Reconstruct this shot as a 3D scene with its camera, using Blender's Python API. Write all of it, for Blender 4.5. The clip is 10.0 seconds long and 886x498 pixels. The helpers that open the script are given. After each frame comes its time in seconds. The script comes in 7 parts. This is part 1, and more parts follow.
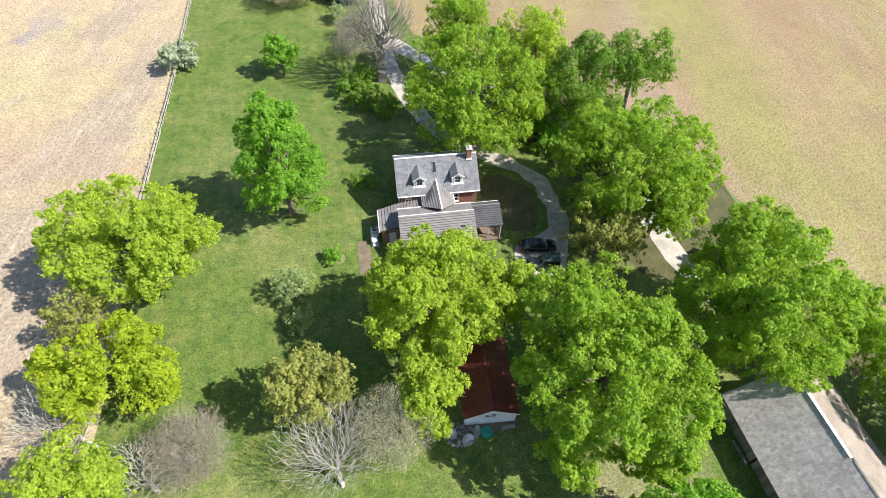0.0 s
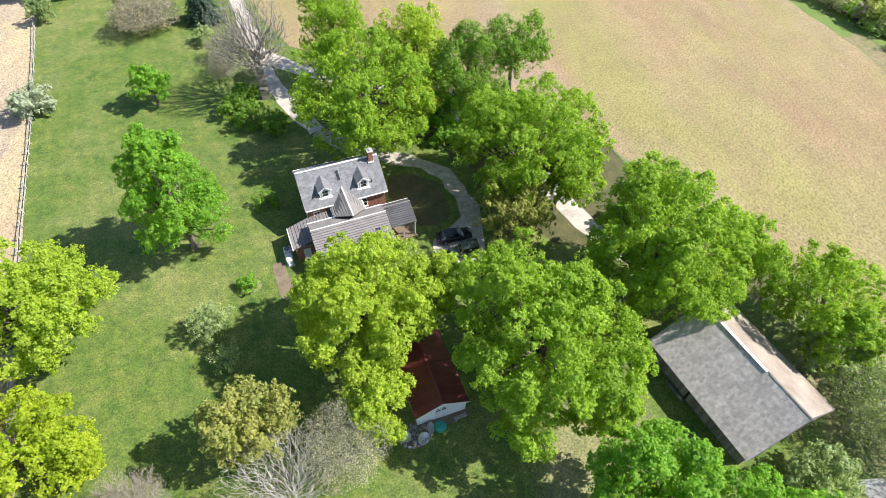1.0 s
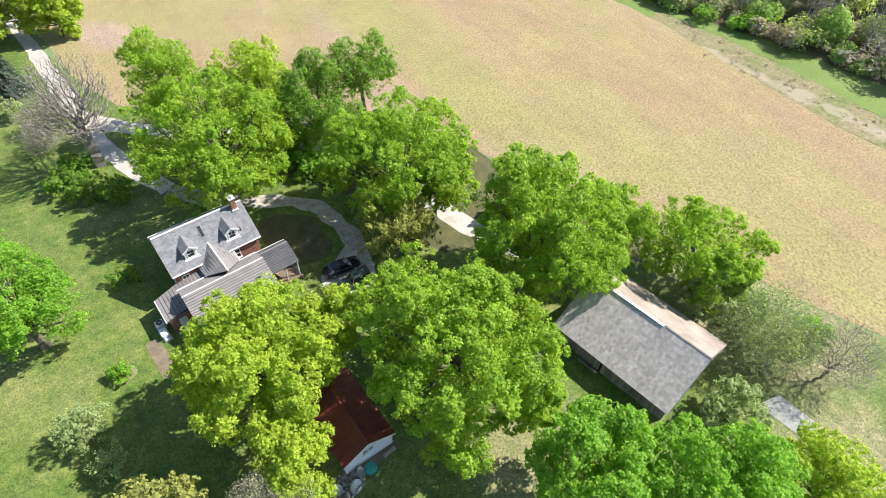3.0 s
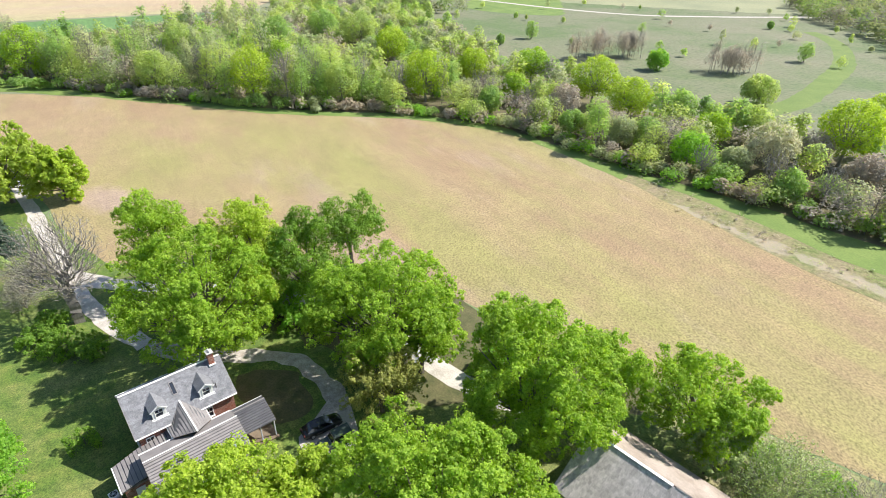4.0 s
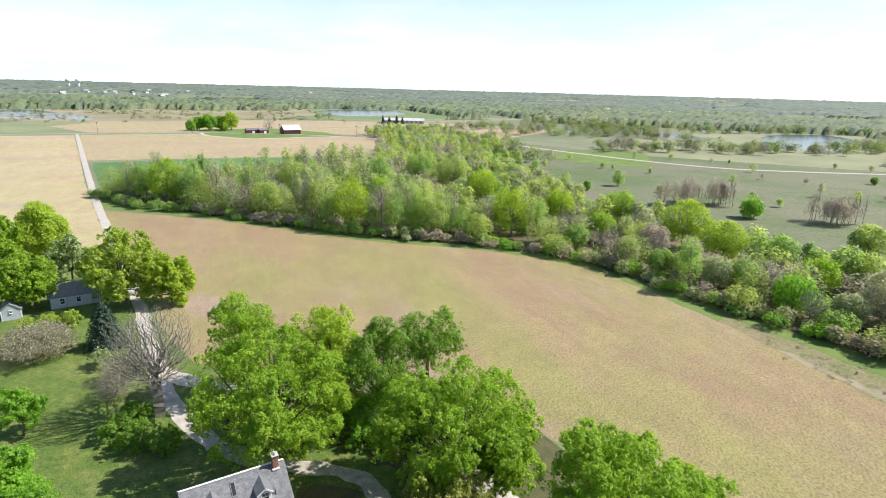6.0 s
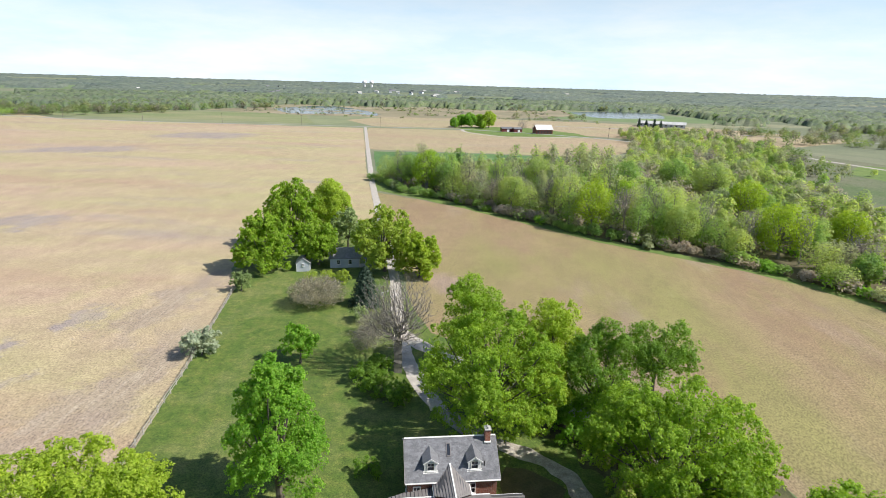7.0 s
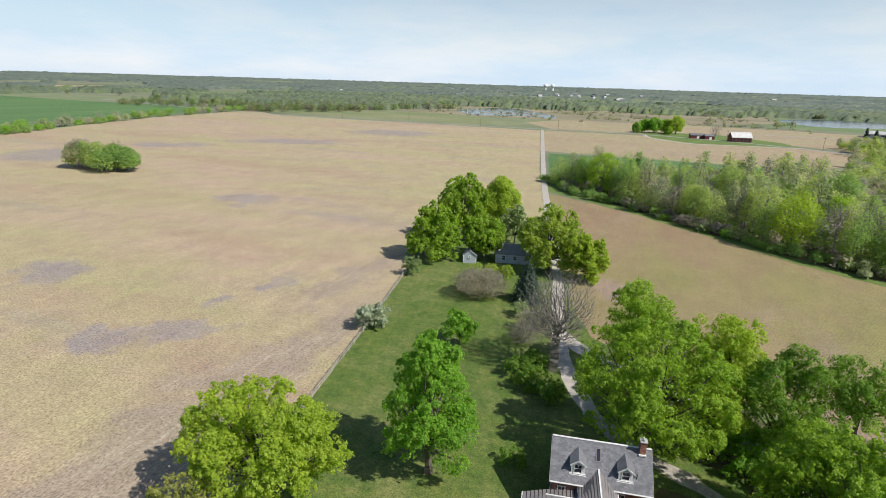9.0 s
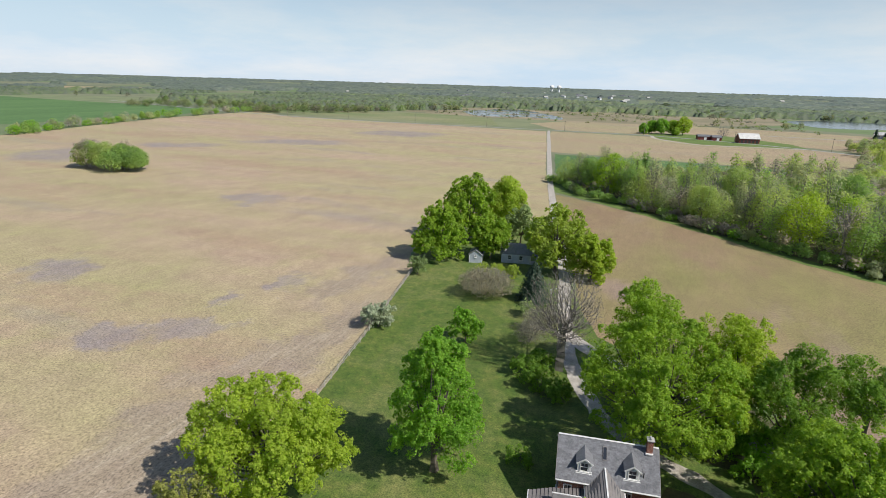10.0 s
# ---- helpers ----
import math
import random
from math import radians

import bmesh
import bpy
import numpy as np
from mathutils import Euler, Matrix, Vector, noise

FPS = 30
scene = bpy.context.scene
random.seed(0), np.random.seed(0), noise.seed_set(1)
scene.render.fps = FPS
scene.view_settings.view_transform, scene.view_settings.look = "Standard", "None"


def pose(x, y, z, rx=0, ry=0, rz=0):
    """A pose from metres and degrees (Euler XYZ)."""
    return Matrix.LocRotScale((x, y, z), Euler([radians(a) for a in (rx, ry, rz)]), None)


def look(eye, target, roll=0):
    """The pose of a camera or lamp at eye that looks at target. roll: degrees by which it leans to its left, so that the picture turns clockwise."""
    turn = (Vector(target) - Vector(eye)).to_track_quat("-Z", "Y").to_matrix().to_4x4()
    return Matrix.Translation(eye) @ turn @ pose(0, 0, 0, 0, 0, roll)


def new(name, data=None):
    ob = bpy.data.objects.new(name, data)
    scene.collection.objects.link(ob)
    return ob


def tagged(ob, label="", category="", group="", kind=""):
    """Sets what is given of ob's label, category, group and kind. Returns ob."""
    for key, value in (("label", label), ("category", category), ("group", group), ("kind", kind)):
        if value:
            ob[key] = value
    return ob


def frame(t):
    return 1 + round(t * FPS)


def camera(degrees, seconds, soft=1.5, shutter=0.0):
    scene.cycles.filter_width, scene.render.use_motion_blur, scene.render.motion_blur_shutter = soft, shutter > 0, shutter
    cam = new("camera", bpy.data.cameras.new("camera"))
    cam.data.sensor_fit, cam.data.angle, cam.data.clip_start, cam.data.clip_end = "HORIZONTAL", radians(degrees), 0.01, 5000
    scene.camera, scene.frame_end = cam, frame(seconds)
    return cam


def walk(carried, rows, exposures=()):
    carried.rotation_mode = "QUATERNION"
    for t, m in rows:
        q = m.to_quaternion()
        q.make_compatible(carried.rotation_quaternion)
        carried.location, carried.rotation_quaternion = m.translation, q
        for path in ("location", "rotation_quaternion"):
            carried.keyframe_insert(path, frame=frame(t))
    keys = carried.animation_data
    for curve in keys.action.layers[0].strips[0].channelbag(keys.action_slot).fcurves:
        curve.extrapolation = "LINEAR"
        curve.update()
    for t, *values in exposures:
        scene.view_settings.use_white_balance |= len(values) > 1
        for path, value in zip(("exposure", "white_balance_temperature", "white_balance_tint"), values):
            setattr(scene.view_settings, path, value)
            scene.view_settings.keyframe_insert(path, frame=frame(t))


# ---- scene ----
import bmesh.ops

cam = camera(77.75, 10.0, soft=0.6)


def view(x, y, z, yaw, pitch, roll):
    return pose(x, y, z, 90 + pitch, 0, yaw) @ pose(0, 0, 0, 0, 0, roll)


# seconds, place, heading, pitch and lean of the drone's camera
PATH = [
    (0.0, 0.00, 0.00, 56.09, -0.00, -50.84, 1.41),
    (0.5, -0.34, -0.24, 55.79, -6.52, -50.45, 1.64),
    (1.0, -0.80, -0.32, 55.33, -14.19, -50.02, 1.86),
    (1.5, -1.34, -0.15, 54.75, -22.44, -49.64, 2.05),
    (2.0, -1.51, 0.06, 54.08, -28.63, -49.42, 1.94),
    (2.2, -1.49, 0.14, 53.84, -29.74, -49.44, 1.90),
    (3.3, 0.22, 0.64, 53.37, -31.44, -43.36, 1.60),
    (3.5, 0.28, 0.68, 53.20, -31.69, -39.70, 1.56),
    (4.0, 0.27, 0.68, 52.10, -32.01, -30.75, 1.48),
    (4.5, 0.18, 0.79, 50.75, -32.09, -22.17, 1.49),
    (5.0, 0.32, 0.72, 50.10, -32.06, -16.07, 1.41),
    (5.2, 0.30, 0.62, 49.82, -32.13, -16.00, 1.44),
    (6.3, -0.28, -0.04, 48.25, -14.99, -16.40, 1.60),
    (6.5, -0.32, -0.25, 48.02, -9.34, -16.47, 1.70),
    (7.0, -0.08, -0.50, 47.60, 2.76, -16.80, 1.61),
    (7.5, -0.05, -0.91, 47.32, 13.18, -16.99, 1.72),
    (8.0, 0.07, -1.07, 46.94, 19.01, -17.08, 1.73),
    (8.5, 0.04, -1.12, 46.65, 20.07, -17.07, 1.79),
    (9.0, 0.08, -1.21, 46.19, 20.66, -16.95, 1.74),
    (9.5, 0.02, -1.27, 45.99, 21.02, -16.89, 1.78),
    (10.0, 0.05, -1.32, 45.72, 21.28, -16.83, 1.74),
]
EXPOSURE = [(0.0, 0.82), (2.0, 1.0), (3.5, 0.95), (4.5, 0.84), (5.5, 0.7), (6.5, 0.45), (7.0, 0.33), (8.0, 0.14), (9.0, 0.0), (10.0, -0.1)]
walk(cam, [(t, view(*row)) for t, *row in PATH], EXPOSURE)

# ---- daylight ----
SUN = Vector((0.96, -0.19, 1.0)).normalized()
world = bpy.data.worlds.new("world")
scene.world = world
world.use_nodes = True
wn, wl = world.node_tree.nodes, world.node_tree.links
wn.clear()
sky = wn.new("ShaderNodeTexSky")
sky.sky_type, sky.sun_disc = "NISHITA", False
sky.sun_elevation, sky.sun_rotation = math.asin(SUN.z), math.atan2(SUN.x, SUN.y)
sky.air_density, sky.dust_density, sky.ozone_density = 1.0, 0.6, 1.0
co = wn.new("ShaderNodeTexCoord")
mp = wn.new("ShaderNodeMapping")
mp.inputs["Scale"].default_value = (1.6, 1.6, 7.0)
cl = wn.new("ShaderNodeTexNoise")
cl.inputs["Scale"].default_value, cl.inputs["Detail"].default_value, cl.inputs["Roughness"].default_value = 1.5, 7.0, 0.62
ramp = wn.new("ShaderNodeValToRGB")
ramp.color_ramp.elements[0].position, ramp.color_ramp.elements[0].color = 0.4, (0.66, 0.83, 1.0, 1)
ramp.color_ramp.elements[1].position, ramp.color_ramp.elements[1].color = 0.68, (0.93, 0.96, 1.0, 1)
haze = wn.new("ShaderNodeVectorMath")
haze.operation, haze.inputs["Scale"].default_value = "SCALE", 9.9
mixc = wn.new("ShaderNodeMix")
mixc.data_type = "RGBA"
bg = wn.new("ShaderNodeBackground")
bg.inputs["Strength"].default_value = 0.1
wout = wn.new("ShaderNodeOutputWorld")
wl.new(co.outputs["Generated"], mp.inputs["Vector"])
wl.new(mp.outputs["Vector"], cl.inputs["Vector"])
wl.new(cl.outputs["Fac"], ramp.inputs["Fac"])
sxyz = wn.new("ShaderNodeSeparateXYZ")
low = wn.new("ShaderNodeMapRange")
low.inputs["From Min"].default_value, low.inputs["From Max"].default_value = 0.03, 0.23
low.inputs["To Min"].default_value, low.inputs["To Max"].default_value = 0.92, 0.0
wl.new(co.outputs["Generated"], sxyz.inputs["Vector"])
wl.new(sxyz.outputs["Z"], low.inputs["Value"])
wl.new(ramp.outputs["Color"], haze.inputs[0])
wl.new(haze.outputs["Vector"], mixc.inputs["B"])
wl.new(low.outputs["Result"], mixc.inputs["Factor"])
wl.new(sky.outputs["Color"], mixc.inputs["A"])
wl.new(mixc.outputs["Result"], bg.inputs["Color"])
wl.new(bg.outputs["Background"], wout.inputs["Surface"])
sun = bpy.data.lights.new("sun", "SUN")
sun.energy, sun.angle, sun.color = 4.95, radians(0.6), (1.0, 0.95, 0.87)
sun_ob = new("sun", sun)
sun_ob.matrix_world = look(SUN * 400, (0, 0, 0))

# ---- materials ----


def nodes_of(name):
    m = bpy.data.materials.new(name)
    m.use_nodes = True
    n = m.node_tree.nodes
    return m, n, m.node_tree.links, n["Principled BSDF"]


def noise_node(n, l, scale, detail=5.0, stretch=None, rough=0.6, turn=0.0, coord="Object"):
    c = n.new("ShaderNodeTexCoord")
    t = n.new("ShaderNodeTexNoise")
    t.inputs["Scale"].default_value, t.inputs["Detail"].default_value, t.inputs["Roughness"].default_value = scale, detail, rough
    m = n.new("ShaderNodeMapping")
    m.inputs["Scale"].default_value = stretch or (1, 1, 1)
    m.inputs["Rotation"].default_value = (0, 0, radians(turn))
    l.new(c.outputs[coord], m.inputs["Vector"])
    l.new(m.outputs["Vector"], t.inputs["Vector"])
    return t.outputs["Fac"]


def ramp_node(n, l, fac, stops):
    r = n.new("ShaderNodeValToRGB")
    e = r.color_ramp.elements
    while len(e) < len(stops):
        e.new(0.5)
    for el, (p, c) in zip(e, stops):
        el.position, el.color = p, (*c, 1)
    l.new(fac, r.inputs["Fac"])
    return r.outputs["Color"]


def mix_node(n, l, fac, a, b, how="MIX"):
    m = n.new("ShaderNodeMix")
    m.data_type, m.blend_type = "RGBA", how
    for sock, val in (("Factor", fac), ("A", a), ("B", b)):
        if isinstance(val, (int, float)):
            m.inputs[sock].default_value = val
        elif isinstance(val, tuple):
            m.inputs[sock].default_value = (*val, 1)
        else:
            l.new(val, m.inputs[sock])
    return m.outputs["Result"]


def bump_node(n, l, fac, strength, dist, bsdf):
    b = n.new("ShaderNodeBump")
    b.inputs["Strength"].default_value, b.inputs["Distance"].default_value = strength, dist
    l.new(fac, b.inputs["Height"])
    l.new(b.outputs["Normal"], bsdf.inputs["Normal"])


def surface(name, lo, hi, scale=3.0, rough=0.8, metal=0.0, grain=40.0, bump=0.2, stretch=None, dirt=0.35, piece=0.0):
    """A worn surface: large stains, fine grain, relief, and each piece a little different."""
    m, n, l, p = nodes_of(name)
    big = noise_node(n, l, scale, 6, stretch)
    fine = noise_node(n, l, grain, 3, stretch)
    col = ramp_node(n, l, big, [(0.3, lo), (0.7, hi)])
    dark = ramp_node(n, l, fine, [(0.25, (1 - dirt,) * 3), (0.7, (1, 1, 1))])
    col = mix_node(n, l, 1.0, col, dark, "MULTIPLY")
    if piece:
        g = n.new("ShaderNodeNewGeometry")
        o = n.new("ShaderNodeObjectInfo")
        add = n.new("ShaderNodeMath")
        add.operation = "ADD"
        fr = n.new("ShaderNodeMath")
        fr.operation = "FRACT"
        l.new(g.outputs["Random Per Island"], add.inputs[0])
        l.new(o.outputs["Random"], add.inputs[1])
        l.new(add.outputs[0], fr.inputs[0])
        tone = ramp_node(n, l, fr.outputs[0], [(0, (1 - piece,) * 3), (1, (1 + piece * 0.4,) * 3)])
        col = mix_node(n, l, 1.0, col, tone, "MULTIPLY")
    l.new(col, p.inputs["Base Color"])
    p.inputs["Roughness"].default_value, p.inputs["Metallic"].default_value = rough, metal
    bump_node(n, l, fine, bump, 0.02, p)
    return m


def leafage(name, dark, light, trans=0.5, tint=None, drift=0.0):
    """Leaves: every leaf its own tone, drifting in patches over the crown, letting light through."""
    m, n, l, p = nodes_of(name)
    g = n.new("ShaderNodeNewGeometry")
    patch = noise_node(n, l, 0.35, 3)
    col = ramp_node(n, l, g.outputs["Random Per Island"], [(0.0, dark), (1.0, light)])
    tone = ramp_node(n, l, patch, [(0.3, (0.78, 0.82, 0.8)), (0.7, (1.12, 1.06, 0.95))])
    col = mix_node(n, l, 1.0, col, tone, "MULTIPLY")
    if drift:
        wide = ramp_node(n, l, noise_node(n, l, 0.085, 2), [(0.36, (1 - drift, 1 - 0.7 * drift, 1 - 0.4 * drift)), (0.64, (1 + drift, 1 + 0.7 * drift, 1.0))])
        col = mix_node(n, l, 1.0, col, wide, "MULTIPLY")
    l.new(col, p.inputs["Base Color"])
    p.inputs["Roughness"].default_value = 0.55
    p.inputs["Specular IOR Level"].default_value = 0.25
    t = n.new("ShaderNodeBsdfTranslucent")
    tc = mix_node(n, l, 1.0, col, tint or (1.55, 1.6, 0.58), "MULTIPLY")
    l.new(tc, t.inputs["Color"])
    mx = n.new("ShaderNodeMixShader")
    mx.inputs["Fac"].default_value = trans
    out = n["Material Output"]
    l.new(p.outputs["BSDF"], mx.inputs[1])
    l.new(t.outputs["BSDF"], mx.inputs[2])
    l.new(mx.outputs["Shader"], out.inputs["Surface"])
    return m


def patches(n, l, spots, turn, ragged=58.0, scale=0.035):
    """A mask that is 1 inside ragged oval patches (x, y and half sizes in metres) and 0 outside."""
    c = n.new("ShaderNodeTexCoord")
    t = n.new("ShaderNodeTexNoise")
    t.inputs["Scale"].default_value, t.inputs["Detail"].default_value, t.inputs["Roughness"].default_value = scale, 9.0, 0.68
    l.new(c.outputs["Object"], t.inputs["Vector"])
    off = n.new("ShaderNodeVectorMath")
    off.operation, off.inputs[1].default_value, off.inputs[2].default_value = "MULTIPLY_ADD", (ragged, ragged, 0), (-ragged / 2, -ragged / 2, 0)
    l.new(t.outputs["Color"], off.inputs[0])
    pos = n.new("ShaderNodeVectorMath")
    l.new(c.outputs["Object"], pos.inputs[0])
    l.new(off.outputs["Vector"], pos.inputs[1])
    near = None
    for x, y, rx, ry in spots:
        m = n.new("ShaderNodeMapping")
        m.vector_type = "TEXTURE"
        m.inputs["Location"].default_value, m.inputs["Rotation"].default_value, m.inputs["Scale"].default_value = (x, y, 0), (0, 0, radians(turn)), (rx, ry, 1)
        d = n.new("ShaderNodeVectorMath")
        d.operation = "LENGTH"
        l.new(pos.outputs["Vector"], m.inputs["Vector"])
        l.new(m.outputs["Vector"], d.inputs[0])
        if near is None:
            near = d.outputs["Value"]
        else:
            q = n.new("ShaderNodeMath")
            q.operation = "MINIMUM"
            l.new(near, q.inputs[0])
            l.new(d.outputs["Value"], q.inputs[1])
            near = q.outputs[0]
    return ramp_node(n, l, near, [(0.55, (1, 1, 1)), (1.0, (0, 0, 0))])


def lawn_material():
    m, n, l, p = nodes_of("mown_grass")
    big = noise_node(n, l, 0.055, 6, rough=0.65)
    mid = noise_node(n, l, 0.35, 8, rough=0.68)
    fine = noise_node(n, l, 5.0, 8, rough=0.75)
    col = ramp_node(n, l, mid, [(0.3, (0.053, 0.113, 0.014)), (0.5, (0.101, 0.156, 0.025)), (0.7, (0.17, 0.191, 0.047))])
    clump = noise_node(n, l, 1.1, 7, rough=0.7)
    dry = ramp_node(n, l, big, [(0.49, (0, 0, 0)), (0.68, (0.6, 0.6, 0.6))])
    col = mix_node(n, l, dry, col, (0.26, 0.255, 0.105))
    worn = mix_node(n, l, 1.0, patches(n, l, [(20, 13, 9, 12), (54, 16, 11, 17), (46, 0, 8, 6)], 0, 16.0, 0.12), ramp_node(n, l, mid, [(0.3, (0.35, 0.35, 0.35)), (0.6, (0.9, 0.9, 0.9))]), "MULTIPLY")
    col = mix_node(n, l, worn, col, (0.26, 0.235, 0.13))
    col = mix_node(n, l, 1.0, col, ramp_node(n, l, clump, [(0.32, (0.7, 0.74, 0.72)), (0.5, (0.98, 0.99, 1.0)), (0.7, (1.3, 1.2, 1.3))]), "MULTIPLY")
    c = n.new("ShaderNodeTexCoord")
    mp = n.new("ShaderNodeMapping")
    mp.inputs["Rotation"].default_value = (0, 0, radians(-11))
    w = n.new("ShaderNodeTexWave")
    w.inputs["Scale"].default_value, w.inputs["Distortion"].default_value, w.inputs["Detail"].default_value = 0.16, 3.5, 3
    l.new(c.outputs["Object"], mp.inputs["Vector"])
    l.new(mp.outputs["Vector"], w.inputs["Vector"])
    stripe = ramp_node(n, l, w.outputs["Fac"], [(0.2, (0.96, 0.965, 0.96)), (0.8, (1.03, 1.025, 1.0))])
    col = mix_node(n, l, 1.0, col, stripe, "MULTIPLY")
    blade = ramp_node(n, l, fine, [(0.36, (0.4, 0.46, 0.42)), (0.64, (1.5, 1.42, 1.4))])
    col = mix_node(n, l, 1.0, col, blade, "MULTIPLY")
    l.new(col, p.inputs["Base Color"])
    p.inputs["Roughness"].default_value = 0.9
    bump_node(n, l, fine, 0.5, 0.08, p)
    return m


def field_material(name, turn, warm, green, grey, rust, band, drag, spots=(), stubble=(), ragged=58.0, scale=0.035):
    """Bare spring field: drill rows, pale stalks, weedy yellow-green bands, rusty bands, damp grey hollows, clods."""
    m, n, l, p = nodes_of(name)
    rows_ = noise_node(n, l, 1.1, 6, (1.0, 0.1, 1.0), 0.7, turn)
    drift = noise_node(n, l, 0.017, 9, band, 0.62, drag)
    weeds = noise_node(n, l, 0.09, 9, (1.0, 0.55, 1.0), 0.72, turn)
    damp = noise_node(n, l, 0.019, 9, (band[0] * 1.1, band[1] * 1.1, 1.0), 0.66, drag - 5)
    iron = noise_node(n, l, 0.023, 9, band, 0.64, drag + 6)
    mid = noise_node(n, l, 0.4, 7, rough=0.75)
    fine = noise_node(n, l, 3.2, 7, (1.0, 0.7, 1.0), 0.78, turn)
    mottle = noise_node(n, l, 0.13, 8, (1.0, 0.6, 1.0), 0.7, drag)
    col = ramp_node(n, l, drift, [(0.4, warm), (0.5, tuple(0.5 * a + 0.5 * b for a, b in zip(warm, green))), (0.62, green)])
    col = mix_node(n, l, ramp_node(n, l, iron, [(0.5, (0, 0, 0)), (0.62, (0.85, 0.85, 0.85))]), col, rust)
    speck = ramp_node(n, l, weeds, [(0.52, (0, 0, 0)), (0.68, (0.32, 0.32, 0.32))])
    col = mix_node(n, l, speck, col, (green[0] * 0.9, green[1] * 1.02, green[2] * 0.8))
    wet = ramp_node(n, l, damp, [(0.55, (0, 0, 0)), (0.64, (0.6, 0.6, 0.6))])
    if spots:
        wet = mix_node(n, l, 1.0, wet, patches(n, l, spots, 28, ragged, scale), "LIGHTEN")
    broken = ramp_node(n, l, weeds, [(0.4, (1, 1, 1)), (0.66, (0.45, 0.45, 0.45))])
    col = mix_node(n, l, mix_node(n, l, 1.0, wet, broken, "MULTIPLY"), col, grey)
    stalk = ramp_node(n, l, rows_, [(0.5, (0, 0, 0)), (0.68, (0.42, 0.42, 0.42))])
    where = ramp_node(n, l, noise_node(n, l, 0.05, 8, rough=0.7), [(0.56, (0, 0, 0)), (0.68, (0.4, 0.4, 0.4))])
    if stubble:
        near = patches(n, l, stubble, -11)
        col = mix_node(n, l, mix_node(n, l, 1.0, near, (0.75, 0.75, 0.75), "MULTIPLY"), col, (0.33, 0.265, 0.215))
        where = mix_node(n, l, 1.0, where, near, "LIGHTEN")
    col = mix_node(n, l, mix_node(n, l, 1.0, stalk, where, "MULTIPLY"), col, (0.52, 0.45, 0.375))
    line = ramp_node(n, l, rows_, [(0.35, (0.93, 0.93, 0.92)), (0.65, (1.04, 1.04, 1.04))])
    col = mix_node(n, l, 1.0, col, line, "MULTIPLY")
    clod = ramp_node(n, l, mid, [(0.3, (0.88, 0.88, 0.87)), (0.7, (1.08, 1.08, 1.08))])
    col = mix_node(n, l, 1.0, col, clod, "MULTIPLY")
    sp = ramp_node(n, l, fine, [(0.36, (0.42, 0.42, 0.4)), (0.5, (1.0, 1.0, 1.0)), (0.66, (1.42, 1.42, 1.4))])
    col = mix_node(n, l, 1.0, col, sp, "MULTIPLY")
    col = mix_node(n, l, 1.0, col, ramp_node(n, l, mottle, [(0.34, (0.9, 0.88, 0.9)), (0.66, (1.07, 1.08, 1.02))]), "MULTIPLY")
    l.new(col, p.inputs["Base Color"])
    p.inputs["Roughness"].default_value = 0.95
    bump_node(n, l, fine, 0.3, 0.06, p)
    return m


def meadow_material():
    """Rough pasture: dead pale grass broken by green flushes and dark tussocks."""
    m, n, l, p = nodes_of("rough_meadow")
    big = noise_node(n, l, 0.016, 8, rough=0.62)
    mid = noise_node(n, l, 0.11, 8, rough=0.7)
    tuss = noise_node(n, l, 0.6, 7, rough=0.72)
    col = ramp_node(n, l, big, [(0.38, (0.17, 0.168, 0.105)), (0.5, (0.14, 0.156, 0.084)), (0.62, (0.095, 0.138, 0.048))])
    col = mix_node(n, l, ramp_node(n, l, mid, [(0.52, (0, 0, 0)), (0.68, (0.6, 0.6, 0.6))]), col, (0.088, 0.13, 0.046))
    col = mix_node(n, l, 1.0, col, ramp_node(n, l, tuss, [(0.34, (0.62, 0.64, 0.6)), (0.5, (1.0, 1.0, 1.0)), (0.7, (1.2, 1.17, 1.15))]), "MULTIPLY")
    l.new(col, p.inputs["Base Color"])
    p.inputs["Roughness"].default_value = 0.95
    bump_node(n, l, tuss, 0.5, 0.3, p)
    return m


def verge_material(spots):
    """Field edge gone to weeds: dead stalks, green tufts and ragged bare sand."""
    m, n, l, p = nodes_of("weedy_verge")
    big = noise_node(n, l, 0.16, 8, rough=0.7)
    tuft = noise_node(n, l, 1.4, 8, rough=0.75)
    col = ramp_node(n, l, big, [(0.36, (0.25, 0.2, 0.125)), (0.5, (0.205, 0.19, 0.09)), (0.64, (0.13, 0.165, 0.045))])
    sand = mix_node(n, l, 1.0, patches(n, l, spots, 3, 7.0, 0.35), ramp_node(n, l, tuft, [(0.4, (1, 1, 1)), (0.6, (0.25, 0.25, 0.25))]), "MULTIPLY")
    col = mix_node(n, l, sand, col, (0.38, 0.32, 0.25))
    col = mix_node(n, l, 1.0, col, ramp_node(n, l, tuft, [(0.33, (0.5, 0.52, 0.48)), (0.5, (0.95, 0.95, 0.95)), (0.68, (1.3, 1.27, 1.2))]), "MULTIPLY")
    l.new(col, p.inputs["Base Color"])
    p.inputs["Roughness"].default_value = 0.95
    bump_node(n, l, tuft, 0.6, 0.25, p)
    return m


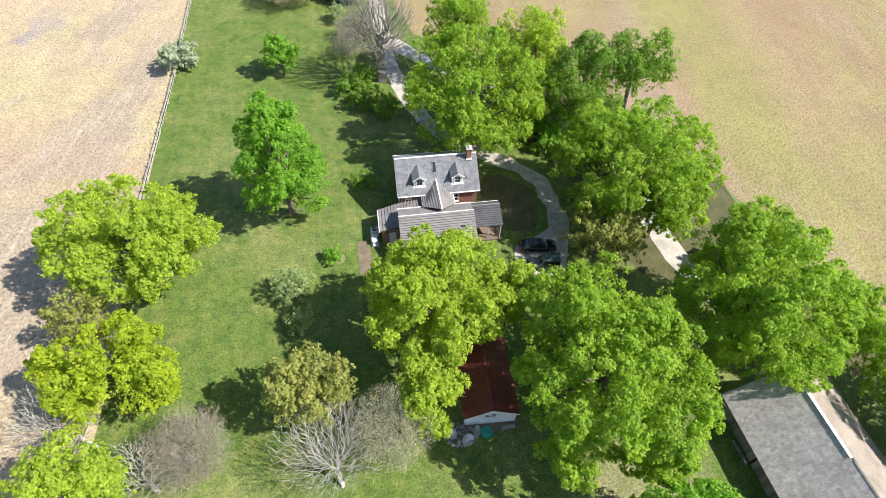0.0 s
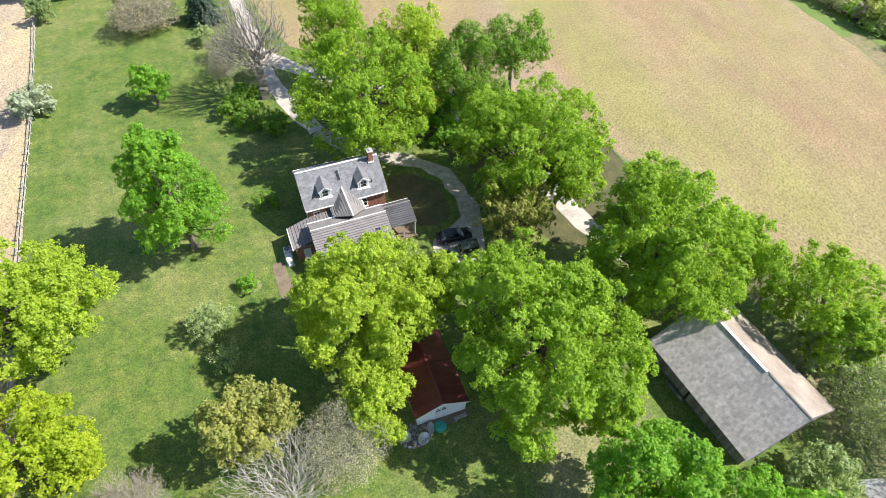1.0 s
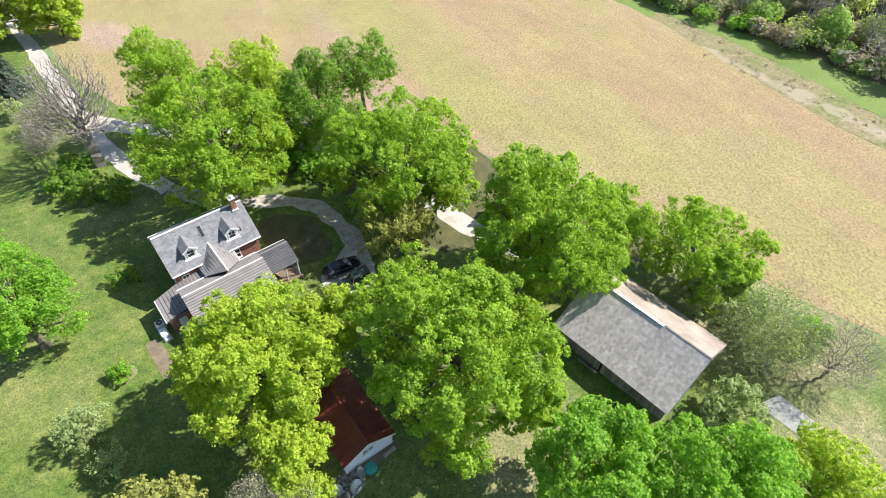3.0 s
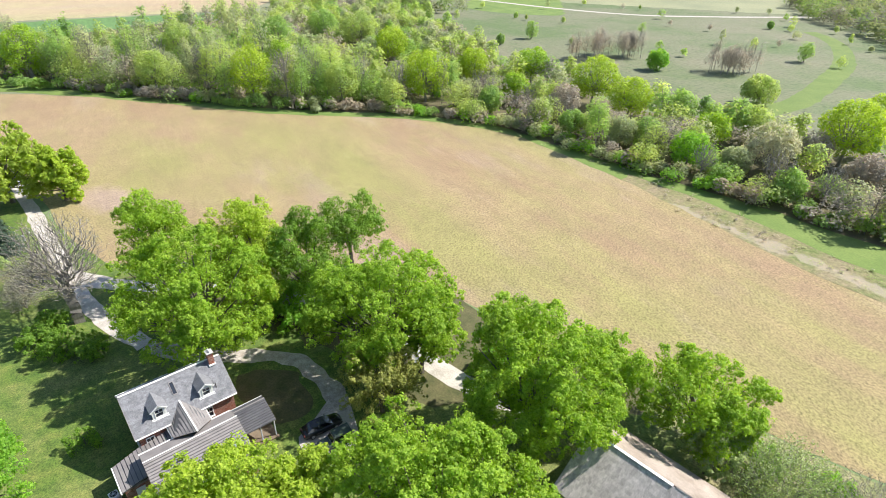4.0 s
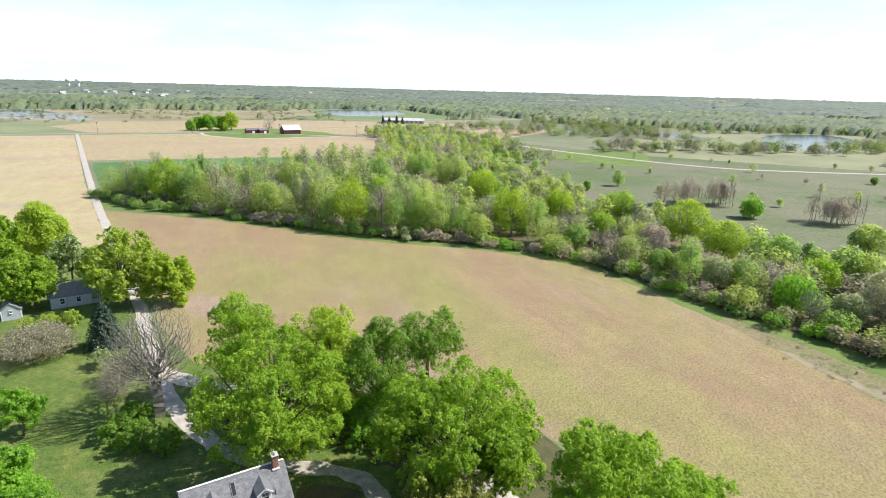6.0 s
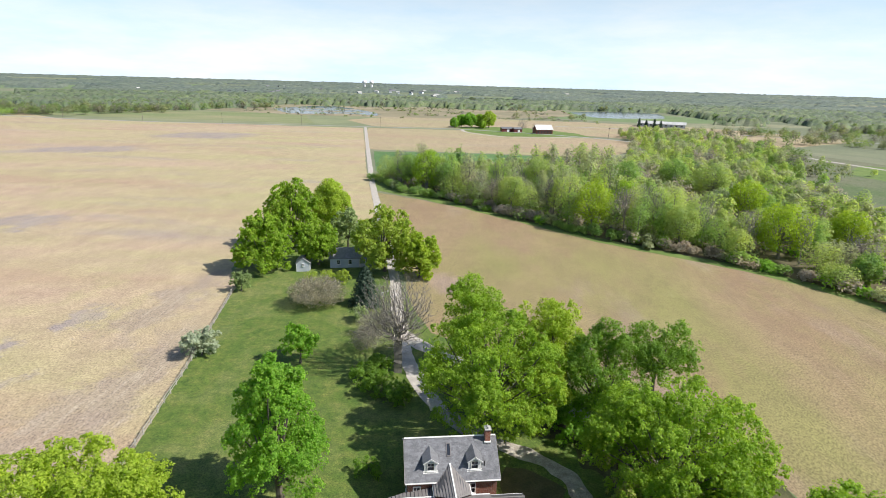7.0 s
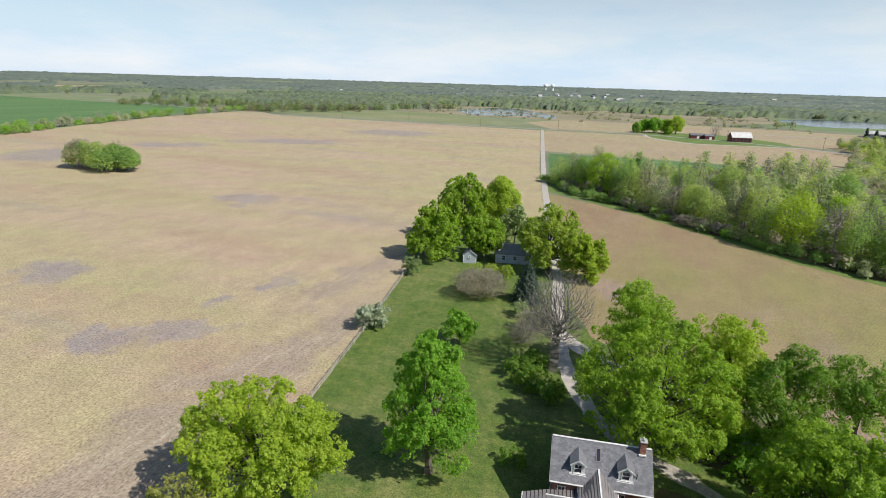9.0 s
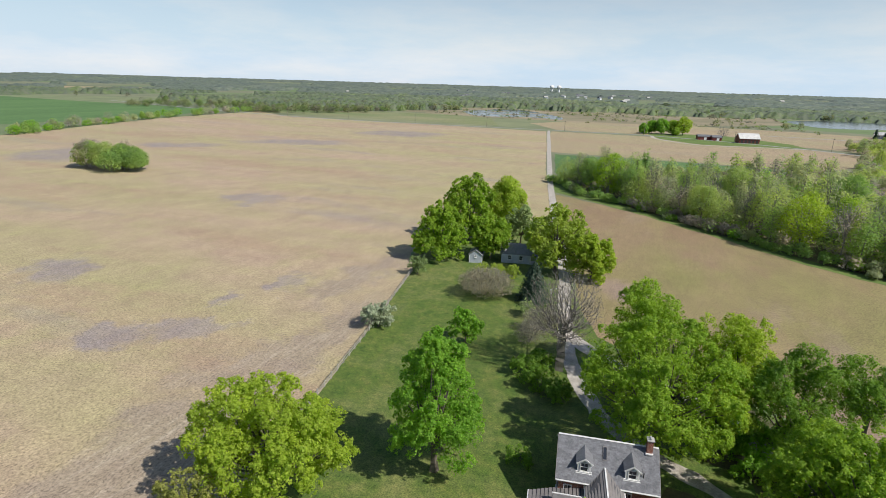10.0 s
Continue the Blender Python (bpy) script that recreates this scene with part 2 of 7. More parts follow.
def canopy_material(name, tones, cell):
    """Far woodland seen as one canopy: every crown a cell with its own tone, mottled by leaf clumps."""
    m, n, l, p = nodes_of(name)
    c = n.new("ShaderNodeTexCoord")
    v = n.new("ShaderNodeTexVoronoi")
    v.inputs["Scale"].default_value = cell
    l.new(c.outputs["Object"], v.inputs["Vector"])
    sep = n.new("ShaderNodeSeparateColor")
    l.new(v.outputs["Color"], sep.inputs["Color"])
    col = ramp_node(n, l, sep.outputs[0], [(i / (len(tones) - 1), t) for i, t in enumerate(tones)])
    wide = noise_node(n, l, 0.006, 4)
    col = mix_node(n, l, 1.0, col, ramp_node(n, l, wide, [(0.38, (0.82, 0.86, 0.95)), (0.62, (1.15, 1.12, 1.0))]), "MULTIPLY")
    clump = noise_node(n, l, cell * 5, 5, rough=0.7)
    col = mix_node(n, l, 1.0, col, ramp_node(n, l, clump, [(0.34, (0.7, 0.72, 0.74)), (0.68, (1.2, 1.18, 1.1))]), "MULTIPLY")
    l.new(col, p.inputs["Base Color"])
    p.inputs["Roughness"].default_value = 0.9
    bump_node(n, l, clump, 0.5, 1.0, p)
    return m


def country_material():
    """Far country: a patchwork of pasture, ploughland and scrub, cell by cell."""
    m, n, l, p = nodes_of("country")
    c = n.new("ShaderNodeTexCoord")
    v = n.new("ShaderNodeTexVoronoi")
    v.inputs["Scale"].default_value = 0.0032
    l.new(c.outputs["Object"], v.inputs["Vector"])
    sep = n.new("ShaderNodeSeparateColor")
    l.new(v.outputs["Color"], sep.inputs["Color"])
    col = ramp_node(n, l, sep.outputs[0], [(0.0, (0.16, 0.19, 0.11)), (0.45, (0.22, 0.23, 0.15)), (0.7, (0.15, 0.23, 0.09)), (1.0, (0.28, 0.27, 0.18))])
    big = noise_node(n, l, 0.02, 6)
    col = mix_node(n, l, 1.0, col, ramp_node(n, l, big, [(0.3, (0.75, 0.78, 0.75)), (0.7, (1.15, 1.1, 1.05))]), "MULTIPLY")
    fine = noise_node(n, l, 0.7, 5)
    col = mix_node(n, l, 1.0, col, ramp_node(n, l, fine, [(0.3, (0.75, 0.75, 0.72)), (0.7, (1.12, 1.12, 1.1))]), "MULTIPLY")
    l.new(col, p.inputs["Base Color"])
    p.inputs["Roughness"].default_value = 0.95
    return m


def brick_material():
    m, n, l, p = nodes_of("red_brick")
    c = n.new("ShaderNodeTexCoord")
    mp = n.new("ShaderNodeMapping")
    mp.inputs["Rotation"].default_value = (radians(90), 0, 0)
    b = n.new("ShaderNodeTexBrick")
    b.inputs["Color1"].default_value, b.inputs["Color2"].default_value, b.inputs["Mortar"].default_value = (0.3, 0.1, 0.06, 1), (0.2, 0.06, 0.04, 1), (0.4, 0.35, 0.3, 1)
    b.inputs["Scale"].default_value, b.inputs["Brick Width"].default_value, b.inputs["Row Height"].default_value, b.inputs["Mortar Size"].default_value = 1.0, 0.22, 0.075, 0.008
    l.new(c.outputs["Object"], mp.inputs["Vector"])
    l.new(mp.outputs["Vector"], b.inputs["Vector"])
    big = noise_node(n, l, 1.2, 5)
    col = mix_node(n, l, 1.0, b.outputs["Color"], ramp_node(n, l, big, [(0.3, (0.8, 0.8, 0.8)), (0.7, (1.15, 1.1, 1.05))]), "MULTIPLY")
    l.new(col, p.inputs["Base Color"])
    p.inputs["Roughness"].default_value = 0.85
    bump_node(n, l, b.outputs["Fac"], 0.3, -0.01, p)
    return m


def water_material():
    m, n, l, p = nodes_of("pond_water")
    p.inputs["Base Color"].default_value = (0.05, 0.06, 0.06, 1)
    p.inputs["Roughness"].default_value = 0.16
    bump_node(n, l, noise_node(n, l, 0.6, 4), 0.05, 0.05, p)
    return m


def glass_material(name, tone):
    m, n, l, p = nodes_of(name)
    p.inputs["Base Color"].default_value = (*tone, 1)
    p.inputs["Roughness"].default_value, p.inputs["Specular IOR Level"].default_value = 0.06, 0.8
    return m


LAWN = lawn_material()
DAMP = [(-130, 84, 12, 13), (-88, 66, 9, 8), (-79, 74, 8, 6), (-146, 168, 14, 8), (-323, 213, 30, 36), (-305, 284, 30, 18), (-256, 346, 48, 22), (-226, 460, 50, 34), (-79, 97, 6, 7)]
STUBBLE = [(-52, 30, 12, 34), (-55, 78, 8, 30), (-64, 112, 7, 22)]
FIELD_W = field_material("stubble_west", -11, (0.455, 0.345, 0.248), (0.405, 0.36, 0.196), (0.315, 0.268, 0.255), (0.41, 0.294, 0.21), (0.3, 1.0, 1.0), -28, DAMP, STUBBLE)
FIELD_E = field_material("stubble_east", -35, (0.305, 0.222, 0.132), (0.262, 0.236, 0.096), (0.33, 0.248, 0.195), (0.282, 0.194, 0.12), (1.5, 0.55, 1.0), -48, [(-5.5, 128, 6, 10)], ragged=12.0, scale=0.14)
FIELD_N = field_material("ploughland_north", 8, (0.4, 0.31, 0.205), (0.36, 0.315, 0.18), (0.32, 0.265, 0.21), (0.38, 0.28, 0.19), (0.3, 1.0, 1.0), 5)
PALEGREEN = surface("thin_young_wheat", (0.15, 0.23, 0.07), (0.34, 0.31, 0.17), 0.012, 0.95, grain=0.5, bump=0.3, stretch=(0.4, 1, 1))
MARSH = surface("brown_marsh", (0.2, 0.19, 0.1), (0.4, 0.33, 0.22), 0.012, 0.95, grain=0.4, bump=0.3, stretch=(0.5, 1, 1))
VERGE = surface("long_grass", (0.105, 0.18, 0.032), (0.19, 0.26, 0.06), 0.1, 0.95, grain=3.0, bump=0.6)
GREENFIELD = surface("winter_wheat", (0.085, 0.18, 0.05), (0.135, 0.25, 0.075), 0.02, 0.95, grain=0.6, bump=0.3, stretch=(1, 0.2, 1))
MEADOW = meadow_material()
WOODFLOOR = surface("woodland_floor", (0.1, 0.085, 0.045), (0.16, 0.14, 0.07), 0.15, 0.95, grain=3.0, bump=0.6)
SCRUB = verge_material([(98.6, 74, 1.4, 6), (100.4, 63, 1.8, 6), (101.4, 54, 1.4, 5), (102.2, 46, 2.6, 6), (103.6, 38, 2.0, 6), (104.0, 29, 2.4, 7), (106.4, 18, 2.0, 8), (110, 4, 2.0, 9)])
COUNTRY = country_material()
GRAVEL = surface("limestone_gravel", (0.44, 0.4, 0.35), (0.66, 0.61, 0.56), 0.5, 0.95, grain=7.0, bump=0.6, dirt=0.5)
# Drive gravel made darker and blotchier: leaf stains, plus tree shade in the colour.
GRAVEL_SHADED = surface("shaded_littered_gravel", (0.34, 0.3, 0.25), (0.62, 0.57, 0.51), 0.9, 0.95, grain=6.0, bump=0.6, dirt=0.5)
# Litter and thin grass; the trees' shade is darkened into this colour.
SHADED_LITTER = surface("shaded_litter_grass", (0.075, 0.085, 0.028), (0.15, 0.135, 0.06), 0.5, 0.95, grain=5.0, bump=0.6, dirt=0.5)
TARMAC = surface("grey_tarmac", (0.3, 0.3, 0.29), (0.4, 0.4, 0.38), 0.05, 0.9, grain=2.0, bump=0.1)
DRYGRASS = surface("straw_dry_grass", (0.2, 0.19, 0.09), (0.34, 0.29, 0.18), 0.5, 0.95, grain=6.0, bump=0.6, dirt=0.5)
SOIL = surface("brown_soil", (0.15, 0.115, 0.08), (0.27, 0.21, 0.15), 0.8, 0.95, grain=9.0, bump=0.6)
CONCRETE = surface("weathered_concrete", (0.42, 0.41, 0.4), (0.55, 0.54, 0.52), 0.8, 0.9, grain=15.0, bump=0.15)
SHINGLE = surface("grey_asphalt_shingle", (0.2, 0.205, 0.225), (0.29, 0.295, 0.32), 1.5, 0.9, grain=9.0, bump=0.4, dirt=0.45, piece=0.25)
SHINGLE_OLD = surface("weathered_shingle", (0.52, 0.47, 0.455), (0.7, 0.64, 0.625), 0.7, 0.9, grain=7.0, bump=0.4, stretch=(0.5, 1.4, 0.5), dirt=0.35, piece=0.24)
METALROOF = surface("grey_brown_metal_roof", (0.2, 0.185, 0.185), (0.28, 0.26, 0.255), 0.7, 0.65, 0.1, grain=12.0, bump=0.08, dirt=0.15, piece=0.08)
METALDARK = surface("charcoal_metal_roof", (0.085, 0.085, 0.095), (0.13, 0.13, 0.14), 0.7, 0.5, 0.2, grain=12.0, bump=0.08, dirt=0.2, piece=0.1)
ROOFTAN = surface("lichened_pale_roofing", (0.24, 0.19, 0.155), (0.42, 0.36, 0.31), 0.45, 0.9, grain=6.0, bump=0.4, dirt=0.3)
REDROOF = surface("dark_red_metal_roof", (0.13, 0.025, 0.025), (0.2, 0.045, 0.04), 0.7, 0.45, 0.1, grain=10.0, bump=0.1, dirt=0.25, piece=0.08)
BRICK = brick_material()
WHITE = surface("white_painted_trim", (0.72, 0.72, 0.71), (0.82, 0.82, 0.81), 1.5, 0.6, grain=20.0, bump=0.05, dirt=0.12)
SIDING = surface("white_siding", (0.66, 0.69, 0.74), (0.78, 0.8, 0.83), 0.8, 0.6, grain=14.0, bump=0.06, dirt=0.12)
GREYSIDING = surface("blue_grey_siding", (0.4, 0.44, 0.51), (0.52, 0.56, 0.62), 0.6, 0.7, grain=8.0, bump=0.08, dirt=0.15)
OLDWOOD = surface("grey_barn_board", (0.12, 0.115, 0.11), (0.3, 0.29, 0.275), 1.2, 0.9, grain=9.0, bump=0.5, stretch=(1, 1, 0.08), dirt=0.4, piece=0.35)
FENCEWOOD = surface("silvered_rail_wood", (0.34, 0.32, 0.28), (0.52, 0.49, 0.44), 1.5, 0.9, grain=14.0, bump=0.3, piece=0.2)
BARK = surface("grey_brown_bark", (0.1, 0.085, 0.065), (0.2, 0.17, 0.14), 1.5, 0.95, grain=8.0, bump=0.7, stretch=(1, 1, 0.25))
BARKWHITE = surface("white_grey_bark", (0.36, 0.335, 0.3), (0.52, 0.49, 0.45), 1.2, 0.9, grain=8.0, bump=0.3, stretch=(1, 1, 0.25), dirt=0.2)
BARKGREY = surface("ash_grey_bark", (0.2, 0.18, 0.165), (0.34, 0.31, 0.285), 1.2, 0.9, grain=8.0, bump=0.4, stretch=(1, 1, 0.25))
STONE = surface("grey_field_stone", (0.25, 0.25, 0.26), (0.45, 0.45, 0.45), 1.5, 0.9, grain=14.0, bump=0.5, piece=0.35)
STEEL = surface("galvanised_steel", (0.42, 0.43, 0.44), (0.55, 0.56, 0.57), 1.0, 0.4, 0.7, grain=20.0, bump=0.05, dirt=0.15)
BLACKTRIM = surface("black_trim", (0.02, 0.02, 0.02), (0.045, 0.045, 0.045), 2.0, 0.6, grain=20.0, bump=0.05)
TYRE = surface("tyre_rubber", (0.02, 0.02, 0.02), (0.04, 0.04, 0.04), 4.0, 0.9, grain=30.0, bump=0.2)
CARBLACK = surface("black_car_paint", (0.012, 0.013, 0.016), (0.02, 0.021, 0.024), 1.0, 0.18, 0.0, grain=60.0, bump=0.0, dirt=0.05)
CARGREEN = surface("dark_green_car_paint", (0.05, 0.07, 0.06), (0.07, 0.09, 0.08), 1.0, 0.25, 0.0, grain=60.0, bump=0.0, dirt=0.05)
TEAL = surface("teal_plastic", (0.02, 0.25, 0.2), (0.03, 0.32, 0.26), 2.0, 0.5, grain=20.0, bump=0.03, dirt=0.1)
POLEWOOD = surface("utility_pole_wood", (0.2, 0.17, 0.14), (0.32, 0.28, 0.24), 1.5, 0.9, grain=12.0, bump=0.3, stretch=(1, 1, 0.1))
WATER = water_material()
PANE = glass_material("window_glass", (0.03, 0.035, 0.045))
PANECAR = glass_material("car_glass", (0.015, 0.018, 0.02))

LEAF_YG = leafage("leaf_yellow_green", (0.25, 0.355, 0.04), (0.45, 0.56, 0.076))
LEAF_BRIGHT = leafage("leaf_fresh_green", (0.19, 0.32, 0.034), (0.365, 0.51, 0.066))
LEAF_MID = leafage("leaf_mid_green", (0.15, 0.31, 0.042), (0.31, 0.52, 0.075), 0.55)
LEAF_DARK = leafage("leaf_deep_green", (0.125, 0.24, 0.036), (0.25, 0.4, 0.066))
LEAF_LIME = leafage("leaf_lime", (0.255, 0.35, 0.025), (0.445, 0.53, 0.045))
LEAF_GOLD = leafage("leaf_gold_green", (0.265, 0.35, 0.058), (0.44, 0.54, 0.115))
LEAF_OLIVE = leafage("leaf_olive", (0.22, 0.25, 0.065), (0.38, 0.4, 0.12), 0.4, (1.3, 1.3, 0.7))
LEAF_BUD = leafage("leaf_grey_bud", (0.3, 0.285, 0.2), (0.47, 0.44, 0.33), 0.35, (1.2, 1.15, 0.9))
LEAF_PINK = leafage("leaf_pinkish_bud", (0.36, 0.31, 0.25), (0.5, 0.44, 0.36), 0.35, (1.15, 1.0, 0.9))
LEAF_SILVER = leafage("leaf_silver_green", (0.32, 0.38, 0.26), (0.5, 0.56, 0.42), 0.35, (1.1, 1.15, 0.9))
LEAF_PALE = leafage("leaf_pale_green", (0.17, 0.25, 0.09), (0.3, 0.39, 0.17), 0.35, (1.2, 1.2, 0.7))
WOOD_GREEN = leafage("wood_leaf_green", (0.235, 0.36, 0.115), (0.34, 0.485, 0.165), 0.55, (1.5, 1.5, 0.85), drift=0.16)
WOOD_YELLOW = leafage("wood_leaf_yellow", (0.33, 0.42, 0.15), (0.45, 0.54, 0.21), 0.55, (1.5, 1.5, 0.85), drift=0.16)
WOOD_PALE = leafage("wood_leaf_pale", (0.34, 0.385, 0.23), (0.44, 0.48, 0.3), 0.5, (1.4, 1.4, 1.0), drift=0.16)
WOOD_GREY = leafage("wood_bud_grey", (0.35, 0.32, 0.28), (0.45, 0.41, 0.36), 0.45, (1.25, 1.15, 1.1), drift=0.16)
# Crown tones greyed and cooled: distance haze is put into the colour.
FAR_HAZED_GREEN = canopy_material("hazed_far_canopy", [(0.09, 0.13, 0.065), (0.12, 0.17, 0.07), (0.145, 0.165, 0.11), (0.11, 0.145, 0.095), (0.155, 0.2, 0.09)], 0.11)
FAR_HAZED_GREY = canopy_material("hazed_horizon_canopy", [(0.1, 0.135, 0.1), (0.125, 0.16, 0.12), (0.15, 0.175, 0.145), (0.115, 0.15, 0.115)], 0.05)
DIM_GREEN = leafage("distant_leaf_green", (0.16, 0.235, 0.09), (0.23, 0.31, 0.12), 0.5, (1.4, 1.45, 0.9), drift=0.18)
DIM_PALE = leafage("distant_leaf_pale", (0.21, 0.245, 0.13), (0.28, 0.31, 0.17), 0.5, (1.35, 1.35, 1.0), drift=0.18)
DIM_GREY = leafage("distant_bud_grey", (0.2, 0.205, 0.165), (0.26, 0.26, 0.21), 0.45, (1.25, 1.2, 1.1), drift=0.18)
NEEDLE = leafage("spruce_needles", (0.02, 0.045, 0.03), (0.05, 0.085, 0.055), 0.1)
LEAF_MINT = leafage("leaf_mint_green", (0.26, 0.35, 0.14), (0.42, 0.52, 0.25), 0.4, (1.2, 1.2, 0.7))
LEAF_CREAM = leafage("leaf_cream_bud", (0.42, 0.42, 0.26), (0.62, 0.6, 0.42), 0.35, (1.1, 1.1, 0.9))
PALEMETAL = surface("pale_rusty_metal_roof", (0.5, 0.5, 0.5), (0.74, 0.73, 0.71), 0.4, 0.6, 0.1, grain=3.0, bump=0.1, stretch=(1, 0.2, 1), dirt=0.3)
LOOP = surface("mown_meadow_grass", (0.115, 0.18, 0.035), (0.165, 0.225, 0.05), 0.1, 0.95, grain=2.0, bump=0.3)

# ---- mesh helpers ----
from mathutils.geometry import tessellate_polygon


def part(name, bm, material, parent=None, label="", smooth=False):
    me = bpy.data.meshes.new(name)
    bmesh.ops.recalc_face_normals(bm, faces=bm.faces)
    bm.to_mesh(me)
    bm.free()
    if smooth:
        for f in me.polygons:
            f.use_smooth = True
    me.materials.append(material)
    ob = new(name, me)
    ob.parent = parent
    if label:
        ob["label"] = label
    return ob


def thing(name, label, category, m=None, group="", kind=""):
    ob = tagged(new(name), label, category, group, kind)
    if m is not None:
        ob.matrix_world = m
    return ob


def add_box(bm, c, s, turn=0.0, bevel=0.0):
    r = bmesh.ops.create_cube(bm, size=1.0, matrix=Matrix.Translation(c) @ Matrix.Rotation(turn, 4, "Z") @ Matrix.Diagonal((*s, 1)))
    if bevel:
        es = list({e for v in r["verts"] for e in v.link_edges})
        bmesh.ops.bevel(bm, geom=es, offset=bevel, segments=1, affect="EDGES")
    return bm


def box(c, s, turn=0.0, bevel=0.0):
    return add_box(bmesh.new(), c, s, turn, bevel)


def add_slab(bm, corners, thick):
    """A slab of that thickness under the face through the corners."""
    pts = [Vector(p) for p in corners]
    nrm = (pts[1] - pts[0]).cross(pts[-1] - pts[0]).normalized()
    if nrm.z < 0:
        nrm = -nrm
    a = [bm.verts.new(p) for p in pts]
    b = [bm.verts.new(p - nrm * thick) for p in pts]
    bm.faces.new(a)
    bm.faces.new(b[::-1])
    for i in range(len(pts)):
        j = (i + 1) % len(pts)
        bm.faces.new((a[j], a[i], b[i], b[j]))
    return bm


def slab(corners, thick):
    return add_slab(bmesh.new(), corners, thick)


def add_tube(bm, p0, p1, r0, r1=None, n=8):
    p0, p1 = Vector(p0), Vector(p1)
    d = p1 - p0
    m = Matrix.Translation((p0 + p1) / 2) @ d.to_track_quat("Z", "Y").to_matrix().to_4x4()
    bmesh.ops.create_cone(bm, cap_ends=True, segments=n, radius1=r0, radius2=r0 if r1 is None else r1, depth=d.length, matrix=m)
    return bm


def tube(p0, p1, r0, r1=None, n=8):
    return add_tube(bmesh.new(), p0, p1, r0, r1, n)


def quads(name, v, material, k=4):
    """A mesh of loose faces from an array of corners, k to a face."""
    v = np.asarray(v, np.float32).reshape(-1, 3)
    count = len(v) // k
    me = bpy.data.meshes.new(name)
    me.vertices.add(count * k)
    me.vertices.foreach_set("co", v.ravel())
    me.loops.add(count * k)
    me.loops.foreach_set("vertex_index", np.arange(count * k, dtype=np.int32))
    me.polygons.add(count)
    me.polygons.foreach_set("loop_start", np.arange(0, count * k, k, dtype=np.int32))
    me.update(calc_edges=True)
    me.materials.append(material)
    return me


def leaves(name, v, material):
    return quads(name, v, material, 3)


def unit(v):
    return v / np.maximum(np.linalg.norm(v, axis=-1, keepdims=True), 1e-6)


def leaf_quads(rng, c, nrm, size):
    """Pointed leaves at c, facing nrm, each a triangle."""
    n = len(c)
    u = unit(np.cross(nrm, rng.normal(size=(n, 3))))
    w = np.cross(nrm, u)
    s = (size * rng.uniform(0.7, 1.35, n))[:, None]
    return np.stack([c + u * s * 0.72, c - u * s * 0.42 + w * s * 0.5, c - u * s * 0.42 - w * s * 0.5], 1)


def limb_quads(segs, sides=5):
    """Tapered limbs from rows of p0, p1, r0, r1."""
    s = np.asarray(segs, float)
    p0, p1, r0, r1 = s[:, :3], s[:, 3:6], s[:, 6], s[:, 7]
    d = unit(p1 - p0)
    a = unit(np.cross(d, np.where(np.abs(d[:, 2:]) > 0.9, [[1.0, 0, 0]], [[0, 0, 1.0]])))
    b = np.cross(d, a)
    out = []
    for k in range(sides):
        t0, t1 = 2 * np.pi * k / sides, 2 * np.pi * (k + 1) / sides
        e0, e1 = a * np.cos(t0) + b * np.sin(t0), a * np.cos(t1) + b * np.sin(t1)
        out.append(np.stack([p0 + e0 * r0[:, None], p0 + e1 * r0[:, None], p1 + e1 * r1[:, None], p1 + e0 * r1[:, None]], 1))
    return np.concatenate(out)


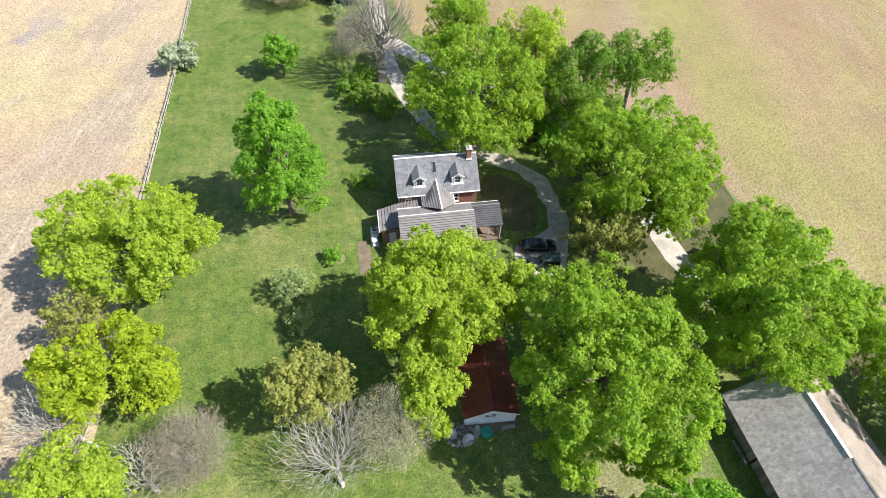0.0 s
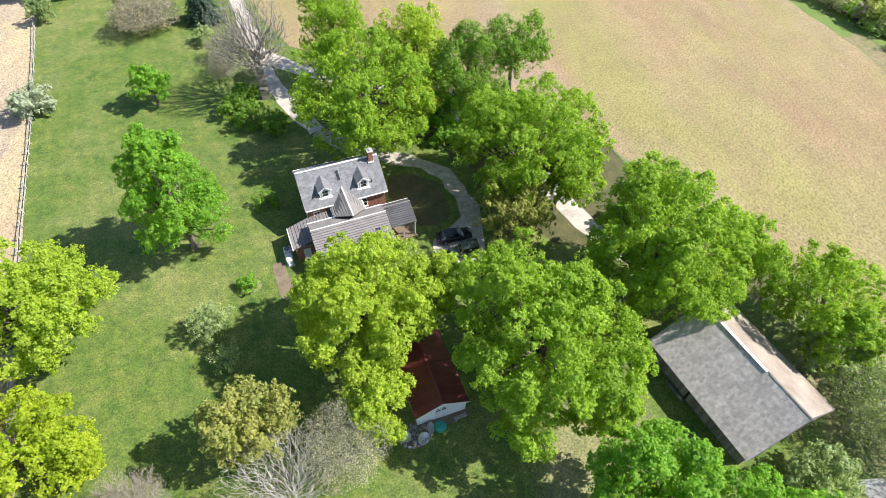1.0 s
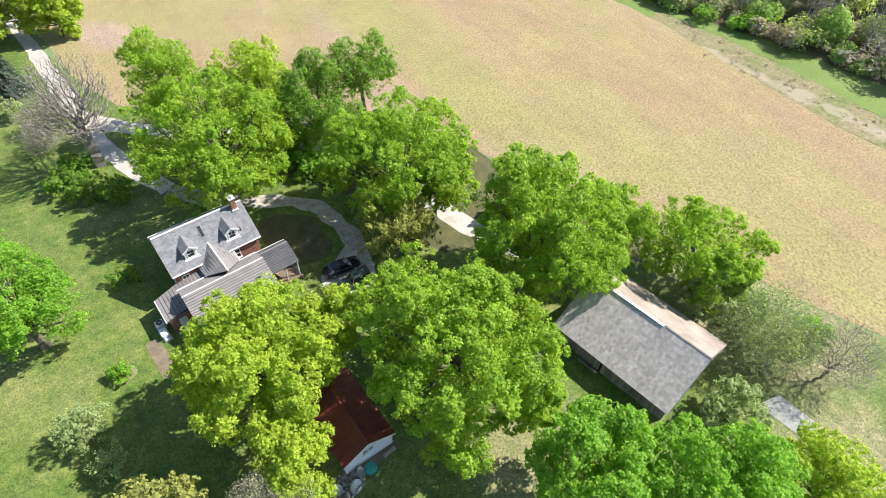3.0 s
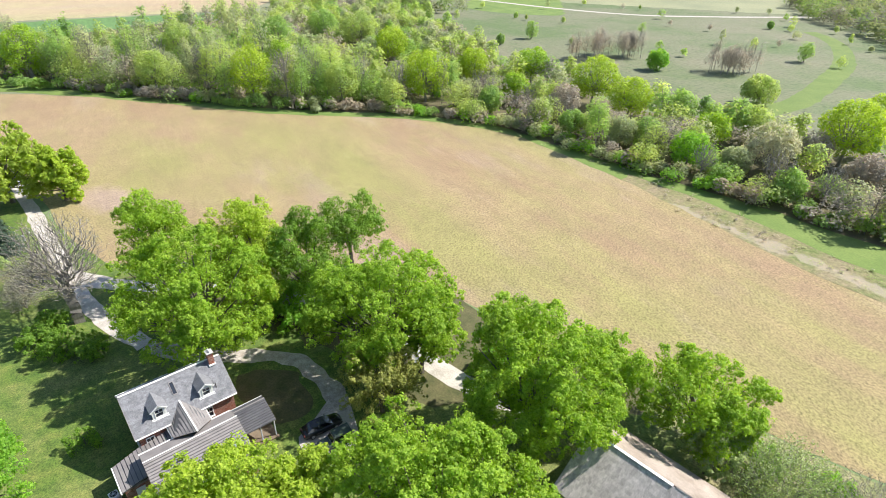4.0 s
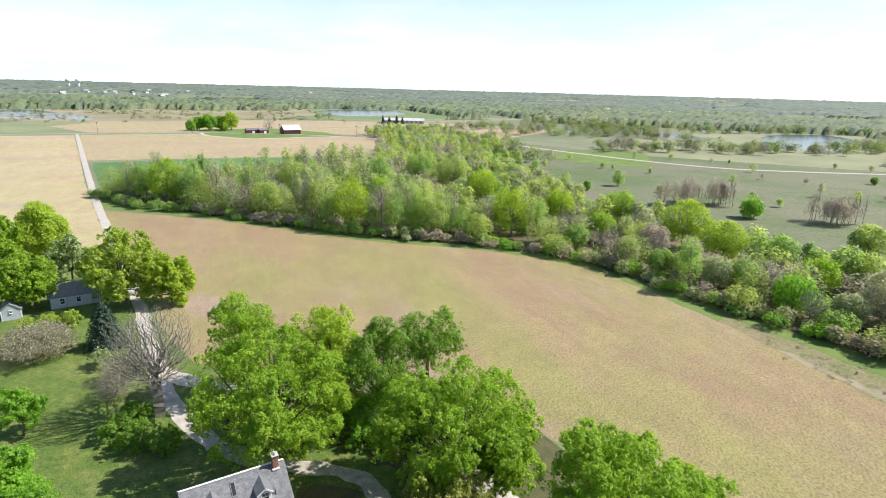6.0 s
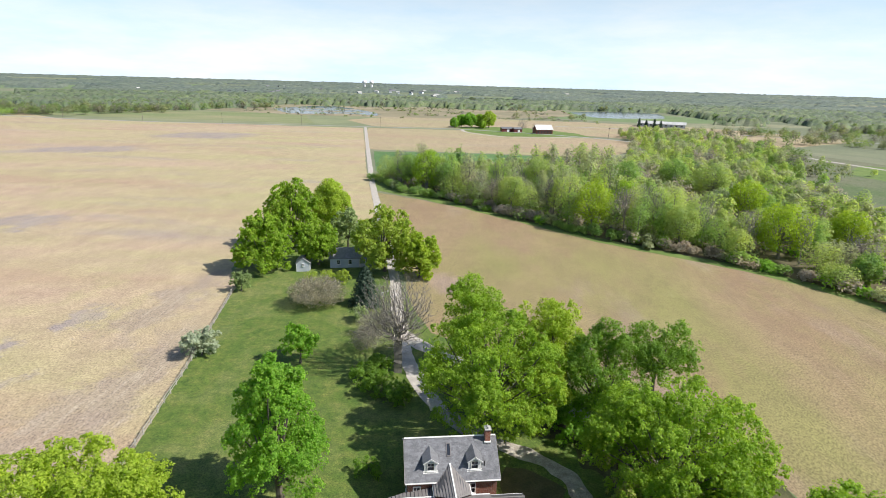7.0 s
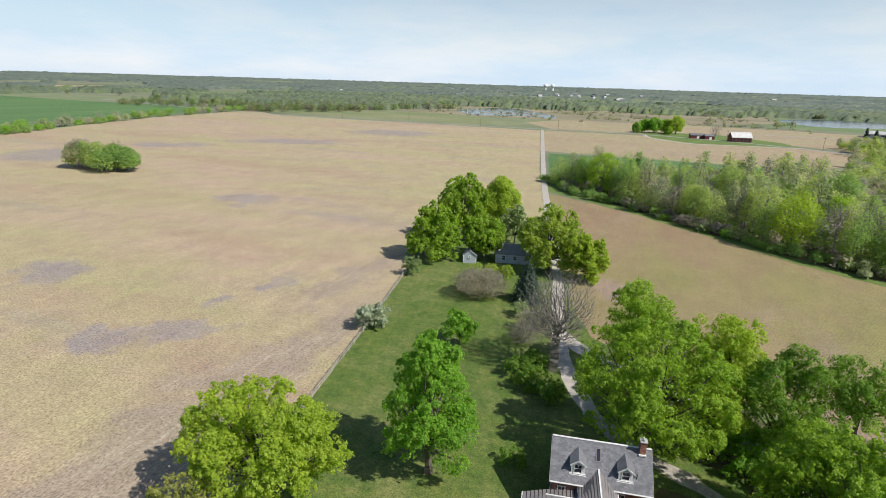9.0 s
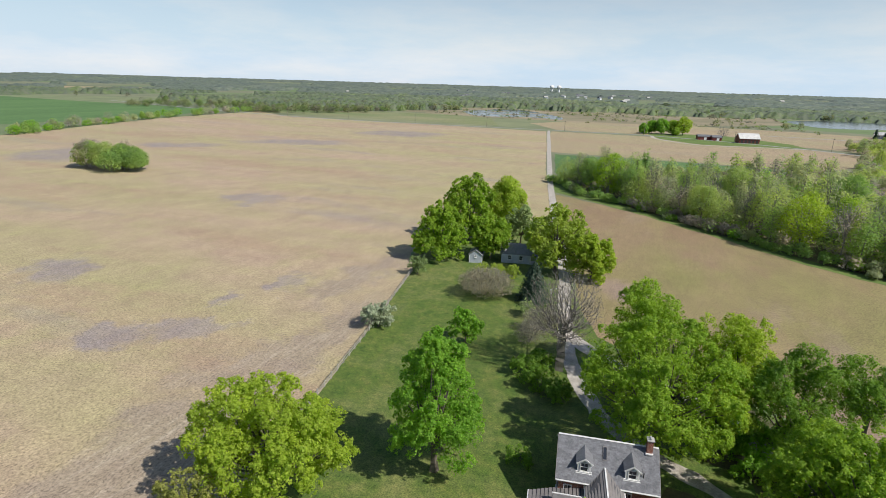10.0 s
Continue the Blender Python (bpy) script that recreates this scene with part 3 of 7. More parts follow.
def crown_points(rng, rx, ry, h, n, leaf, lobes, taper, loose, up=0.6, drop=1.72):
    """Leaves in sprays, the sprays on rounded lobes, the lobes unevenly round the crown; also the lobes' centres."""
    k = np.arange(lobes)
    z = 1 - drop * (k + 0.5) / lobes
    ang = k * 2.39996 + rng.uniform(0, 6.28) + rng.normal(0, 0.25, lobes)
    rr = np.sqrt(np.maximum(0, 1 - z * z))
    dirs = unit(np.stack([rr * np.cos(ang), rr * np.sin(ang), z], 1) + rng.normal(0, 0.1, (lobes, 3)))
    mean = (rx * ry * h) ** (1 / 3)
    lump = 1 + 0.16 * np.array([noise.noise(Vector(d) * 1.7 + Vector((ang[0], 0, 0))) for d in dirs])[:, None]
    lr = mean * math.sqrt(3.9 / lobes) * rng.uniform(0.75, 1.25, lobes)
    size = np.array([rx, ry, h])
    lc = dirs * np.maximum(size - 0.78 * lr[:, None], 0.25 * size) * rng.uniform(0.84, 1.04, (lobes, 1)) * lump
    if leaf >= 0.38 or n < 400:
        # seen from afar: rounded lobes filled with leaf, with no tufts to tell apart
        own = rng.choice(lobes, n, p=lr**2 / (lr**2).sum())
        ld = unit(rng.normal(size=(n, 3)) + 0.55 * unit(lc[own]) + [0, 0, 0.3])
        c = lc[own] + ld * (lr[own] * rng.uniform(0.3, 1.0, n) ** 0.5 * loose)[:, None]
        inner = rng.random(n) < 0.12
        c[inner] *= rng.uniform(0.4, 0.9, (int(inner.sum()), 1))
        f = (1 - taper * np.clip(c[:, 2] / h, -1, 1))[:, None]
        c[:, :2] *= f
        return c, unit(0.9 * ld + 0.5 * rng.normal(size=(n, 3)) + [0.3 * up, -0.1, up]), lc
    # each lobe breaks into smaller tufts, a few of them missing, so that dark gaps open between them
    tufts = 9
    base = np.repeat(np.arange(lobes), tufts)
    base = base[rng.random(len(base)) > 0.1]
    sd = unit(rng.normal(size=(len(base), 3)) + 0.8 * unit(lc[base]) + [0, 0, 0.35])
    sr = lr[base] * rng.uniform(0.26, 0.52, len(base))
    sc = lc[base] + sd * (lr[base] * rng.uniform(0.55, 0.85, len(base)))[:, None]
    m = max(16, n // 24)
    own = rng.choice(len(base), m, p=sr**2 / (sr**2).sum())
    pd = unit(rng.normal(size=(m, 3)) + 0.7 * sd[own] + [0, 0, 0.45])
    pc = sc[own] + pd * (sr[own] * rng.uniform(0.55, 1.0, m))[:, None]
    pr = rng.uniform(0.5, 1.35, m) * (0.2 * sr.mean() + 0.16 + 0.25 * leaf) * loose
    who = rng.integers(0, m, n)
    ld = unit(rng.normal(size=(n, 3)) + 0.55 * pd[who] + [0, 0, 0.3])
    c = pc[who] + ld * (pr[who] * rng.uniform(0.2, 1.0, n) ** 0.6)[:, None]
    inner = rng.random(n) < 0.24
    c[inner] *= rng.uniform(0.4, 0.92, (int(inner.sum()), 1))
    if taper:
        f = 1 - taper * np.clip(c[:, 2] / h, -1, 1)
        c[:, :2] *= f[:, None]
        lc[:, :2] *= (1 - taper * np.clip(lc[:, 2] / h, -1, 1))[:, None]
    nrm = unit(0.9 * ld + 0.65 * rng.normal(size=(n, 3)) + 0.35 * pd[who] + [0.3 * up, -0.1, up])
    return c, nrm, lc


def trunk_segments(rng, zc, h, lc, r):
    """A leaning trunk and a limb, bent in two, to every lobe; in the tree's own space."""
    segs, p = [], np.zeros(3)
    fork = np.array([rng.normal(0, 0.25), rng.normal(0, 0.25), max(1.2, zc - h * 0.55)])
    steps = 4
    for i in range(steps):
        q = fork * (i + 1) / steps + np.r_[rng.normal(0, 0.06, 2), 0]
        segs.append([*p, *q, r * (1.25 if i == 0 else 1 - 0.12 * i), r * (1 - 0.12 * (i + 1))])
        p = q
    for c in lc:
        e = c + [0, 0, zc]
        mid = p + (e - p) * 0.5 + [*rng.normal(0, 0.3, 2), -0.08 * np.linalg.norm(e - p)]
        segs.append([*p, *mid, r * 0.5, r * 0.3])
        segs.append([*mid, *e, r * 0.3, r * 0.1])
    return segs


def tree(name, label, x, y, zc, rx, h, material, n, leaf=0.31, ry=None, lobes=14, taper=0.0, loose=1.0, bark=None, group="", category="tree"):
    rng = np.random.default_rng(int(abs(x * 131 + y * 17) * 10) % 100000)
    ry = ry or rx
    fine = 0.62 if leaf == 0.31 else 0.95
    n, leaf = int(n * (2.6 if leaf == 0.31 else 1.5)), leaf * fine
    lobes = max(lobes, int(0.62 * rx * ry))
    root = thing(name, label, category, pose(x, y, 0), group)
    c, nrm, lc = crown_points(rng, rx, ry, h, n, leaf, lobes, taper, loose, 0.5, 1.84)
    c[:, 2] += zc
    keep = c[:, 2] > 0.15
    crown = new("crown", leaves("crown", leaf_quads(rng, c[keep], nrm[keep], leaf), material))
    crown.parent = root
    r = 0.028 * (zc + h) + 0.02
    trunk = new("trunk", quads("trunk", limb_quads(trunk_segments(rng, zc, h, lc, r)), bark or BARK))
    trunk.parent = root
    return root


def twig_segments(rng, height, width, n, r, low, lean, thin):
    """A leafless tree grown twig by twig: every new tip joins the limb that reaches it by the shortest way."""
    h = height * (1 - low) / 2
    zc = height - h
    d = unit(rng.normal(size=(n, 3)))
    lump = np.array([1 + 0.3 * noise.noise(Vector(v) * 1.6 + Vector((n * 0.01, 0, 0))) for v in d])
    pts = d * (lump * rng.uniform(0.05, 1, n) ** 0.45)[:, None] * [width, width, h] + [lean[0], lean[1], zc]
    pts = pts[pts[:, 2] > 0.35]
    fork = np.array([lean[0] * 0.45, lean[1] * 0.45, max(0.8, zc - h * 0.8)])
    stem = np.array([fork * k / 5 + (np.r_[rng.normal(0, 0.05, 2), 0] if k else 0) for k in range(6)])
    pts = pts[np.argsort(np.linalg.norm(pts - fork, axis=1))]
    p = np.concatenate([stem, pts])
    total, first = len(p), len(stem)
    way, up = np.zeros(total), np.zeros(total, int)
    for k in range(1, first):
        up[k], way[k] = k - 1, 0
    for k in range(first, total):
        gap = np.linalg.norm(p[2:k] - p[k], axis=1)
        best = int(np.argmin(gap + 0.55 * way[2:k])) + 2
        up[k], way[k] = best, way[best] + gap[best - 2]
    load = np.ones(total)
    for k in range(total - 1, 0, -1):
        load[up[k]] += load[k]
    rad = np.maximum(thin, r * (load / total) ** 0.52)
    segs = []
    for k in range(1, total):
        a, b = p[up[k]], p[k]
        ra = min(rad[up[k]], rad[k] * 1.5)
        if load[k] > 2:
            mid = (a + b) / 2 + rng.normal(0, 0.07, 3) * np.linalg.norm(b - a)
            segs += [[*a, *mid, ra, (ra + rad[k]) / 2], [*mid, *b, (ra + rad[k]) / 2, rad[k]]]
        else:
            segs.append([*a, *b, ra, rad[k] * 0.7])
    return np.array(segs), p[first:]


def bare_tree(name, label, x, y, height, width, bark, radius=0.2, twigs=2200, buds=0, material=None, leaf=0.12, low=0.15, lean=(0.0, 0.0), thin=0.017, group="", category="bare tree"):
    rng = np.random.default_rng(int(abs(x * 77 + y * 31) * 10) % 100000)
    root = thing(name, label, category, pose(x, y, 0), group)
    s, tips = twig_segments(rng, height, width, twigs, radius, low, lean, thin)
    part_ = new("trunk", quads("trunk", limb_quads(s, 3), bark))
    part_.parent = root
    if buds:
        who = rng.integers(0, len(tips), buds)
        c = tips[who] + rng.normal(0, 0.2, (buds, 3))
        c = c[c[:, 2] > 0.2]
        bud = new("crown", leaves("crown", leaf_quads(rng, c, unit(rng.normal(size=c.shape) + [0, 0, 0.5]), leaf), material))
        bud.parent = root
    return root


def spruce(name, label, x, y, height, radius, n=5000):
    rng = np.random.default_rng(5 + int(abs(x)))
    root = thing(name, label, "conifer", pose(x, y, 0))
    trunk = new("trunk", quads("trunk", limb_quads([[0, 0, 0, 0, 0, height * 0.97, 0.22, 0.03]], 7), BARK))
    trunk.parent = root
    tiers = 17
    k = rng.integers(0, tiers, n)
    t = (k + 0.5) / tiers
    reach = radius * (1 - t) ** 0.62 * (0.8 + 0.35 * np.sin(k * 7.3 + np.floor(rng.uniform(0, 9, n)) * 2.1))
    ang = np.round(rng.uniform(0, 1, n) * (14 - 8 * t)) / (14 - 8 * t) * 6.283 + k * 1.7 + rng.normal(0, 0.13, n)
    f = rng.uniform(0.1, 1, n) ** 0.7
    c = np.stack([np.cos(ang) * reach * f, np.sin(ang) * reach * f, 0.5 + t * (height - 0.6) - 0.28 * reach * f + rng.normal(0, 0.07, n)], 1)
    c = np.concatenate([c, [[0, 0, height]]])
    nrm = unit(np.stack([np.cos(ang), np.sin(ang), 0.9 + 0 * ang], 1) + rng.normal(0, 0.4, (n, 3)))
    nrm = np.concatenate([nrm, [[0, 0, 1]]])
    crown = new("crown", leaves("crown", leaf_quads(rng, c, nrm, 0.34 if n > 2000 else 1.1), NEEDLE))
    crown.parent = root
    return root


def smooth_line(pts, step):
    """A rounded line through the points, in even steps."""
    p = np.array([pts[0], *pts, pts[-1]], float)
    out = []
    for i in range(1, len(p) - 2):
        n = max(2, int(np.linalg.norm(p[i + 1] - p[i]) / step))
        for t in np.linspace(0, 1, n, endpoint=False):
            a, b, c, d = p[i - 1], p[i], p[i + 1], p[i + 2]
            out.append(0.5 * (2 * b + (c - a) * t + (2 * a - 5 * b + 4 * c - d) * t * t + (3 * b - a - 3 * c + d) * t**3))
    out.append(p[-2])
    return np.array(out)


def zone(name, pts, z, material, label, category, wobble=0.5, step=4.0, rounded=False, kind="structure"):
    """A piece of ground with a slightly uneven edge, lying on the sheet below it."""
    ring = list(pts) + [pts[0]]
    line = smooth_line(ring, step)[:-1] if rounded else np.concatenate([np.linspace(a, b, max(1, int(math.dist(a, b) / step)), endpoint=False) for a, b in zip(ring, ring[1:])])
    bm = bmesh.new()
    vs = []
    for x, y in line:
        vs.append(bm.verts.new((x + wobble * noise.noise((x * 0.21, y * 0.21, 3.1)), y + wobble * noise.noise((x * 0.21, y * 0.21, 8.7)), z)))
    for tri in tessellate_polygon([[v.co for v in vs]]):
        bm.faces.new([vs[i] for i in tri])
    return tagged(part(name, bm, material), label, category, kind=kind)


def ribbon(name, pts, width, z, material, label, category, wobble=0.5, step=1.5):
    line = smooth_line(pts, step)
    d = unit(np.gradient(line, axis=0))
    bm = bmesh.new()
    rows_ = []
    for (x, y), (dx, dy) in zip(line, d):
        row = []
        for s in (-1, -0.34, 0.34, 1):
            w = width / 2 * s + (wobble * noise.noise((x * 0.4 + s * 9, y * 0.4, 1.0)) if abs(s) == 1 else 0)
            row.append(bm.verts.new((x - dy * w, y + dx * w, z + (0.02 if abs(s) < 1 else 0))))
        rows_.append(row)
    for a, b in zip(rows_, rows_[1:]):
        for i in range(3):
            bm.faces.new((a[i], a[i + 1], b[i + 1], b[i]))
    return tagged(part(name, bm, material), label, category, kind="structure")


# ---- ground ----


def ground():
    """One sheet to the horizon, rising a little in the far distance."""
    bm = bmesh.new()
    rings = [0, 60, 150, 300, 600, 1000, 1500, 2000, 2600, 3200, 3800, 4400, 4900]
    prev = None
    for r in rings:
        lift = 27 * min(1, max(0, (r - 1700) / 2900)) ** 1.2
        ring = []
        for k in range(96):
            a = 2 * math.pi * k / 96
            up = lift * (0.93 + 0.1 * noise.noise((math.cos(a) * 2, math.sin(a) * 2, r * 0.001)))
            ring.append(bm.verts.new((r * math.sin(a), r * math.cos(a), up)) if r else None)
        if prev is None:
            mid = bm.verts.new((0, 0, 0))
            prev = [mid] * 96
        else:
            for k in range(96):
                j = (k + 1) % 96
                if prev[0] is prev[1]:
                    bm.faces.new((prev[k], ring[k], ring[j]))
                else:
                    bm.faces.new((prev[k], ring[k], ring[j], prev[j]))
            prev = ring
    return tagged(part("ground", bm, COUNTRY), "patchwork of pasture, ploughland and scrub reaching the horizon", "ground", kind="structure")


ground()
DRIVE = [(-115.4, 594), (-58.1, 311), (-39.7, 224.7), (-20.6, 140), (-16, 116.2), (-13.0, 99), (-10.8, 89.5), (-7.5, 80.5), (-3.5, 72.5), (2.5, 66.5), (8, 63.2), (11.6, 61.3), (14.4, 57), (15.7, 52), (15.4, 47.5)]
zone("field_west", [(-34, -150), (-35, 20), (-43.2, 60), (-54.5, 118), (-61, 132), (-62, 158), (-50, 182), (-33.5, 189), (-41.5, 226), (-60.5, 312), (-116, 585), (-436, 578), (-534, 640), (-511, 454), (-447, 262), (-420, -150)], 0.03, FIELD_W, "tan stubble field with drill rows and damp grey hollows", "field", 1.2)
zone("field_east", [(-42, 240), (-30, 190), (-18.5, 142), (-13, 116), (-8, 100), (6, 92), (24, 82), (36, 70), (44, 52), (54, 32), (62, 10), (76, -25), (90, -80), (140, -80), (112, -20), (100, 28), (100, 55), (101, 80), (97, 119), (79, 145), (45, 169), (15, 197), (-9, 219)], 0.03, FIELD_E, "tan stubble field with yellow-green weedy drifts", "field", 1.2, rounded=True)
zone("verge_weedy", [(101, 82), (100, 55), (100, 28), (113, -25), (150, -80), (160, -80), (124, -25), (110, 30), (109, 55), (105, 84)], 0.04, SCRUB, "strip of dead weeds and bare sand beside the field", "verge", 1.5, rounded=True)
zone("verge_green", [(-44, 246), (-9, 219), (15, 197), (45, 169), (79, 145), (97, 119), (101, 82), (105, 84), (109, 55), (110, 30), (124, -25), (160, -80), (175, -80), (140, -25), (124, 36), (118, 63), (109, 89), (102, 126), (84, 150), (49, 175), (19, 202), (-6, 227), (-50, 278)], 0.05, VERGE, "strip of long green grass beneath the wood's edge", "verge", 1.0, rounded=True)
zone("lawn", [(-35, -60), (-35, 20), (-43.2, 60), (-54.5, 118), (-60, 130), (-61, 156), (-50, 180), (-33.5, 186), (-27, 160), (-21, 142), (-12, 112), (-7, 99), (6, 91), (24, 81), (36, 69), (44, 51), (54, 31), (62, 9), (76, -26), (88, -60)], 0.05, LAWN, "mown green lawn with drier straw-coloured patches", "lawn", 0.8)
zone("woodland_floor", [(-50, 276), (-8, 226), (46, 174), (83, 150), (100, 125), (107, 88), (115, 62), (121, 35), (140, -30), (195, -60), (186, 20), (168, 76), (162, 104), (150, 118), (152, 150), (148, 195), (174, 288), (120, 350), (48, 366), (-15, 340), (-45, 304)], 0.06, WOODFLOOR, "leaf-littered floor under the wood", "woodland floor", 2.0)
zone("meadow", [(172, 288), (146, 196), (148, 150), (148, 118), (160, 104), (166, 76), (184, 20), (200, -60), (420, -40), (560, 60), (520, 190), (432, 242), (316, 360), (270, 462), (200, 420)], 0.04, MEADOW, "rough pale meadow with scattered saplings", "meadow", 3.0)
zone("green_strip", [(-53, 302), (-48, 288), (10, 340), (60, 350), (90, 390), (0, 395), (-70, 388)], 0.05, GREENFIELD, "green strip of young crop behind the wood", "field", 1.5)
zone("field_sand", [(-80, 400), (90, 398), (150, 470), (160, 530), (108, 550), (-5, 596), (-112, 590)], 0.05, FIELD_N, "pale sandy ploughed field across the drive", "field", 1.5)
zone("field_north", [(-110, 612), (0, 620), (120, 575), (240, 480), (420, 620), (300, 760), (150, 800), (-100, 830), (-160, 700)], 0.05, FIELD_N, "pale brown ploughland beyond the road", "field", 3.0)
zone("farmyard_grass", [(-12, 608), (-20, 640), (8, 655), (60, 660), (110, 600), (118, 556), (75, 549), (30, 539), (-4, 574)], 0.07, VERGE, "green grass round the far farmstead", "grass", 2.0)
zone("field_green_west", [(-535, 300), (-545, 520), (-610, 628), (-760, 640), (-900, 640), (-1120, 655), (-1200, 300), (-760, 180)], 0.05, GREENFIELD, "even green field of young wheat", "field", 3.0)
zone("field_green_north", [(-500, 625), (-180, 625), (-230, 760), (-330, 800), (-560, 700)], 0.05, PALEGREEN, "green field of young wheat beyond the road", "field", 3.0)
zone("field_far_tan", [(-1400, 960), (-1500, 1340), (-1934, 1697), (-2063, 1440)], 2.5, FIELD_N, "far tan field between woods", "field", 3.0)
zone("field_far_pale", [(-1720, 1000), (-1800, 1240), (-2168, 1429), (-2174, 1200)], 2.5, FIELD_N, "far pale field before the woods", "field", 3.0)
zone("pond", [(-330, 915), (-284, 1075), (-180, 930), (-140, 815), (-195, 830), (-262, 800)], 0.07, WATER, "shallow grey-blue pond with reedy shore", "pond", 8.0, rounded=True)
zone("pond_far", [(180, 1090), (262, 1185), (360, 1165), (330, 1000), (296, 960), (205, 935)], 0.07, WATER, "pale shining pond behind ploughland", "pond", 6.0, rounded=True)
for x, y, r in ((-240, 880, 22), (-285, 960, 20), (-215, 950, 16), (-190, 868, 14)):
    zone("reed_bank", [(x - r * 1.6, y), (x, y - r * 0.5), (x + r * 1.5, y + r * 0.2), (x + r * 0.2, y + r * 0.6)], 0.1, MARSH, "low brown reed bank in the pond", "reeds", 5.0, 3.0, True)
zone("lake", [(500, 384), (548, 352), (640, 392), (720, 440), (770, 512), (690, 520), (600, 470)], 0.07, WATER, "pale shining lake behind trees", "lake", 8.0, rounded=True)
zone("lake_arm", [(480, 500), (520, 470), (545, 545), (505, 560)], 0.07, WATER, "small arm of the lake between trees", "lake", 4.0, rounded=True)
zone("mudflat", [(-420, 830), (-240, 770), (-60, 780), (60, 835), (170, 960), (180, 1180), (-20, 1220), (-300, 1180), (-400, 1000)], 0.06, MARSH, "brown marshy ground round the pond", "marsh", 10.0)
ribbon("driveway_loop", DRIVE[8:], 2.5, 0.09, GRAVEL_SHADED, "narrow gravel loop round the house under the trees", "driveway", 0.7, 0.8)
ribbon("driveway", DRIVE[:9], 2.8, 0.09, GRAVEL, "pale limestone gravel driveway, worn in two tracks", "driveway")
ribbon("driveway_spur", [(-13.0, 99), (-8, 93), (-3, 89), (4, 85), (14, 78), (23, 66), (28, 55), (29.6, 48.3), (32, 42), (36.5, 36)], 3.2, 0.08, GRAVEL, "pale gravel track running behind the trees to the barn", "track")
zone("parking", [(15.0, 50.5), (16.4, 49.5), (16.5, 46), (15.4, 42.2), (10.4, 41.6), (9.4, 43), (9.6, 46.2), (11.6, 47.6)], 0.1, GRAVEL, "pale gravel parking place beside the house", "parking", 0.5, 1.0, True)
ribbon("road_cross", [(-900, 700), (-435, 584), (-115, 604), (-7, 606), (109, 557), (200, 470)], 5.5, 0.1, TARMAC, "grey country road crossing the end of the drive", "road", 0.1, 6)
ribbon("farm_lane", [(-12, 606), (-6, 572), (29, 535), (75, 545), (120, 552)], 3.5, 0.11, GRAVEL, "pale lane along the front of the far farmstead", "lane", 0.2, 6)
ribbon("road_far", [(100, 700), (200, 690), (330, 640), (480, 560)], 6, 0.1, TARMAC, "far grey country road past the pond", "road", 0.1, 8)
ribbon("lane", [(250, 480), (262, 417), (293, 332), (325, 281), (365, 255), (408, 235), (520, 190)], 5.0, 0.1, GRAVEL, "pale lane across the far meadow", "lane", 0.2, 6)
ribbon("mown_loop", [(150, 96), (191, 99), (213, 101), (251, 112), (294, 127), (333, 148), (356, 166), (372, 186)], 9.0, 0.07, LOOP, "bright green mown path curving through the meadow", "path", 0.8, 4)
zone("meadow_green", [(270, 400), (335, 378), (300, 325), (270, 300), (235, 345)], 0.06, VERGE, "patch of green grass beside the far lane", "grass", 3.0, rounded=True)
zone("tree_row_floor", [(-4, 92), (8, 89), (24, 80), (36, 68), (44, 51), (52, 34), (46, 30), (40, 34), (34, 38), (27, 42), (22, 46), (19, 58), (14, 66), (4, 72), (2, 80)], 0.055, SHADED_LITTER, "leaf litter and thin grass below the row of oaks, shade darkened into the colour", "earth", 3.5, 0.8, True)
# Dark sheet beside the house: leaf litter and tree shade in one colour.
zone("bare_earth", [(5.8, 60.5), (9.5, 60), (12.6, 57.0), (13.4, 53.5), (12.0, 50.2), (8.0, 49.6), (6.5, 52.5), (5.6, 56.5)], 0.06, SHADED_LITTER, "thin grass and brown leaf litter under the trees by the house, darkened for their shade", "earth", 1.6, 0.6, True)
zone("mulch_bed", [(-11.2, 46.4), (-9.9, 46.6), (-8.8, 41.4), (-10.4, 41.2)], 0.06, SOIL, "brown mulched bed beside the brick wing", "bed", 0.25, 0.5, True)
zone("mulch_ring", [(-15.3, 43.4), (-14.2, 42.3), (-12.8, 43.0), (-13.0, 44.2), (-14.4, 44.6)], 0.06, DRYGRASS, "ring of dry mulch round a bush", "bed", 0.25, 0.4, True)
zone("slab_path", [(43.6, 7.4), (46.6, 7.0), (47.4, 2.6), (44.6, 2.2)], 0.08, TARMAC, "cracked grey concrete slab in the weeds", "slab", 0.2, 0.6)

# ---- farmhouse ----
HOUSE = pose(-1.33, 55.35, 0, 0, 0, 9.2)


def course_roof(parent, a, b, c, d, n, material, proud=0.05, label=""):
    """Metal roofing in n ribbed courses from the top edge a-b to the eave d-c, each course a part, over a deck coloured
    dark as shadow for the gaps.
    """
    a, b, c, d = map(Vector, (a, b, c, d))
    nrm = (b - a).cross(d - a).normalized()
    if nrm.z < 0:
        nrm = -nrm
    part("roof_deck", slab([p - nrm * 0.004 for p in (a, b, c, d)], 0.05), METALDARK, parent)
    for i in range(n):
        t0, t1 = i / n, (i + 0.8) / n
        p, q = a.lerp(d, t0), b.lerp(c, t0)
        r, s = b.lerp(c, t1), a.lerp(d, t1)
        part("roof_course", slab([p + nrm * 0.03, q + nrm * 0.03, r + nrm * (0.03 + proud), s + nrm * (0.03 + proud)], 0.025 + proud), material, parent, label if i == 0 else "")


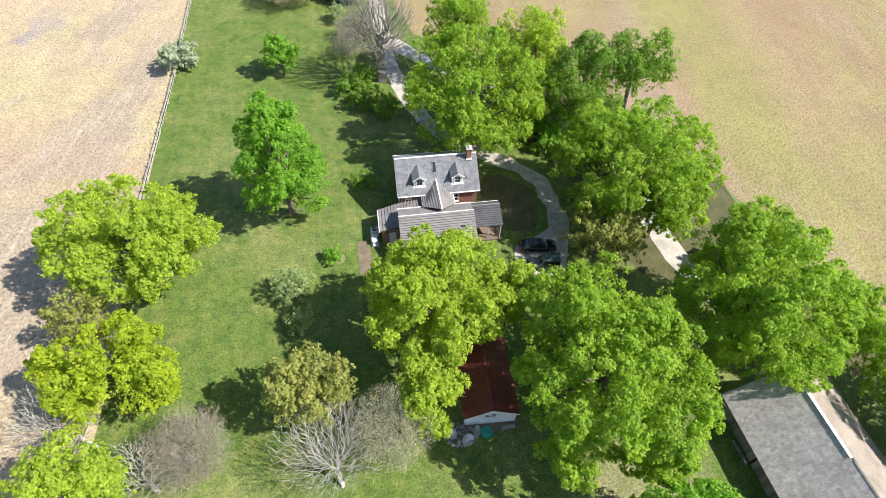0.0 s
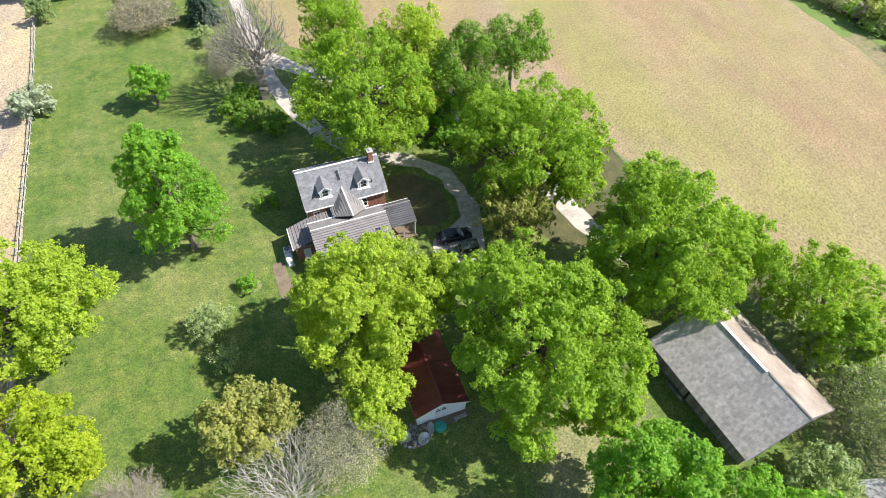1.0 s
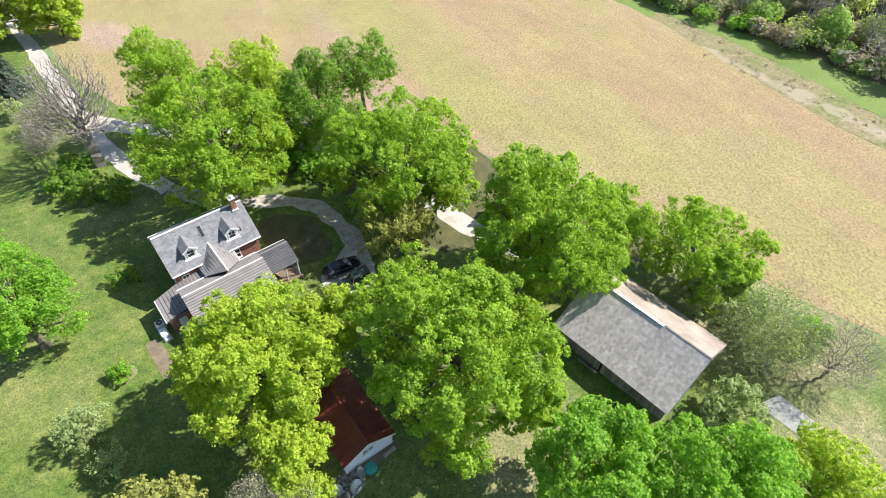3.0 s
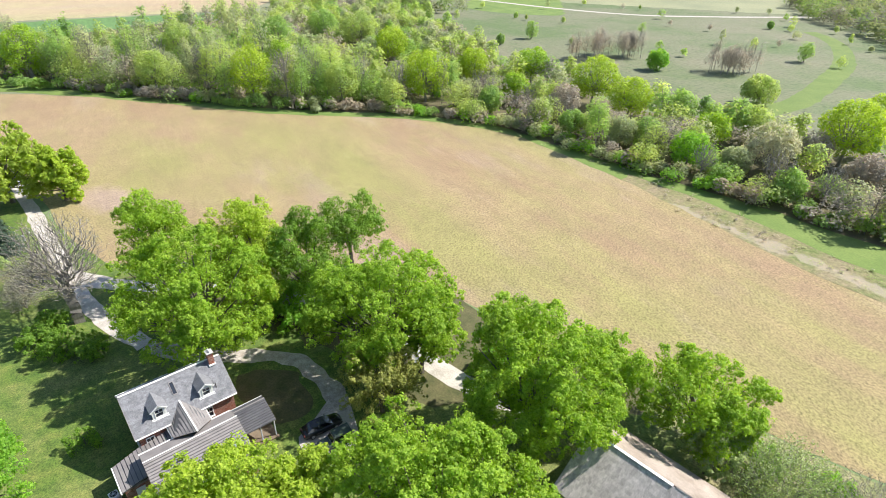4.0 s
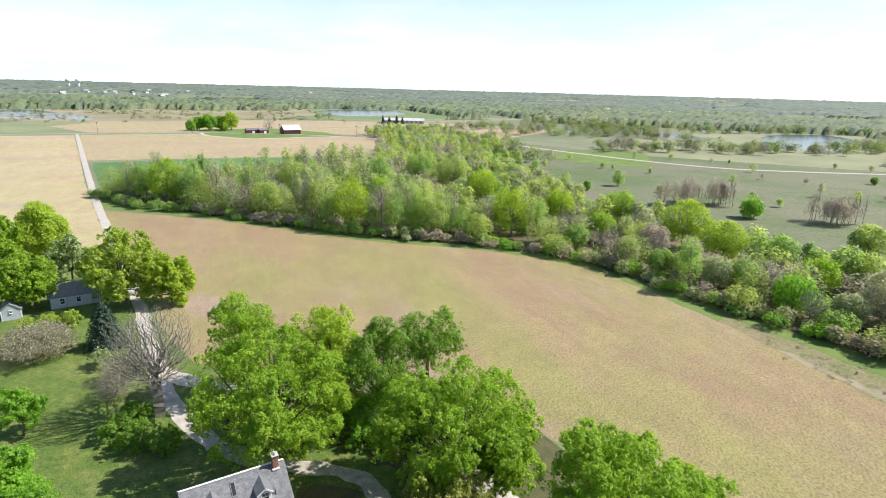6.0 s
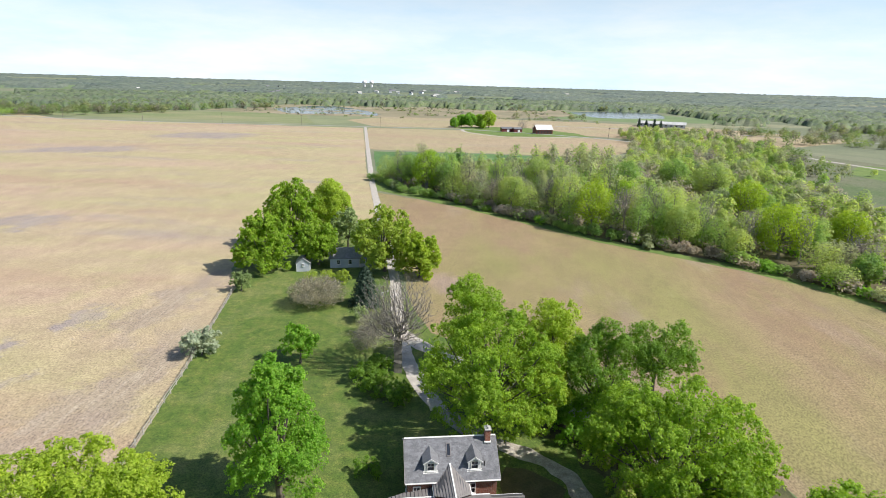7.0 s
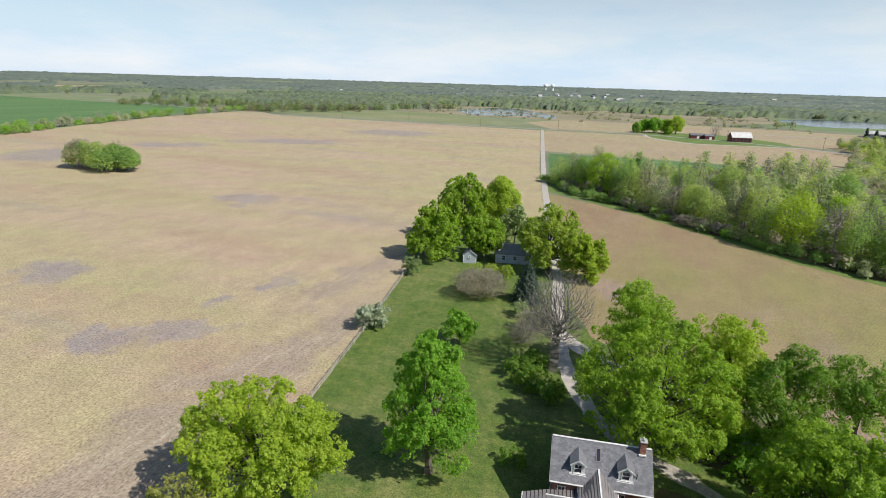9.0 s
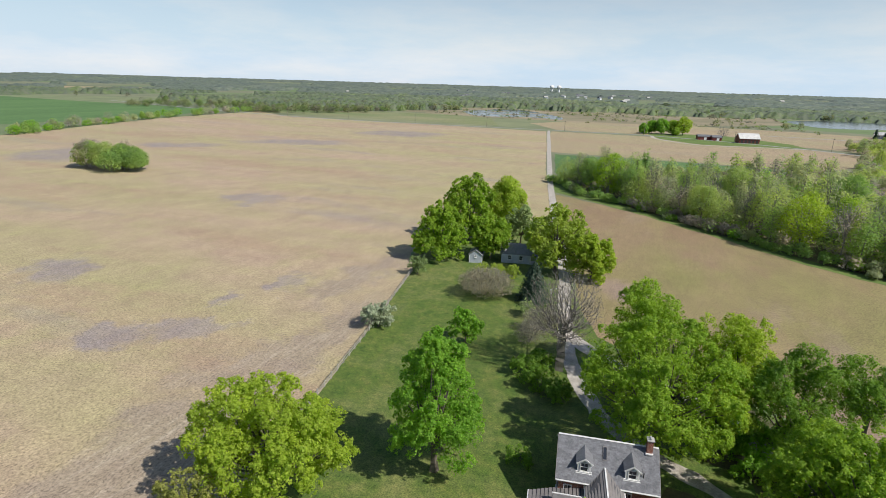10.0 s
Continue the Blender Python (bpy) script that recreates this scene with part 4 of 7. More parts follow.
def gable_wall(bm, u, v0, v1, z0, ze, zr, vr, thick):
    """A gable end in the plane x = u."""
    ring = [(v0, z0), (v1, z0), (v1, ze), (vr, zr), (v0, ze)]
    f = [bm.verts.new((u, v, z)) for v, z in ring]
    g = [bm.verts.new((u + thick, v, z)) for v, z in ring]
    bm.faces.new(f)
    bm.faces.new(g[::-1])
    for i in range(5):
        j = (i + 1) % 5
        bm.faces.new((f[j], f[i], g[i], g[j]))
    return bm


def window(parent, u, v, z, w, h, axis="v", out=-1, bars=True, frame_mat=None):
    """A sash window set proud of a wall: frame pieces, glazing bars, panes and a sill."""
    fm = frame_mat or WHITE
    root = part("window_frame", bmesh.new(), fm, parent)

    def at(du, dz, su, sz, depth, push):
        if axis == "v":
            return box((u + du, v + out * push, z + dz), (su, depth, sz))
        return box((u + out * push, v + du, z + dz), (depth, su, sz))

    bm = bmesh.new()
    for du, dz, su, sz in ((-w / 2, 0, 0.09, h + 0.09), (w / 2, 0, 0.09, h + 0.09), (0, h / 2, w - 0.09, 0.09), (0, -h / 2, w - 0.09, 0.09)):
        b = at(du, dz, su, sz, 0.1, 0.05)
        me = bpy.data.meshes.new("tmp")
        b.to_mesh(me)
        b.free()
        bm.from_mesh(me)
        bpy.data.meshes.remove(me)
    bm.to_mesh(root.data)
    bm.free()
    for s in (-1, 1):
        part("pane", at(0, s * h / 4, w - 0.1, h / 2 - 0.08, 0.03, 0.02), PANE, root, "dark window glass")
    part("meeting_rail", at(0, 0, w - 0.1, 0.06, 0.06, 0.04), fm, root)
    if bars:
        part("glazing_bar", at(0, h / 4, 0.035, h / 2 - 0.1, 0.04, 0.045), fm, root)
    part("sill", at(0, -h / 2 - 0.07, w + 0.2, 0.07, 0.2, 0.09), fm, root)
    return root


def farmhouse():
    h = thing("farmhouse", "red brick farmhouse with grey shingle roof, dormers and metal-roofed additions", "house", HOUSE)
    # main block
    t = 0.3
    part("wall", box((0, -3.65, 2.3), (10.2, t, 4.6)), BRICK, h)
    part("wall", box((0, 3.65, 2.3), (10.2, t, 4.6)), BRICK, h)
    part("gable_wall", gable_wall(bmesh.new(), -5.1, -3.5, 3.5, 0, 4.6, 7.2, 0, t), BRICK, h)
    part("gable_wall", gable_wall(bmesh.new(), 4.8, -3.5, 3.5, 0, 4.6, 7.2, 0, t), BRICK, h)
    for s in (-1, 1):
        e, r = 4.05 * s, (7.6, 4.6)
        roof = part("roof_slope", slab([(-5.45, 0, r[0]), (5.45, 0, r[0]), (5.45, e, r[1]), (-5.45, e, r[1])], 0.16), SHINGLE, h, "grey asphalt shingles")
        bm = bmesh.new()
        rng = random.Random(4 + s)
        rise = (Vector((0, e, r[1])) - Vector((0, 0, r[0]))).normalized()
        nrm = Vector((0, -rise.z * s, abs(rise.y)))
        nrm = Vector((0, abs(rise.z) * s, abs(rise.y)))
        length = math.hypot(4.05, 3.0)
        for i in range(24):
            x = -5.43 - rng.uniform(0, 0.3)
            while x < 5.42:
                x1 = x + rng.choice((0.3, 0.33, 0.36))
                lo, hi = max(x, -5.43), min(x1, 5.43)
                if hi - lo > 0.05:
                    p = Vector((0, 0, r[0])) + rise * (length * (i + 0.02) / 24) + nrm * 0.006
                    q = Vector((0, 0, r[0])) + rise * (length * (i + 1.0) / 24) + nrm * rng.uniform(0.016, 0.024)
                    vs = [bm.verts.new((lo + 0.006, p.y, p.z)), bm.verts.new((hi - 0.006, p.y, p.z)), bm.verts.new((hi - 0.006, q.y, q.z)), bm.verts.new((lo + 0.006, q.y, q.z))]
                    bm.faces.new(vs)
                x = x1
        tagged(part("shingles", bm, SHINGLE, roof), kind="stuff")
        part("fascia", box((0, e + 0.02 * s, r[1] - 0.09), (10.96, 0.05, 0.2)), WHITE, h, "white fascia board")
        part("gutter", box((0, e + 0.1 * s, r[1] - 0.06), (10.9, 0.12, 0.1), 0, 0.03), WHITE, h, "white gutter")
        for u in (-5.48, 5.48):
            a, b = Vector((u, 0, 7.6)), Vector((u, e, 4.6))
            part("barge_board", slab([a + Vector((-0.025, 0, 0.01)), a + Vector((0.025, 0, 0.01)), b + Vector((0.025, 0, 0.01)), b + Vector((-0.025, 0, 0.02))], 0.2), METALROOF, h)
    part("ridge_cap", box((0, 0, 7.61), (10.9, 0.26, 0.06), 0, 0.02), WHITE, h, "pale ridge vent")
    # chimney
    c = part("chimney", box((4.4, -0.35, 7.9), (0.62, 0.72, 1.7)), BRICK, h, "red brick chimney")
    part("chimney_cap", box((4.4, -0.35, 8.8), (0.8, 0.9, 0.12), 0, 0.02), CONCRETE, c)
    part("flashing", box((4.4, -0.62, 7.18), (0.8, 0.55, 0.14)), WHITE, c, "white flashing")
    for k in (-0.17, 0.17):
        part("flue_pot", tube((4.4, -0.35 + k, 8.85), (4.4, -0.35 + k, 9.1), 0.13, 0.11, 10), CONCRETE, c)
    # skylight
    a, b = (-0.55, -0.95), (-0.05, -1.9)
    z = lambda v: 7.6 + v * 3 / 4.05
    s = part("skylight", slab([(a[0], a[1] + 0.3, z(a[1] + 0.3) + 0.1), (b[0], a[1] + 0.3, z(a[1] + 0.3) + 0.1), (b[0], b[1], z(b[1]) + 0.1), (a[0], b[1], z(b[1]) + 0.1)], 0.14), METALROOF, h)
    part("pane", slab([(a[0] + 0.07, a[1] + 0.22, z(a[1] + 0.22) + 0.115), (b[0] - 0.07, a[1] + 0.22, z(a[1] + 0.22) + 0.115), (b[0] - 0.07, b[1] + 0.08, z(b[1] + 0.08) + 0.115), (a[0] + 0.07, b[1] + 0.08, z(b[1] + 0.08) + 0.115)], 0.02), PANE, s)
    for u in (3.55, 3.75):
        part("vent_pipe", tube((u, -2.55 - (u - 3.55) * 1.2, 5.5), (u, -2.55 - (u - 3.55) * 1.2, 6.15), 0.06), BLACKTRIM, h)
    # dormers
    for u in (-2.5, 2.55):
        d = part("dormer", bmesh.new(), SIDING, h, "gabled dormer with a white sash window")
        bm = bmesh.new()
        w, ze, zr, vf = 0.72, 6.45, 7.0, -3.05
        f = [bm.verts.new(p) for p in ((u - w, vf, 5.25), (u + w, vf, 5.25), (u + w, vf, ze), (u, vf, zr), (u - w, vf, ze))]
        g = [bm.verts.new((v.co.x, -0.75, v.co.z)) for v in f]
        bm.faces.new(f)
        for i in range(5):
            j = (i + 1) % 5
            bm.faces.new((f[j], f[i], g[i], g[j]))
        bm.to_mesh(d.data)
        bm.free()
        for s_ in (-1, 1):
            a, b, e = (u, vf - 0.25, zr + 0.1), (u, -0.62, zr + 0.1), u + s_ * (w + 0.2)
            part("dormer_roof", slab([a, b, (e, -1.3, ze - 0.02), (e, vf - 0.25, ze - 0.02)], 0.09), SHINGLE, d, "grey shingles")
            part("bargeboard", slab([(u, vf - 0.29, zr + 0.12), (u, vf - 0.24, zr + 0.12), (e, vf - 0.24, ze), (e, vf - 0.29, ze)], 0.16), WHITE, d)
            part("corner_board", box((u + s_ * (w - 0.09), vf - 0.02, 5.88), (0.2, 0.06, 1.14)), WHITE, d)
        window(d, u, vf - 0.005, 5.92, 0.82, 1.05)
        part("apron", slab([(u - 0.85, vf, 5.36), (u + 0.85, vf, 5.36), (u + 0.9, vf - 0.3, 5.13), (u - 0.9, vf - 0.3, 5.13)], 0.05), WHITE, d, "white flashing apron")
    # windows on the brick
    window(h, 2.2, -3.8, 3.4, 0.8, 1.3)
    window(h, -4.1, -3.8, 3.3, 0.8, 1.2)
    for v in (-1.6, 1.6):
        window(h, -5.1, v, 2.2, 0.9, 1.5, "u", -1)
        window(h, 5.1, v, 2.2, 0.9, 1.5, "u", 1)
        window(h, 5.1, v * 0.6, 5.3, 0.8, 1.3, "u", 1)
    # south addition
    part("wall", box((-0.85, -12.0, 1.35), (9.3, 0.25, 2.7)), BRICK, h)
    part("wall", box((-0.85, -5.95, 1.9), (9.3, 0.25, 3.8)), BRICK, h)
    part("gable_wall", gable_wall(bmesh.new(), -5.5, -11.87, -6.08, 0, 2.75, 4.55, -7.65, 0.25), BRICK, h)
    part("gable_wall", gable_wall(bmesh.new(), 3.55, -11.87, -6.08, 0, 2.75, 4.55, -7.65, 0.25), BRICK, h)
    roof = part("addition_roof", slab([(-5.7, -7.65, 4.7), (3.98, -7.65, 4.7), (3.98, -12.35, 2.62), (-5.7, -12.35, 2.62)], 0.14), METALROOF, h)
    course_roof(roof, (-5.72, -7.65, 4.71), (4.0, -7.65, 4.71), (4.0, -12.4, 2.63), (-5.72, -12.4, 2.63), 16, METALROOF, label="grey-brown lapped metal roofing")
    part("addition_roof", slab([(-5.7, -7.65, 4.7), (3.98, -7.65, 4.7), (3.98, -5.65, 3.95), (-5.7, -5.65, 3.95)], 0.14), METALROOF, h)
    part("ridge_flashing", box((-0.86, -7.65, 4.8), (9.76, 0.15, 0.05), 0, 0.012), WHITE, h, "white ridge flashing")
    part("gutter", box((-3.95, -5.58, 3.95), (3.6, 0.14, 0.12)), WHITE, h)
    part("gutter", box((2.9, -5.58, 3.95), (2.1, 0.14, 0.12)), WHITE, h)
    part("roof_vent", tube((-2.45, -9.2, 3.95), (-2.45, -9.2, 4.55), 0.07), BLACKTRIM, h)
    part("vent_hood", box((-2.45, -9.2, 4.55), (0.34, 0.2, 0.1), 0, 0.02), BLACKTRIM, h)
    c = part("white_chimney", box((2.05, -10.75, 3.6), (1.05, 0.75, 3.3)), SIDING, h, "white painted flat chimney")
    part("chimney_cap", box((2.05, -10.75, 5.28), (1.15, 0.85, 0.1)), METALROOF, c)
    # Black plate laid on the cap for the darkness inside the flue.
    part("flue_opening", box((2.05, -10.75, 5.335), (0.6, 0.36, 0.04)), BLACKTRIM, c)
    # cross gable between the two
    zr, ze = 5.75, 4.25
    for s_, e in ((-1, -2.3), (1, 1.8)):
        course_roof(h, (-0.25, -2.5, zr), (-0.1, -7.45, zr - 0.6), (e, -5.85, ze), (e, -3.2, ze), 7, METALROOF)
    part("ridge_flashing", slab([(-0.33, -2.5, zr + 0.08), (-0.17, -2.5, zr + 0.08), (0.0, -7.5, zr - 0.54), (-0.16, -7.5, zr - 0.54)], 0.06), WHITE, h)
    part("wall", box((-0.25, -4.8, 2.1), (3.7, 2.2, 4.2)), BRICK, h)
    part("valley_gutter", slab([(-2.42, -3.4, 4.24), (-2.24, -3.4, 4.24), (-2.2, -5.9, 4.24), (-2.38, -5.9, 4.24)], 0.12), WHITE, h)
    part("valley_gutter", slab([(1.76, -3.7, 4.22), (1.94, -3.7, 4.22), (1.9, -5.8, 4.22), (1.72, -5.8, 4.22)], 0.12), WHITE, h)
    # west wing, sloping down to the west
    course_roof(h, (-2.3, -3.25, 3.75), (-2.3, -7.75, 3.75), (-8.25, -7.95, 2.5), (-8.25, -4.1, 2.5), 14, METALROOF)
    part("wing_roof", slab([(-2.3, -3.3, 3.7), (-2.3, -7.75, 3.7), (-8.2, -7.92, 2.46), (-8.2, -4.15, 2.46)], 0.08), METALROOF, h)
    part("eave_trim", slab([(-8.22, -4.05, 2.56), (-8.34, -4.05, 2.54), (-8.34, -8.0, 2.54), (-8.22, -8.0, 2.56)], 0.16), WHITE, h)
    part("wall", box((-6.8, -7.7, 1.2), (2.3, 0.25, 2.4)), BRICK, h)
    part("wall", box((-7.85, -6.0, 1.1), (0.25, 3.0, 2.2)), BRICK, h)
    part("wall", box((-5.2, -4.45, 1.15), (5.4, 0.25, 2.3)), BRICK, h)
    d = part("door", box((-6.6, -7.86, 1.03), (0.9, 0.06, 2.06), 0, 0.01), SIDING, h, "pale side door")
    part("door_handle", box((-6.28, -7.92, 1.0), (0.05, 0.06, 0.12)), STEEL, d)
    # east porch
    course_roof(h, (4.15, -6.2, 3.9), (7.75, -6.2, 3.9), (7.7, -9.05, 2.85), (4.15, -9.05, 2.85), 10, METALDARK, label="charcoal lapped metal roofing")
    part("porch_roof", slab([(3.7, -6.2, 3.88), (7.75, -6.2, 3.88), (7.75, -5.3, 3.55), (3.7, -5.3, 3.55)], 0.1), METALDARK, h)
    part("porch_roof", slab([(4.15, -6.2, 3.84), (7.72, -6.2, 3.84), (7.67, -9.0, 2.8), (4.15, -9.0, 2.8)], 0.06), METALDARK, h)
    part("ridge_flashing", box((5.9, -6.2, 3.96), (3.7, 0.16, 0.05)), METALROOF, h)
    part("barge_board", slab([(3.7, -5.3, 3.57), (7.75, -5.3, 3.57), (7.75, -5.22, 3.55), (3.7, -5.22, 3.55)], 0.12), WHITE, h)
    for u, v in ((7.5, -8.8), (5.9, -8.8), (7.5, -5.6)):
        part("porch_post", box((u, v, 1.4), (0.14, 0.14, 2.7), 0, 0.02), GREYSIDING, h)
    # The floor's dark soil colour stands for shade under the porch roof.
    part("porch_floor", box((5.9, -7.2, 0.15), (3.7, 3.9, 0.3), 0, 0.03), SOIL, h)
    part("porch_beam", box((5.85, -8.8, 2.72), (3.5, 0.14, 0.2)), GREYSIDING, h)
    d = part("door", box((3.86, -7.4, 1.35), (0.06, 0.92, 2.06), 0, 0.01), GREYSIDING, h, "grey house door")
    part("door_handle", box((3.92, -7.05, 1.3), (0.06, 0.05, 0.12)), STEEL, d)
    part("floor_plinth", box((0, 0, 0.1), (10.3, 7.4, 0.2)), CONCRETE, h)


farmhouse()


def generator():
    g = thing("air_conditioner", "white outdoor cooling unit with round fan grille beside the brick wing", "air conditioner", HOUSE @ pose(-8.95, -6.0, 0, 0, 0, 4))
    part("pad", box((0, 0, 0.06), (1.1, 1.1, 0.12)), CONCRETE, g)
    part("casing", box((0, 0, 0.56), (0.9, 0.9, 0.88), 0, 0.05), SIDING, g)
    part("fan_opening", tube((0, 0, 0.99), (0, 0, 1.03), 0.36, n=20), BLACKTRIM, g)
    bm = bmesh.new()
    for k in range(6):
        a = math.pi * k / 6
        add_box(bm, (0, 0, 1.05), (0.76, 0.02, 0.02), a)
    bmesh.ops.create_cone(bm, cap_ends=True, segments=16, radius1=0.1, radius2=0.1, depth=0.03, matrix=Matrix.Translation((0, 0, 1.06)))
    part("fan_grille", bm, STEEL, g)
    b = thing("generator", "low white standby generator box on a concrete pad", "generator", HOUSE @ pose(-9.0, -7.5, 0, 0, 0, 4))
    part("pad", box((0, 0, 0.05), (1.0, 1.7, 0.1)), CONCRETE, b)
    part("casing", box((0, 0.1, 0.45), (0.75, 1.25, 0.7), 0, 0.06), SIDING, b)
    part("lid", box((0, 0.1, 0.84), (0.82, 1.3, 0.1), 0, 0.03), WHITE, b)
    part("front_step", box((0, -0.72, 0.25), (0.7, 0.3, 0.35), 0, 0.03), GREYSIDING, b)


generator()


# ---- garden shed ----
def shed():
    s = thing("garden_shed", "white gabled shed with a dark red metal roof", "shed", pose(5.35, 22.3, 0, 0, 0, 7.5))
    w, ln, ze, zr = 2.75, 8.6, 2.35, 3.75
    part("gable_wall", gable_wall(bmesh.new(), 0, -w + 0.1, w - 0.1, 0, ze - 0.05, zr - 0.1, 0, 0.12), SIDING, s)
    s.children[-1].matrix_local = pose(0, 0.12, 0, 0, 0, -90)
    g = part("gable_wall", gable_wall(bmesh.new(), 0, -w + 0.1, w - 0.1, 0, ze - 0.05, zr - 0.1, 0, 0.12), SIDING, s)
    g.matrix_local = pose(0, ln, 0, 0, 0, -90)
    for k in (-1, 1):
        part("wall", box((k * (w - 0.16), ln / 2, ze / 2 - 0.05), (0.12, ln - 0.3, ze - 0.1)), SIDING, s)
        e = k * (w + 0.15)
        for i in range(9):
            y0, y1 = -0.25 + i * (ln + 0.5) / 9, -0.25 + (i + 1) * (ln + 0.5) / 9 - 0.01
            p = part("roof_panel", slab([(0, y0, zr), (0, y1, zr), (e, y1, ze - 0.08), (e, y0, ze - 0.08)], 0.05), REDROOF, s, "dark red ribbed metal panel" if i == 0 else "")
            part("rib", slab([(0, y1 - 0.05, zr + 0.035), (0, y1 + 0.01, zr + 0.035), (e, y1 + 0.01, ze - 0.045), (e, y1 - 0.05, ze - 0.045)], 0.05), REDROOF, p)
        part("barge_board", slab([(0, -0.3, zr + 0.02), (0, -0.25, zr + 0.02), (e, -0.25, ze - 0.06), (e, -0.3, ze - 0.06)], 0.16), WHITE, s)
    part("ridge_cap", box((0, ln / 2, zr + 0.03), (0.24, ln + 0.5, 0.06), 0, 0.02), REDROOF, s)
    f = window(s, -0.1, 0.0, 2.2, 1.25, 0.75, "v", -1)
    part("mullion", box((-0.1, -0.05, 2.2), (0.1, 0.1, 0.75)), WHITE, f)


shed()


def garden_clutter():
    def W(x, y, z=0, rz=0):
        return pose(5.35, 22.3, 0, 0, 0, 7.5) @ pose(x, y, z, 0, 0, rz)

    t = thing("turtle_sandbox", "round teal plastic tub with a raised lid rim beside the shed", "sandbox", W(-0.5, -1.0))
    part("tub", tube((0, 0, 0), (0, 0, 0.32), 0.58, 0.66, 20), TEAL, t)
    bm = bmesh.new()
    bmesh.ops.create_uvsphere(bm, u_segments=18, v_segments=8, radius=0.54, matrix=Matrix.Translation((0, 0, 0.3)) @ Matrix.Diagonal((1, 1, 0.42, 1)))
    part("lid", bm, TEAL, t, smooth=True)
    part("lid_knob", tube((0, 0, 0.5), (0, 0, 0.6), 0.17, 0.13, 12), TEAL, t)
    b = thing("garden_bench", "weathered pale bench standing by the shed wall", "bench", W(1.8, -0.75, 0, 6))
    part("seat", box((0, 0, 0.44), (1.4, 0.42, 0.06), 0, 0.015), FENCEWOOD, b)
    for k in (-0.55, 0.55):
        part("leg", box((k, 0, 0.21), (0.08, 0.36, 0.42)), FENCEWOOD, b)
    bed = zone("gravel_bed", [(1.0, 22.2), (3.2, 22.4), (4.2, 20.9), (2.8, 19.6), (1.2, 20.0), (0.4, 21.2)], 0.07, SOIL, "bare stony bed beside the shed", "bed", 0.2, 0.5, True)
    brick = zone("brick_border", [(3.2, 22.0), (8.4, 22.8), (8.6, 21.9), (3.5, 20.9)], 0.075, SOIL, "strip of brown soil and brick under the shed wall", "border", 0.1, 0.5)
    for i, (x, y, r) in enumerate(((1.3, 20.9, 0.62), (3.05, 20.35, 0.7), (4.0, 21.3, 0.6))):
        d = thing("satellite_dish", "grey oval dish lying tilted on the stony bed", "dish", pose(x, y, 0.42, 20 + 12 * i, 10 - 9 * i, 40 * i), "dishes beside the shed")
        bm = bmesh.new()
        bmesh.ops.create_uvsphere(bm, u_segments=18, v_segments=10, radius=r, matrix=Matrix.Diagonal((1, 0.85, 0.28, 1)))
        bmesh.ops.delete(bm, geom=[v for v in bm.verts if v.co.z > 0.01], context="VERTS")
        bmesh.ops.solidify(bm, geom=bm.faces[:], thickness=0.03)
        part("reflector", bm, STEEL, d, smooth=True)
        part("feed_arm", tube((0, -r * 0.7, -0.05), (0, 0, 0.4), 0.02), BLACKTRIM, d)
        part("mount", tube((0, 0, -0.16), (0, 0, -0.42), 0.05), STEEL, d)
    rng = random.Random(8)
    stones = thing("stone_heap", "low heap of grey field stones on bare ground", "stones", pose(0, 0, 0), kind="stuff")
    bm = bmesh.new()
    for _ in range(150):
        a, q = rng.uniform(0, 6.28), rng.uniform(0, 1) ** 0.5
        r = rng.uniform(0.07, 0.2)
        bmesh.ops.create_icosphere(bm, subdivisions=1, radius=r, matrix=Matrix.Translation((2.3 + q * 1.7 * math.cos(a), 20.95 + q * 1.25 * math.sin(a), 0.07 + r * 0.3)) @ Matrix.Rotation(rng.uniform(0, 3), 4, "Z") @ Matrix.Diagonal((1, rng.uniform(0.6, 1), rng.uniform(0.5, 0.8), 1)))
    ob = part("stones", bm, STONE, stones)
    ob["kind"] = "stuff"


garden_clutter()

# ---- barn ----
BARN = pose(36.6, 19.1, 0, 0, 0, 12.8)


